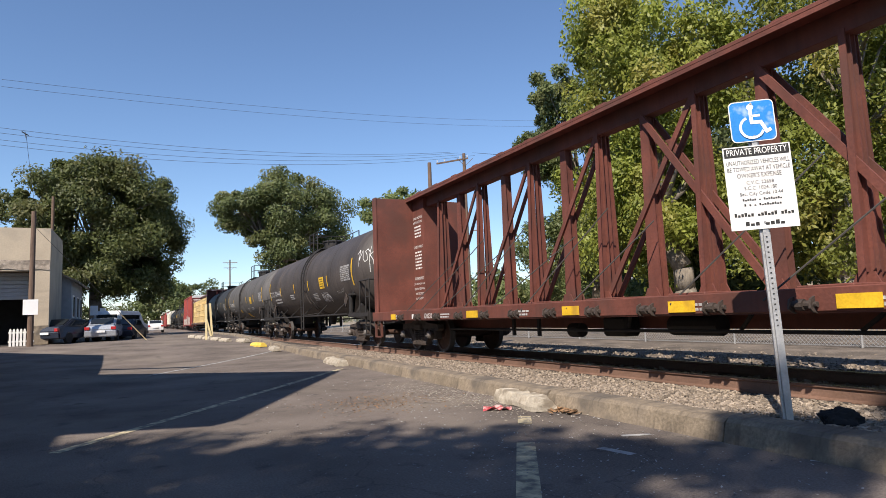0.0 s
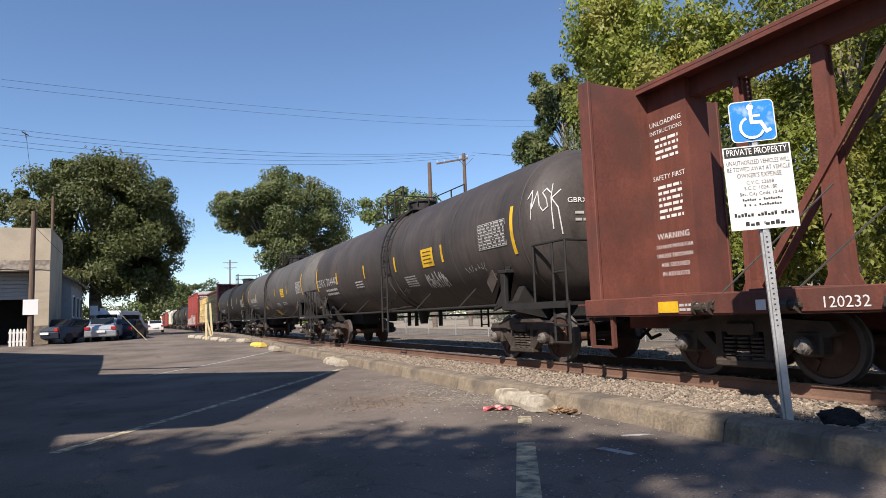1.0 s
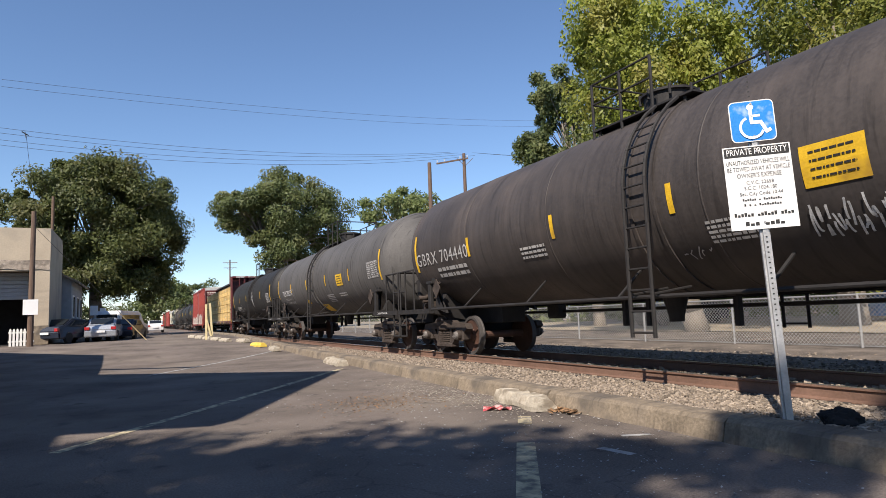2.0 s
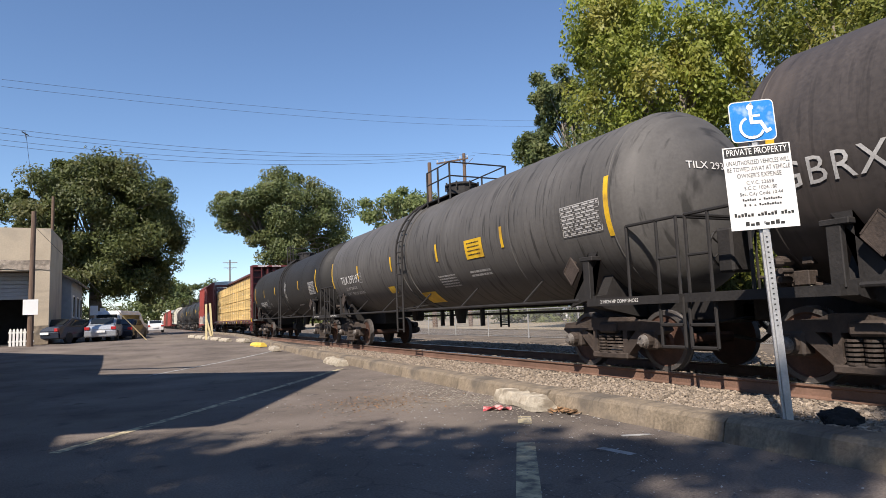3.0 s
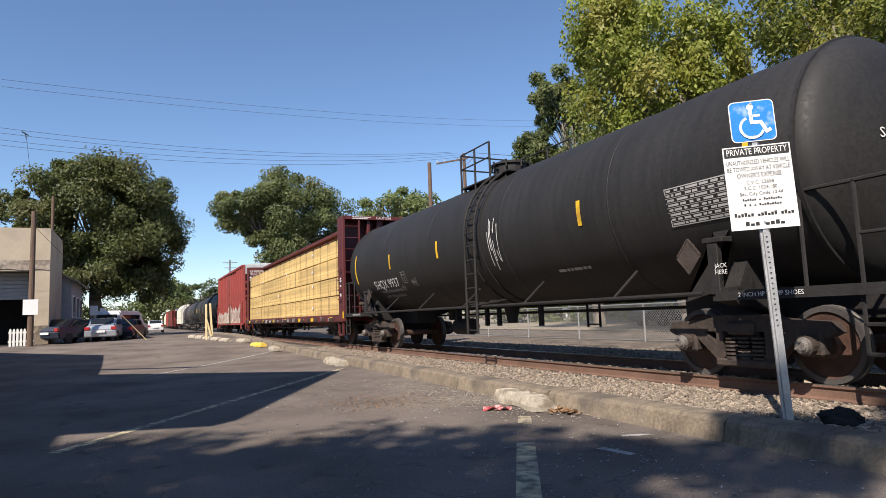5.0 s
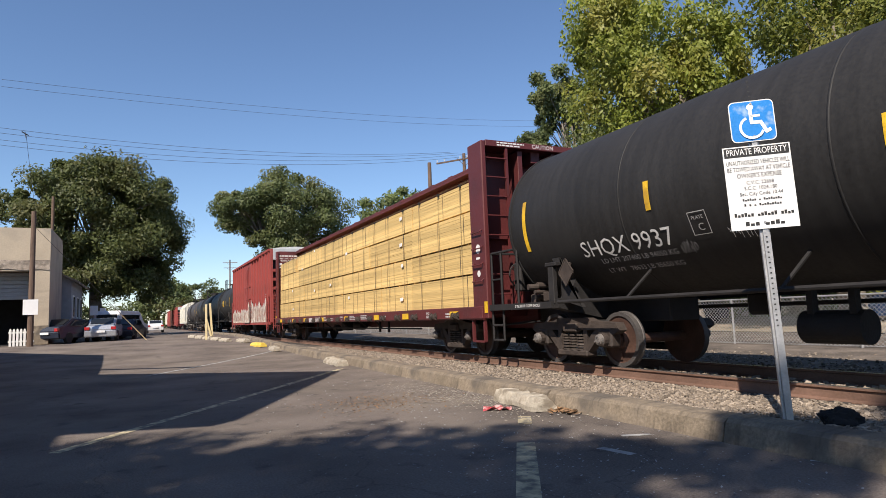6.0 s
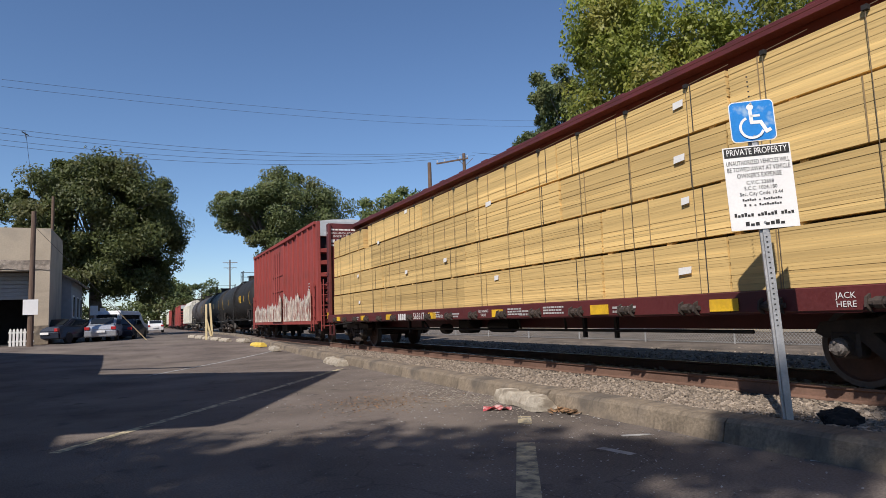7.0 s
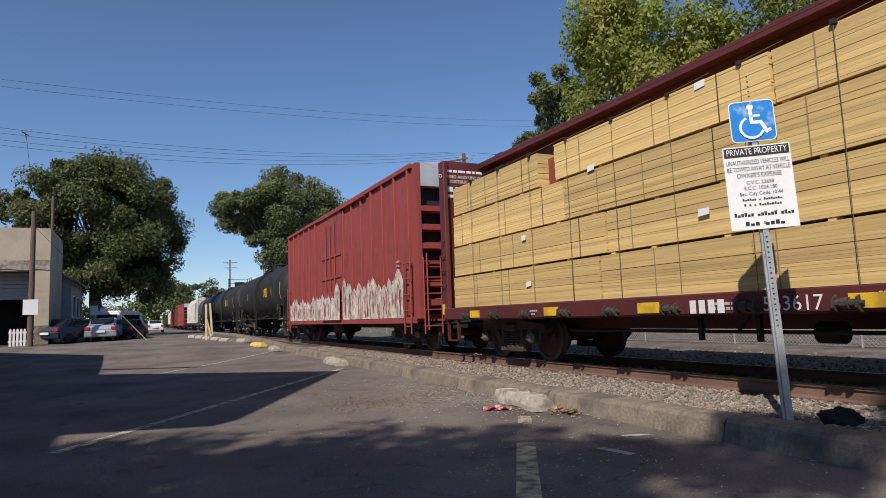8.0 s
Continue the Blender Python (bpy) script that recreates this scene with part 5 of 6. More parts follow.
for v in bm.verts:
    v.co.x += 0.008 * noise.noise(v.co * 3.1)
    v.co.z += 0.010 * noise.noise(v.co * 2.3 + Vector((5, 0, 0))) if v.co.z > 0.1 else 0
KERB = mesh_of(bm, "kerb_block", M["concrete"])
for i in range(22):
    y = -3.0 + 3.0 * i
    k = new("kerb_block", KERB)
    turn = math.degrees(math.atan2(kerb_x(y + 1.5) - kerb_x(y - 1.5), 3.0))
    k.parent, k.matrix_basis = kerb, pose(kerb_x(y) + 0.06, y, rise(y) * 0.75 + rb.uniform(-0.004, 0.004), math.degrees(math.atan2((rise(y + 1.5) - rise(y - 1.5)) * 0.75, 3.0)), 0, -turn)

# painted bay lines
def paint(name, a, b, w, material, z=0.004):
    a, b = Vector((*a, 0)), Vector((*b, 0))
    d = b - a
    n = Vector((-d.y, d.x, 0)).normalized() * w / 2
    vs, fs = [], []
    k = 24
    for i in range(k + 1):
        p = a + d * i / k
        j = 0.015 * noise.noise(p * 4)
        for q in (p - n * (1 + j), p + n * (1 + j)):
            vs.append((q.x, q.y, rise(q.y) + z))
        if i:
            m = 2 * i
            fs.append((m - 2, m - 1, m + 1, m))
    return tagged(soup(name, vs, fs, material), "worn faded bay line painted on the asphalt", "road marking", "bay lines", "structure")


paint("bay_line", (3.62, 5.63), (1.2, 1.85), 0.19, M["line"])
paint("bay_line", (4.5, 7.0), (4.22, 6.56), 0.17, M["line"])
paint("bay_line", (-0.85, 8.22), (4.90, 16.63), 0.15, M["line"])
paint("bay_line", (0.2, 19.0), (5.1, 27.6), 0.14, M["line_white"])


for a, b, w in (((4.07, 5.00), (4.13, 4.60), 0.1), ((4.63, 5.32), (4.93, 5.20), 0.09), ((5.16, 3.58), (5.27, 3.45), 0.05)):
    paint("paint_scrap", a, b, w, M["line_white"])


def wheel_stop(x, y, turn, material, label, length=1.85):
    bm = bmesh.new()
    prism(bm, [(-0.16, 0.0), (-0.155, 0.07), (-0.1, 0.19), (0.1, 0.19), (0.155, 0.07), (0.16, 0.0)], "y", -length / 2, length / 2)
    bmesh.ops.subdivide_edges(bm, edges=[e for e in bm.edges if abs(e.verts[0].co.y - e.verts[1].co.y) > 1], cuts=23)
    for v in bm.verts:
        v.co += Vector((1, 1, 1)) * 0.018 * noise.noise(v.co * 4 + Vector((x, y, 0)))
        chip = noise.noise(v.co * 9 + Vector((y, x, 2)))
        if v.co.z > 0.1 and chip > 0.15:
            v.co.z -= 0.07 * chip
            v.co.x *= 1 - 0.3 * chip
        if abs(v.co.y) > length / 2 - 0.1:
            v.co.z *= 0.93
    ob = part("wheel_stop", bm, material, m=pose(x, y, rise(y) + 0.002, 0, 0, turn))
    return tagged(ob, label, "wheel stop", "wheel stops")


wheel_stop(5.02, 7.82, -6, M["stop"], "chipped whitewashed concrete wheel stop with a stained side", 1.4)
wheel_stop(5.22, 18.3, -2, M["stop"], "whitewashed concrete wheel stop against the kerb")
wheel_stop(5.24, 27.9, -3, M["stop"], "weathered concrete wheel stop by the kerb")
wheel_stop(5.1, 31.2, 6, M["stop_yellow"], "yellow painted concrete wheel stop")
wheel_stop(4.95, 35.2, 6, M["stop"], "small grey concrete wheel stop by the kerb")
for x, y in ((4.2, 36.6), (3.9, 38.2), (3.6, 39.8), (3.3, 41.4), (3.0, 43.0)):
    wheel_stop(x, y, 12, M["stop"], "dirty white concrete wheel stop in a row", 1.3)

# ---- the parking sign ----
TURN = 35.0
sign = empty("parking_sign", pose(5.59, 4.06, 0.21, 0, -1.8, -TURN) @ Matrix.Diagonal((1.03, 1.03, 1.02, 1.0)), "blue and white parking signs on a galvanised post", "sign")
bm = bmesh.new()
prism(bm, [(-0.045, -0.012), (-0.045, 0.016), (-0.02, 0.02), (-0.02, -0.03), (0.02, -0.03), (0.02, 0.02), (0.045, 0.016), (0.045, -0.012), (0.025, -0.012), (0.025, -0.036), (-0.025, -0.036), (-0.025, -0.012)], "z", -0.3, 2.75)
part("post", bm, M["steel"], sign)
bm = bmesh.new()
box(bm, -0.008, 0.008, -0.039, -0.0365, 0, 0.014)
HOLE = mesh_of(bm, "post_hole", M["blackink"])
for i in range(50):
    z = 0.9 + i * 0.05
    if z < 1.8 or z > 2.6:
        one = new("post_hole", HOLE)
        one.parent, one.matrix_basis = sign, pose(0, 0, z)


def rounded(bm, w, h, r, t0, t1, z, n=5):
    pts = []
    for cx, cz, a0 in ((w / 2 - r, h / 2 - r, 0), (-w / 2 + r, h / 2 - r, 90), (-w / 2 + r, -h / 2 + r, 180), (w / 2 - r, -h / 2 + r, 270)):
        for i in range(n + 1):
            a = radians(a0 + 90 * i / n)
            pts.append((cx + r * math.cos(a), z + cz + r * math.sin(a)))
    prism(bm, pts, "y", t0, t1)


bm = bmesh.new()
rounded(bm, 0.415, 0.41, 0.05, -0.046, -0.042, 2.905)
blue = part("blue_plate", bm, M["signwhite"], sign)
bm = bmesh.new()
rounded(bm, 0.397, 0.392, 0.045, -0.0485, -0.0462, 2.905)
part("blue_face", bm, M["blue"], blue)
# wheelchair symbol
bm = bmesh.new()
bmesh.ops.create_circle(bm, cap_ends=True, segments=16, radius=0.032, matrix=Matrix.Translation((-0.01, 0.145, 0)))
me = bpy.data.meshes.new("symbol")
for pts, w in (([(-0.012, 0.105), (-0.008, -0.01), (0.075, -0.012), (0.12, -0.11), (0.15, -0.095)], 0.034), ([(-0.01, 0.055), (0.065, 0.055)], 0.024),
               ([(-0.012 + 0.105 * math.cos(radians(a)), -0.06 + 0.105 * math.sin(radians(a))) for a in range(118, 345, 12)], 0.024)):
    s = ribbon_bm(pts, w)
    s.to_mesh(me)
    s.free()
    bm.from_mesh(me)
bpy.data.meshes.remove(me)
part("wheelchair_symbol", on_front(bm, 0, -0.0505, 2.9), M["signwhite"], blue)
bm = bmesh.new()
box(bm, -0.308, 0.308, -0.046, -0.042, 1.835, 2.66, 0.001)
white = part("white_plate", bm, M["signwhite"], sign, "white towing notice with black lettering")
bm = bmesh.new()
box(bm, -0.296, 0.296, -0.0485, -0.0465, 2.555, 2.648)
part("black_band", bm, M["blackink"], white)
for body, z, size, m, wide_ in (("PRIVATE PROPERTY", 2.602, 0.088, "signwhite", 0.78), ("UNAUTHORIZED VEHICLES WILL", 2.495, 0.064, "blackink", 0.66), ("BE TOWED AWAY AT VEHICLE", 2.43, 0.064, "blackink", 0.7),
                          ("OWNER'S EXPENSE", 2.365, 0.064, "blackink", 0.8), ("C.V.C. 22658", 2.295, 0.05, "blackink", 1), ("S.C.C. 1024.180", 2.24, 0.05, "blackink", 1), ("Sac. City Code 10.44", 2.185, 0.05, "blackink", 1)):
    b = text_bm(body, size)
    for v in b.verts:
        v.co.x *= wide_ * 0.92
    part("lettering", on_front(b, 0.0, -0.0505, z), M[m], white)
# lines that are not spelt out: one short bar for each character
for count, gaps, z, h, w in ((17, (6, 8), 2.13, 0.03, 0.36), (15, (1, 3, 5), 2.078, 0.03, 0.34), (18, (6, 13), 1.985, 0.05, 0.54), (8, (3,), 1.895, 0.056, 0.36)):
    bm = bmesh.new()
    for i in range(count):
        if i not in gaps:
            tall = h * (1.0, 0.6, 0.8)[i * 7 % 3]
            bmesh.ops.create_grid(bm, x_segments=1, y_segments=1, size=0.5, matrix=Matrix.Translation((w * ((i + 0.5) / count - 0.5), (tall - h) / 2, 0)) @ Matrix.Diagonal((w / count * 0.78, tall * 0.7, 1, 1)))
    part("lettering_bar", on_front(bm, 0.0, -0.0505, z), M["blackink"], white)
for z in (2.6, 1.9, 3.08, 2.75):
    bm = bmesh.new()
    rod(bm, (0, -0.055, z), (0, -0.04, z), 0.011, 8)
    part("bolt", bm, M["steel"], sign)

# black bag dropped behind the kerb
bm = bmesh.new()
bmesh.ops.create_icosphere(bm, subdivisions=4, radius=1.0)
for v in bm.verts:
    k = 1 + 0.3 * noise.noise(v.co * 1.7 + Vector((3, 1, 0))) + 0.16 * noise.noise(v.co * 4.5) + 0.06 * noise.noise(v.co * 11)
    v.co = Vector((v.co.x * 0.18 * k, v.co.y * 0.11 * k, max(-0.03, v.co.z * 0.13 * k + 0.03)))
tagged(part("plastic_bag", bm, M["cloth"], m=pose(5.86, 3.72, 0.2, 0, 0, -58)), "crumpled black bag lying on the ballast behind the kerb", "bag")

# litter and clump beside the post
bm = bmesh.new()
bmesh.ops.create_grid(bm, x_segments=14, y_segments=8, size=0.5, matrix=Matrix.Diagonal((0.4, 0.3, 1, 1)))
for v in bm.verts:
    v.co.z = 0.026 + 0.05 * noise.noise(v.co * 11)
    v.co.y *= 0.75 + 0.5 * noise.noise(Vector((v.co.x * 6, 3, 0)))
tagged(part("wrapper", bm, M["litter"], m=pose(4.52, 7.72, 0.004, 0, 0, -30)), "crumpled red and white wrapper on asphalt", "litter")


def leaf_litter(n, seed, cx, cy, rx, ry, material, label, z=0.01, size=0.03):
    rng = np.random.default_rng(seed)
    vs, fs = [], []
    for _ in range(n):
        c = np.array([cx + rng.normal() * rx, cy + rng.normal() * ry, 0])
        c[2] = z + rise(c[1]) + rng.uniform(0, 0.02)
        a = rng.uniform(0, TAU)
        u = np.array([math.cos(a), math.sin(a), rng.uniform(-0.4, 0.4)]) * size * rng.uniform(0.5, 1.3)
        w = np.array([-math.sin(a), math.cos(a), rng.uniform(-0.4, 0.4)]) * size * 0.5
        b = len(vs)
        vs += [(c - u).tolist(), (c - w).tolist(), (c + u).tolist(), (c + w).tolist()]
        fs.append((b, b + 1, b + 2, b + 3))
    return tagged(soup("leaf_litter", vs, fs, material), label, "dry leaves", kind="stuff")


leaf_litter(170, 6, 5.15, 7.0, 0.09, 0.16, M["straw"], "dry brown leaves gathered beside the wheel stop", 0.02, 0.05)
leaf_litter(1100, 7, 4.0, 9.0, 1.2, 3.5, M["line_white"], "pale crumbs and leaf scraps scattered over asphalt", 0.003, 0.018)
leaf_litter(1500, 9, 4.75, 9.6, 0.33, 1.3, M["grit"], "pale sandy grit washed up along the kerb", 0.002, 0.02)
leaf_litter(800, 8, 3.4, 5.0, 1.0, 1.6, M["line_white"], "pale crumbs scattered over the asphalt", 0.003, 0.014)


leaf_litter(700, 12, 3.50, 9.52, 0.55, 0.5, M["straw"], "brown leaf crumbs trodden into the asphalt", 0.002, 0.022)


# ---- trees ----
def leaves(n_clumps, seed, centre, radii, clump, per, size, droop=0.0, floor=1.2, flat=0.75):
    """Leaf quads in clumps that fill an uneven crown; gives vertices, faces and the clumps' centres."""
    rng = np.random.default_rng(seed)
    d = rng.normal(size=(n_clumps, 3))
    d /= np.linalg.norm(d, axis=1)[:, None]
    rad = rng.uniform(0.35, 1.0, n_clumps) ** 0.6
    lump = 1 + 0.22 * np.sin(d[:, 0] * 5 + seed) * np.cos(d[:, 2] * 4 + seed * 2) + 0.12 * np.sin(d[:, 1] * 9 + seed)
    c = np.array(centre) + d * np.array(radii) * (rad * lump)[:, None]
    c[:, 2] = np.maximum(c[:, 2], floor)
    cs = clump * rng.uniform(0.55, 1.3, n_clumps)
    m = n_clumps * per
    e = rng.normal(size=(m, 3))
    e /= np.linalg.norm(e, axis=1)[:, None]
    e *= (rng.random(m) ** 0.45)[:, None]
    e[:, 2] *= flat
    k = np.repeat(np.arange(n_clumps), per)
    p = c[k] + e * cs[k][:, None]
    p[:, 2] -= droop * rng.random(m) ** 2 * cs[k]
    # blades turn their faces outwards and up, tips hang
    face = rng.normal(size=(m, 3)) * 0.75 + e * 0.9 + d[k] * 0.5
    face[:, 2] += 0.35
    u = rng.normal(size=(m, 3))
    u[:, 2] -= 0.4 + droop * 0.6
    w = np.cross(face, u)
    w /= np.linalg.norm(w, axis=1)[:, None]
    u = np.cross(w, face)
    u /= np.linalg.norm(u, axis=1)[:, None]
    s = size * rng.uniform(0.6, 1.35, m)
    u *= s[:, None]
    w *= (s * 0.45)[:, None]
    v = np.stack([p - u, p - w, p + u, p + w], 1).reshape(-1, 3)
    f = np.arange(4 * m).reshape(-1, 4)
    return v, f, c


def fast_mesh(name, v, f, material, parent=None):
    me = bpy.data.meshes.new(name)
    me.vertices.add(len(v))
    me.vertices.foreach_set("co", np.asarray(v, np.float32).ravel())
    me.loops.add(f.size)
    me.loops.foreach_set("vertex_index", f.astype(np.int32).ravel())
    me.polygons.add(len(f))
    me.polygons.foreach_set("loop_start", np.arange(0, f.size, 4, dtype=np.int32))
    me.update(calc_edges=True)
    me.materials.append(material)
    ob = new(name, me)
    if parent:
        ob.parent = parent
    return ob


def tree(base, trunk_r, fork, crowns, material, label, seed, bark="bark", size=0.2, per=160, droop=0.0, lean=(0, 0)):
    """A tapered trunk with limbs to the clumps and a crown of separate leaves. crowns: (centre offset, radii, clumps, clump size)."""
    root = empty("tree", pose(*base), label, "tree", "trees")
    rng = random.Random(seed)
    bm = bmesh.new()
    p, r = Vector((0, 0, -0.2)), trunk_r * 1.25
    steps = 6
    for i in range(steps):
        q = Vector((lean[0] * (i + 1) / steps + rng.uniform(-0.12, 0.12) * trunk_r * 3, lean[1] * (i + 1) / steps + rng.uniform(-0.12, 0.12) * trunk_r * 3, fork * (i + 1) / steps))
        r2 = trunk_r * (1.15 - 0.4 * (i + 1) / steps)
        rod(bm, p, q, r, 10, r2)
        p, r = q, r2
    top = p
    vv, ff, off = [], [], 0
    for k, (c, rad, n, cl) in enumerate(crowns):
        v, f, cs = leaves(n, seed * 7 + k, c, rad, cl, per, size, droop)
        vv.append(v)
        ff.append(f + off)
        off += len(v)
        mid = top.lerp(Vector(c), 0.6)
        rod(bm, top, mid, trunk_r * 0.62, 8, trunk_r * 0.35)
        for j in range(min(n, 26)):
            e = Vector(cs[j])
            s = top.lerp(Vector(c), rng.uniform(0.2, 0.75))
            h = s.lerp(e, 0.5) + Vector((0, 0, 0.12 * (e - s).length))
            rod(bm, s, h, trunk_r * 0.2, 6, trunk_r * 0.12)
            rod(bm, h, e, trunk_r * 0.12, 5, trunk_r * 0.04)
    part("trunk", bm, M[bark], root, smooth=True)
    fast_mesh("crown", np.concatenate(vv), np.concatenate(ff), material, root)
    return root


# beyond the fence
tree((19.1, 17.2, 0.3), 0.38, 5.0, [((-0.9, 1.0, 10.4), (2.5, 2.5, 4.4), 64, 0.8), ((-1.0, 1.8, 5.6), (3.0, 3.0, 2.8), 54, 0.8), ((1.6, 0.6, 6.4), (1.6, 1.6, 1.6), 12, 0.6), ((0.2, -1.1, 10.6), (1.2, 1.2, 2.6), 24, 0.6), ((-2.0, 1.6, 12.4), (1.6, 1.6, 2.2), 26, 0.7)],
     M["leaf_light"], "tall light-green tree with drooping foliage and pale trunk", 3, size=0.095, per=480, droop=1.2, lean=(-0.9, 0.6))
tree((22.8, 13.6, 0.3), 0.42, 5.5, [((0.6, -0.6, 9.8), (4.0, 4.0, 4.8), 100, 0.95), ((-0.4, 0.4, 4.6), (3.6, 3.6, 2.4), 66, 0.85)],
     M["leaf_light"], "broad light-green tree beside the fence", 5, size=0.1, per=460, droop=1.0)
tree((22.5, 26.9, 0.3), 0.3, 5.0, [((0.3, 0, 9.4), (2.6, 2.6, 4.2), 56, 0.85), ((-0.4, 0.6, 4.8), (3.4, 3.4, 2.6), 60, 0.9), ((-1.5, 1.1, 13.2), (1.4, 1.4, 1.8), 22, 0.6), ((-2.7, 1.4, 9.8), (1.5, 1.5, 1.3), 18, 0.65)],
     M["leaf_mid"], "green tree with sparse upper limbs behind the fence", 8, size=0.11, per=420, droop=0.6)
tree((30.0, 17.0, 0.3), 0.4, 5.0, [((0, 0, 8.5), (5.5, 5.5, 6.0), 110, 1.3)], M["leaf_mid"], "dense green tree standing behind other trees", 9, size=0.2, per=240, droop=0.4)
tree((28.0, 24.0, 0.3), 0.35, 4.0, [((0, 0, 6.5), (5.0, 5.0, 4.5), 90, 1.2)], M["leaf_mid"], "rounded green tree behind the dusty lot", 11, size=0.2, per=240, droop=0.4)
# across the tracks, farther off
tree((13.4, 66.5, 0.3), 0.5, 7.0, [((-0.6, 0, 12.5), (4.6, 4.6, 4.0), 46, 1.5), ((4.4, 0.5, 12.2), (3.4, 3.4, 3.4), 30, 1.3), ((-4.6, 0, 12.7), (3.0, 2.6, 2.0), 28, 1.1), ((0.4, 0, 8.6), (3.6, 3.6, 3.0), 26, 1.3)],
     M["leaf_mid"], "large green tree with an uneven crown behind the train", 13, size=0.16, per=540)
tree((32.5, 78.5, 0.3), 0.4, 9.0, [((0, 0, 14.5), (4.8, 4.8, 4.6), 50, 1.4)], M["leaf_mid"], "hazy green tree far behind the train", 17, size=0.3, per=170)
# by the street
tree((-3.6, 63.0, 0.5), 0.55, 5.0, [((0, 0, 10.0), (6.3, 6.3, 6.0), 130, 1.5), ((-4.4, -1, 11.4), (3.0, 3.0, 2.6), 30, 1.0), ((-0.4, -1, 14.2), (3.4, 3.4, 2.0), 32, 1.0), ((4.3, 0, 9.4), (2.5, 2.5, 4.4), 44, 1.0), ((0.5, 0, 5.5), (5.5, 5.5, 2.5), 40, 1.1)],
     M["leaf_dark"], "huge dark-green shade tree behind the parked cars", 19, size=0.16, per=520, droop=0.5)
tree((3.0, 150.0, 0.5), 0.4, 4.0, [((0, 0, 7.0), (6.0, 6.0, 4.5), 40, 1.8)], M["leaf_mid"], "green street tree at the far end", 23, size=0.4, per=110)
tree((12.5, 175.0, 0.5), 0.4, 4.0, [((0, 0, 8.0), (8.0, 6.0, 5.0), 50, 1.8)], M["leaf_mid"], "grey-green tree at the far end of the line", 25, size=0.4, per=110)
# behind the viewpoint, whose shade falls on the asphalt
tree((-12.5, -6.2, 0), 0.4, 10.0, [((0, 0, 16.0), (2.9, 2.6, 2.0), 44, 0.9), ((-2.6, 1.2, 15.0), (2.8, 2.4, 2.0), 80, 1.05), ((2.6, -0.6, 16.4), (1.4, 1.2, 0.9), 10, 0.8)], M["leaf_mid"], "tall leafy street tree shading the parking lot", 27, size=0.17, per=150)
tree((-8.5, -8.0, 0), 0.35, 10.0, [((0.4, 0, 16.2), (2.6, 2.0, 1.7), 15, 0.75)], M["leaf_mid"], "tall leafy street tree shading the kerb", 29, size=0.17, per=150)


def thicket(name, material, seed, n, x0, x1, y0, y1, h, size, per, label, base=0.4):
    rng = np.random.default_rng(seed)
    vs, fs, off = [], [], 0
    for k in range(n):
        t = (k + rng.random()) / n
        c = (x0 + (x1 - x0) * t + rng.uniform(-1, 1), y0 + (y1 - y0) * t + rng.uniform(-1, 1), base + h * rng.uniform(0.3, 0.6))
        v, f, _ = leaves(6, seed * 100 + k, c, (1.8, 1.8, h * 0.45), h * 0.3, per, size, 0.3, 0.5)
        vs.append(v)
        fs.append(f + off)
        off += len(v)
    return tagged(fast_mesh(name, np.concatenate(vs), np.concatenate(fs), material), label, "shrubs", kind="stuff")


thicket("shrubbery", M["leaf_mid"], 41, 34, 26, 40, 46, 14, 4.6, 0.22, 130, "dense green shrubs along the lot's far side")
thicket("shrubbery", M["leaf_dark"], 42, 22, 40, 48, 16, -10, 5.0, 0.25, 110, "dark green shrubs behind the lot")
thicket("far_woods", M["leaf_dark"], 43, 40, -60, 60, 260, 230, 9.0, 0.6, 70, "distant dark trees closing the street's end")
thicket("far_woods", M["leaf_mid"], 44, 40, 30, 70, 150, 50, 8.0, 0.45, 80, "distant green trees beyond the railway")

# ---- chain-link fence ----
fence = empty("chain_link_fence", pose(14.6, 0, 0.24), "grey chain-link fence along the dusty lot", "fence")
bm = bmesh.new()
rod(bm, (0, 0, 0), (0, 0, 1.25), 0.03, 8)
POST = mesh_of(bm, "post", M["steel"])
for i in range(16):
    p = new("post", POST)
    p.parent, p.matrix_basis = fence, pose(0, 1.9 + 3.36 * i, 0)
bm = bmesh.new()
rod(bm, (0, 0, 1.22), (0, 54, 1.22), 0.022, 6)
rod(bm, (0, 0, 0.06), (0, 54, 0.06), 0.008, 5)
part("top_rail", bm, M["steel"], fence)
vs, fs = [], []
for i in range(-18, 480):
    for s in (1, -1):
        y = i * 0.1
        a, b = (y, y + 1.15) if s > 0 else (y + 1.15, y)
        k = len(vs)
        x = -0.012 * s
        vs += [(x, a, 0.05), (x, a + 0.017, 0.05), (x, b + 0.017, 1.2), (x, b, 1.2)]
        fs.append((k, k + 1, k + 2, k + 3))
net = soup("mesh_wire", vs, fs, M["steel"], fence)

# ---- buildings ----
garage = empty("garage_building", pose(-4.9, 43.2, 0.5), "beige stucco garage with a patched band and open bay", "building")
bm = bmesh.new()
box(bm, -16, -3.0, 0, 0.3, 4.9, 6.85)
box(bm, -16, -3.0, 0.02, 0.3, 4.3, 4.9)
box(bm, -3.0, 0, 0, 0.3, 4.3, 6.85)
box(bm, -0.95, 0, 0, 0.35, 0, 4.3)
box(bm, -16, -9.5, 0, 0.3, 0, 4.3)
part("front_wall", bm, M["stucco"], garage)
bm = bmesh.new()
box(bm, -0.3, 0, 0.35, 6.0, 0, 6.85)
box(bm, -16, 0, 6.0, 6.3, 0, 6.6)
box(bm, -16, -15.7, 0.3, 6.0, 0, 6.6)
part("side_wall", bm, M["stucco"], garage)
bm = bmesh.new()
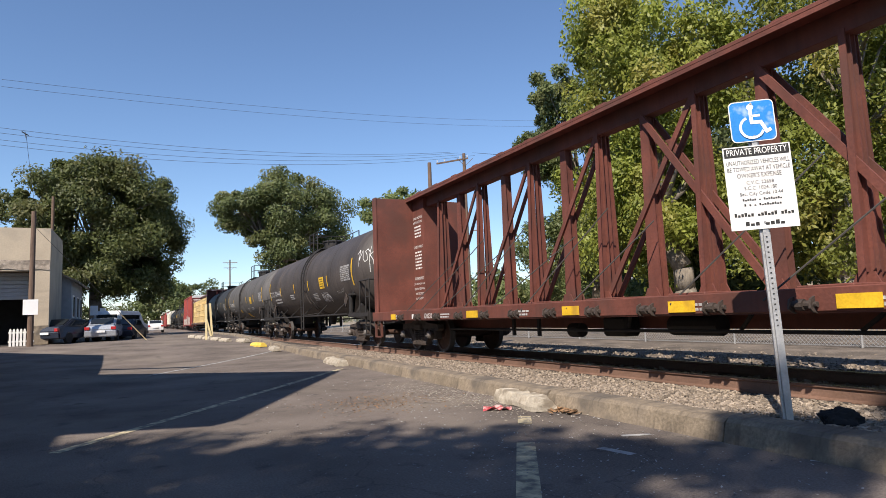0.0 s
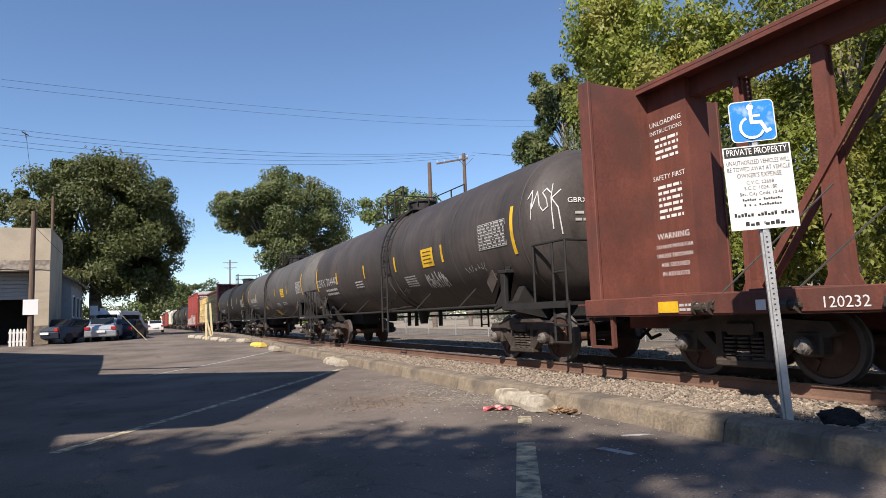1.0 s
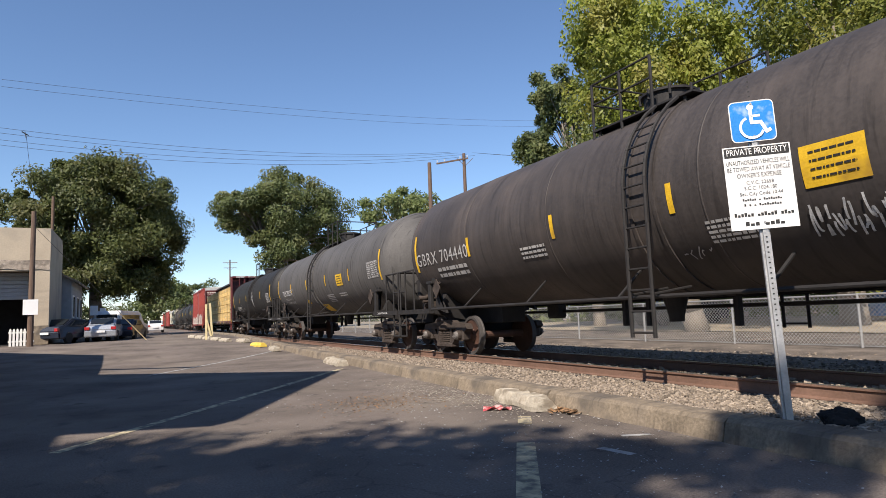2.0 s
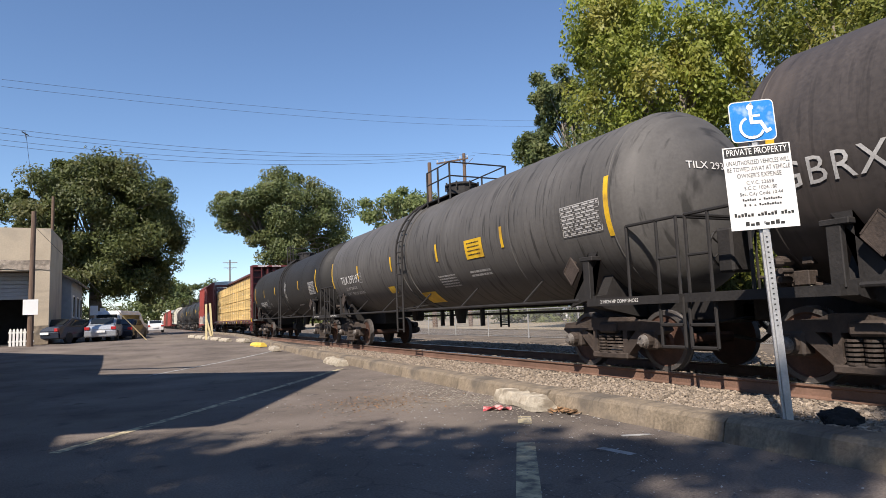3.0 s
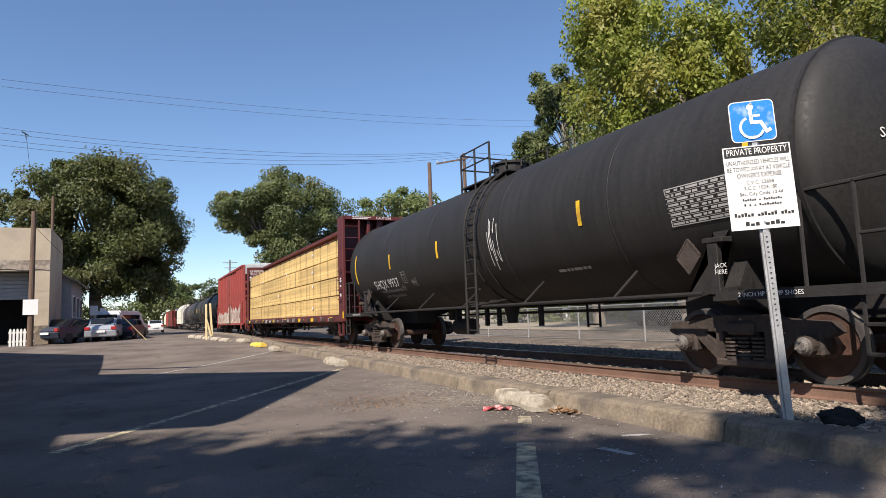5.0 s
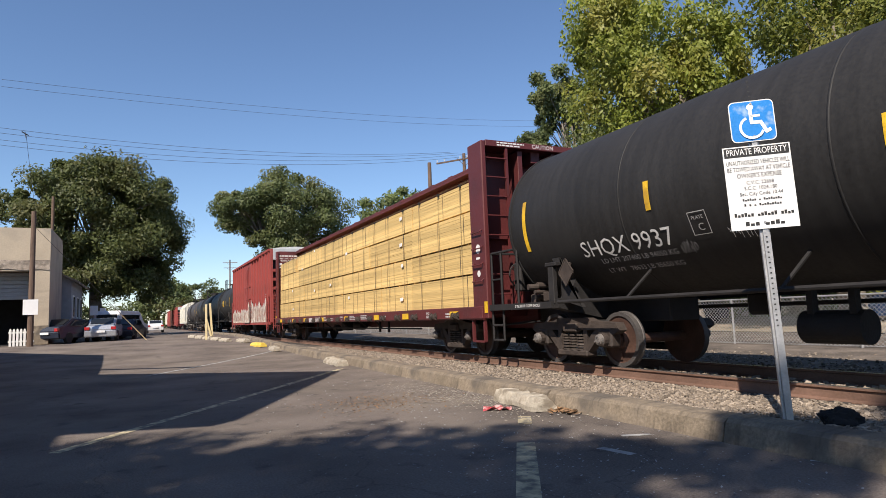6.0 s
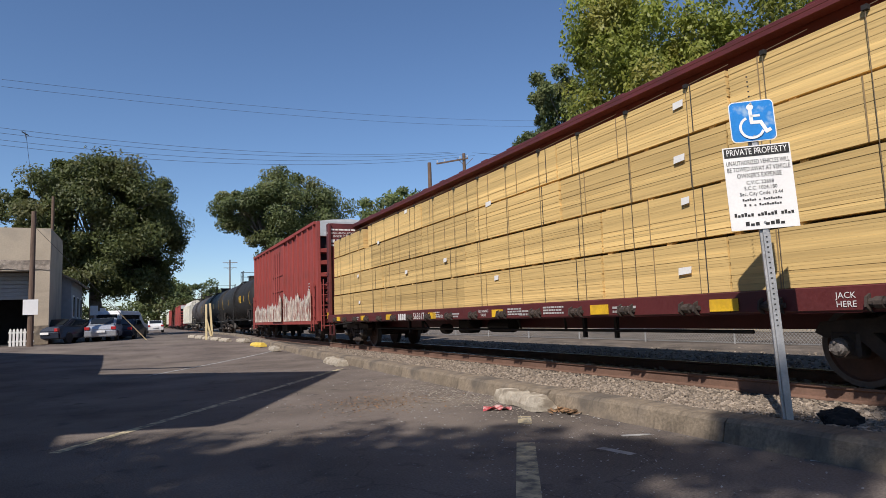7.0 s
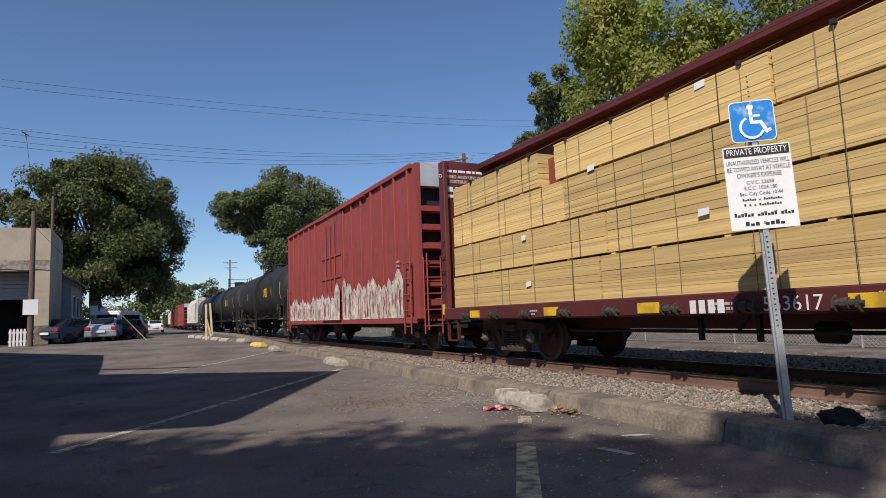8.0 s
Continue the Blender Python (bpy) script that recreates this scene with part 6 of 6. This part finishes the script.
box(bm, -15.7, -0.3, 0.3, 6.0, 6.2, 6.4)
part("roof", bm, M["slate"], garage)
bm = bmesh.new()
bmesh.ops.create_grid(bm, x_segments=60, y_segments=8, size=0.5, matrix=Matrix.Translation((-8, -0.02, 4.65)) @ Matrix.Rotation(radians(90), 4, "X") @ Matrix.Diagonal((16, 0.55, 1, 1)))
for v in bm.verts:
    v.co.y -= 0.03 + 0.06 * noise.noise(v.co * 2.5)
    v.co.z += 0.12 * noise.noise(v.co * 1.2)
part("plaster_band", bm, M["patch"], garage, "crumbling bare plaster band")
bm = bmesh.new()
box(bm, -9.4, -0.95, 1.37, 1.39, 2.7, 4.3)
roller = part("roller_door", bm, M["slate"], garage, "grey roller door half drawn up")
bm = bmesh.new()
box(bm, -9.4, -0.95, 1.3, 1.368, 0, 0.21, 0.01)
SLAT = mesh_of(bm, "slat", M["slate"])
for i in range(7):
    one = new("slat", SLAT)
    one.parent, one.matrix_basis = roller, pose(0, 0, 2.7 + 0.23 * i)
# near-black back sheet and floor paint in the shade of the open bay
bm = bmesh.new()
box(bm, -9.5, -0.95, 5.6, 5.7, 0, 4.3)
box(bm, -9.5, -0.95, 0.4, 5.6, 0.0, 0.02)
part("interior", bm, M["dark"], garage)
bm = bmesh.new()
box(bm, -0.97, 0.01, -0.02, 0.0, 0, 1.1)
part("plinth", bm, M["concrete"], garage)
picket = empty("picket_fence", pose(-6.6, 42.2, 0.45), "white wooden picket fence before the open garage", "fence")
bm = bmesh.new()
prism(bm, [(-0.055, 0), (0.055, 0), (0.055, 0.92), (0, 1.0), (-0.055, 0.92)], "y", -0.012, 0.012)
PICK = mesh_of(bm, "picket", M["fence_white"])
for i in range(7):
    p = new("picket", PICK)
    p.parent, p.matrix_basis = picket, pose(0.17 * i, 0, 0.03)
bm = bmesh.new()
for z in (0.25, 0.75):
    box(bm, -0.1, 1.12, 0.012, 0.05, z, z + 0.09)
part("rail", bm, M["fence_white"], picket)

house = empty("clapboard_house", pose(-4.4, 50.0, 0.5), "grey clapboard house with a gabled roof in shade", "house")
bm = bmesh.new()
box(bm, -9, 0, 0, 9, 0, 4.2)
prism(bm, [(-9, 4.2), (0, 4.2), (-4.5, 6.6)], "y", 0, 9)
part("wall", bm, M["slate"], house)
bm = bmesh.new()
box(bm, 0.0, 0.02, 0, 9, 0, 0.19)
BOARD = mesh_of(bm, "clapboard", M["slate"])
for i in range(20):
    one = new("clapboard", BOARD)
    one.parent, one.matrix_basis = house, pose(0, 0, 0.2 * i)
bm = bmesh.new()
for s in (-1, 1):
    prism(bm, [(-4.5, 6.6), (-4.5, 6.75), (-4.5 + s * 5.0, 4.1), (-4.5 + s * 5.0, 3.95)], "y", -0.4, 9.4)
part("roof", bm, M["concrete"], house)
for y in (1.5, 4.5, 7.2):
    fr = bmesh.new()
    box(fr, 0.02, 0.07, y - 0.55, y + 0.55, 1.6, 3.2)
    w = part("window", fr, M["fence_white"], house)
    pn = bmesh.new()
    box(pn, 0.06, 0.08, y - 0.45, y + 0.45, 1.7, 3.1)
    part("pane", pn, M["glass"], w)

# unseen blocks added on the viewer's side, shaped so their shadows fall on the lot
store = empty("unseen_shadow_block", pose(0, 0, 0), "unseen flat-roofed stucco block with a raised slab, added to shade the lot", "building")
bm = bmesh.new()
prism(bm, [(-8.21, 14.75), (-14.0, 19.7), (-18.0, 16.0), (-18.0, -3.0), (-8.05, -3.0)], "z", -0.05, 8.9)
part("wall", bm, M["stucco"], store)
bm = bmesh.new()
prism(bm, [(-8.21, 14.75), (-14.0, 19.7), (-18.0, 16.0), (-18.0, -3.0), (-8.05, -3.0)], "z", 8.902, 9.0)
part("roof", bm, M["slate"], store)
# raised slab added, its outline cut to cast the notched shadow
bm = bmesh.new()
prism(bm, [(-2.52, 9.82), (-8.19, 14.72), (-8.03, 3.82), (-5.97, 3.15)], "z", 8.55, 9.0)
part("canopy", bm, M["slate"], store)
# unseen low block added, footprint set by the farther shadow's edges
shed = empty("unseen_low_block", pose(0, 0, 0), "unseen low flat-roofed block added to cast the lot's farther shadow", "building")
bm = bmesh.new()
prism(bm, [(-5.31, 27.66), (-12.0, 36.1), (-18.0, 32.0), (-18.0, 22.0), (-5.1, 17.5)], "z", -0.05, 4.9)
part("wall", bm, M["stucco"], shed)
bm = bmesh.new()
prism(bm, [(-5.31, 27.66), (-12.0, 36.1), (-18.0, 32.0), (-18.0, 22.0), (-5.1, 17.5)], "z", 4.902, 5.0)
part("roof", bm, M["slate"], shed)
# unseen mast added only for the thin strip of shadow its arm casts
mast = empty("shadow_mast", pose(-9.6, 17.7, 0), "unseen steel mast added so its long arm casts a thin shadow", "mast")
bm = bmesh.new()
rod(bm, (0, 0, -0.2), (0, 0, 9.1), 0.12, 10, 0.08)
part("shaft", bm, M["steel"], mast)
bm = bmesh.new()
bar(bm, (0, 0, 9.0), (4.03, -2.5, 9.0), 0.22, 0.2, (0, 0, 1))
part("arm", bm, M["steel"], mast)
# unseen block added behind the viewpoint to cut the skylight on the lot
sky_blocker = empty("sky_blocker", pose(4.0, -9.0, 0), "unseen long plain stucco block added to hold back skylight", "building")
bm = bmesh.new()
box(bm, 0, 40, -12, 0, -0.05, 8.5)
part("wall", bm, M["stucco"], sky_blocker)
bm = bmesh.new()
box(bm, -0.3, 40.3, -12.3, 0.3, 8.5, 8.8)
part("roof", bm, M["slate"], sky_blocker)
barn = empty("low_building", pose(40, 34, 0.3), "low tan building beyond the trees", "building")
bm = bmesh.new()
box(bm, -6, 6, -5, 5, 0, 3.2)
part("wall", bm, M["stucco"], barn)
bm = bmesh.new()
prism(bm, [(-6.4, 3.2), (6.4, 3.2), (0, 4.6)], "y", -5.4, 5.4)
part("roof", bm, M["galv"], barn)

# ---- poles and wires ----
def utility_pole(base, h, r, arms, label, lean=0.0, lop=False):
    root = empty("utility_pole", pose(*base, 0, lean, 0), label, "utility pole", "utility poles")
    bm = bmesh.new()
    rod(bm, (0, 0, -0.3), (0, 0, h), r * 1.2, 12, r * 0.85)
    part("shaft", bm, M["pole"], root)
    for z, ln, turn in arms:
        bm = bmesh.new()
        d = Vector((math.cos(radians(turn)), math.sin(radians(turn)), 0))
        bar(bm, -d * ln * (0.2 if lop else 1) + Vector((0, -r, z)), d * ln * (1.8 if lop else 1) + Vector((0, -r, z - (0.4 if lop else 0))), 0.11, 0.1, (0, 0, 1))
        bar(bm, d * ln * 0.5 + Vector((0, -r, z)), Vector((0, -r, z - 0.6)), 0.03, 0.05, (0, 0, 1))
        bar(bm, -d * ln * 0.5 + Vector((0, -r, z)), Vector((0, -r, z - 0.6)), 0.03, 0.05, (0, 0, 1))
        part("crossarm", bm, M["pole"], root)
        for k in (-0.95, -0.5, 0.5, 0.95):
            bm = bmesh.new()
            p = d * ln * (0.8 + k if lop else k) + Vector((0, -r, z + 0.05 - (0.2 * (0.8 + k) if lop else 0)))
            rod(bm, p, p + Vector((0, 0, 0.18)), 0.045, 8, 0.03)
            part("insulator", bm, M["galv"], root)
    return root


utility_pole((20.3, 43.5, 0.3), 13.0, 0.17, [], "weathered brown utility pole without crossarms")
utility_pole((21.8, 40.5, 0.3), 13.1, 0.14, [(12.7, 1.2, 160)], "utility pole with one crossarm carrying wires", lop=True)
utility_pole((38.5, 68.0, 0.3), 12.0, 0.14, [(11.5, 1.0, 150)], "thin utility pole far behind the train")
utility_pole((18.3, 150.0, 0.3), 15.5, 0.16, [(14.8, 1.6, 170), (13.6, 1.4, 170)], "distant utility pole with two crossarms")
leftpole = utility_pole((-5.55, 41.4, 0.45), 7.6, 0.14, [], "weathered utility pole with a small white notice")
bm = bmesh.new()
box(bm, -0.36, 0.36, -0.2, -0.18, 1.75, 2.6, 0.005)
part("notice", bm, M["signwhite"], leftpole, "small white notice board")
utility_pole((-6.5, 58.0, 0.5), 11.5, 0.13, [], "dark utility pole behind the garage")


def wire(name, a, b, sag, label, r=0.009, n=24):
    a, b = Vector(a), Vector(b)
    bm = bmesh.new()
    pts = [a.lerp(b, i / n) - Vector((0, 0, sag * 4 * (i / n) * (1 - i / n))) for i in range(n + 1)]
    side = (b - a).cross(Vector((0, 0, 1))).normalized() * r
    up = Vector((0, 0, r))
    rings = [[bm.verts.new(p + o) for o in (side, up, -side, -up)] for p in pts]
    for p, q in zip(rings, rings[1:]):
        for i in range(4):
            bm.faces.new((p[i], p[(i + 1) % 4], q[(i + 1) % 4], q[i]))
    return tagged(part(name, bm, M["cable"]), label, "wire", "overhead wires")


for k, (za, zb) in enumerate(((11.75, 13.55), (11.6, 13.5), (11.35, 13.4), (11.2, 13.3))):
    wire("overhead_wire", (-14.0, 36.6 + 0.4 * k, za + 0.3), (20.9 + 0.6 * k, 41.0 - 0.2 * k, zb), 1.0 + 0.12 * k, "dark overhead wire sagging to a crossarm")
for k in range(2):
    wire("overhead_wire", (-5.2, 29.5, 11.5 - 0.3 * k), (34.0, 41.5, 17.6 - 0.5 * k), 0.6, "thin overhead wire high over the track", 0.0065)
for k in range(2):
    wire("overhead_wire", (22.5 + 0.4 * k, 40.4, 13.5), (60.0, 20.0 + k, 12.0), 1.0, "overhead wire running on over the trees")
wire("service_drop", (-5.5, 37.6, 11.5), (-5.6, 43.6, 7.3), 0.2, "thin service wire dropping to the garage")
bm = bmesh.new()
bar(bm, (-5.68, 37.5, 11.58), (-5.4, 37.7, 11.45), 0.03, 0.05)
bar(bm, (-5.55, 37.6, 11.62), (-5.5, 37.6, 11.3), 0.03, 0.03)
tagged(part("wire_spacer", bm, M["cable"]), "small dark spacer bracket hanging on wires", "bracket")
wire("guy_wire", (-5.5, 41.4, 7.2), (0.42, 43.0, 0.35), 0.0, "steel guy wire slanting from the pole", 0.016)
bm = bmesh.new()
rod(bm, (-1.1, 42.62, 2.1), (0.40, 43.0, 0.38), 0.026, 8)
tagged(part("guy_guard", bm, M["pale_paint"]), "pale yellow plastic guard round the guy wire", "guy guard")

# post frame by the track
gate = empty("barrier_posts", pose(3.48, 39.5, 0.35), "cream painted timber barrier posts leaning together", "barrier")
for a, b in (((0.0, 0, 0), (-0.02, 0, 2.15)), ((0.35, 0.1, 0), (0.2, 0.05, 2.2)), ((0.28, 0.05, 0.2), (0.0, 0, 1.25))):
    bm = bmesh.new()
    bar(bm, a, b, 0.11, 0.1)
    part("post", bm, M["pale_paint"], gate)


# ---- vehicles ----
def road_car(base, turn, paint_m, label, kind_="sedan"):
    root = empty("parked_van" if kind_ == "van" else "parked_car", pose(*base, 0, 0, turn), label, "van" if kind_ == "van" else "car", "parked vehicles")
    w, ln = (1.0, 2.6) if kind_ == "van" else (0.9, 2.3)
    bm = bmesh.new()
    if kind_ == "van":
        prof = [(-2.6, 0.35), (2.6, 0.35), (2.62, 0.95), (1.75, 1.15), (1.2, 1.95), (0.9, 2.05), (-2.4, 2.08), (-2.58, 1.9)]
    else:
        prof = [(-2.25, 0.28), (2.25, 0.28), (2.3, 0.62), (2.1, 0.78), (1.1, 0.92), (0.35, 1.4), (-0.95, 1.45), (-1.65, 1.05), (-2.2, 0.98), (-2.3, 0.7)]
    prism(bm, prof, "x", -w, w)
    for v in bm.verts:
        if v.co.z > 0.96 if kind_ != "van" else v.co.z > 1.2:
            v.co.x *= 0.84 if kind_ != "van" else 0.92
    bmesh.ops.bevel(bm, geom=bm.edges[:], offset=0.06, segments=2, affect="EDGES")
    part("body", bm, paint_m, root, smooth=False)
    bm = bmesh.new()
    if kind_ == "van":
        box(bm, -0.75, 0.75, -2.63, -2.57, 1.2, 1.8, 0.02)
        for s in (-1, 1):
            box(bm, s * 0.93 - 0.06, s * 0.93 + 0.045, -2.2, 0.9, 1.25, 1.75, 0.02)
    else:
        m = Matrix.Translation((0, -1.36, 1.26)) @ Matrix.Rotation(radians(-59), 4, "X")
        bmesh.ops.create_cube(bm, size=1.0, matrix=m @ Matrix.Diagonal((1.25, 0.04, 0.62, 1)))
        for s in (-1, 1):
            prism(bm, [(-1.25, 1.02), (0.7, 1.0), (0.25, 1.34), (-0.85, 1.36)], "x", s * 0.83 - 0.03, s * 0.83 + 0.03)
    part("window", bm, M["glass"], root)
    for s in (-1, 1):
        bm = bmesh.new()
        box(bm, s * (w - 0.18) - 0.14, s * (w - 0.18) + 0.14, -ln - 0.04 if kind_ != "van" else -2.64, -ln + 0.06 if kind_ != "van" else -2.5, 0.72, 0.9, 0.01)
        part("tail_lamp", bm, M["lamp_red"], root)
        for y in (-ln * 0.62, ln * 0.62):
            bm = bmesh.new()
            lathe(bm, [(-0.1, 0.2), (-0.1, 0.31), (-0.07, 0.33), (0.07, 0.33), (0.1, 0.31), (0.1, 0.2)], "x", (s * (w - 0.09), y, 0.33), 20)
            part("tyre", bm, M["tyre"], root)
    bm = bmesh.new()
    box(bm, -0.26, 0.26, -ln - 0.06 if kind_ != "van" else -2.64, -ln - 0.0 if kind_ != "van" else -2.58, 0.55, 0.68)
    part("plate", bm, M["white"], root)
    return root


road_car((-2.1, 46.2, 0.5), -4, M["carsilver"], "silver sedan parked tail-on beside the street")
road_car((-3.9, 45.0, 0.5), -30, M["cardark"], "dark blue car parked in shade by the garage")
road_car((-0.9, 49.3, 0.42), -12, M["cardark"], "dark car parked before the white van")
road_car((-1.35, 55.5, 0.5), -22, M["carwhite"], "white passenger van parked under the tree", "van")
road_car((1.5, 82.0, 0.5), 0, M["carwhite"], "white sedan standing on the street")
road_car((27.5, 14.2, 0.4), 70, M["carblue"], "blue car parked behind the fence under trees")
road_car((23.6, 22.5, 0.4), 80, M["cardark"], "dark car parked beyond the fence")
road_car((31.0, 40.0, 0.4), 60, M["carwhite"], "white car parked beyond the tracks")


def street_sign(base, w, h, z):
    root = empty("street_sign", pose(*base), "small white sign on a thin post by parked cars", "sign")
    bm = bmesh.new()
    rod(bm, (0, 0, 0), (0, 0, z + h / 2), 0.03, 6)
    part("post", bm, M["steel"], root)
    bm = bmesh.new()
    box(bm, -w / 2, w / 2, -0.045, -0.03, z - h / 2, z + h / 2, 0.004)
    part("plate", bm, M["signwhite"], root)


street_sign((-3.1, 52.0, 0.5), 0.5, 0.7, 2.1)
street_sign((-2.6, 53.5, 0.5), 0.4, 0.6, 2.0)


# ---- what moves ----
def motions():
    """The train rolls towards the viewer at an even speed; every wheelset turns with it."""
    marks = [0.5 * i for i in range(17)]
    for car, y0 in CARS:
        walk(car, [(t, pose(TRACK, y0 - SPEED * t, RAIL)) for t in marks])
    spin = math.degrees(SPEED / 0.457)
    turns = [2 * i / 30 for i in range(121)]
    for w, y in WHEELSETS:
        walk(w, [(t, pose(0, y, 0.457) @ Matrix.Rotation(radians(spin * t), 4, "X")) for t in turns])


motions()
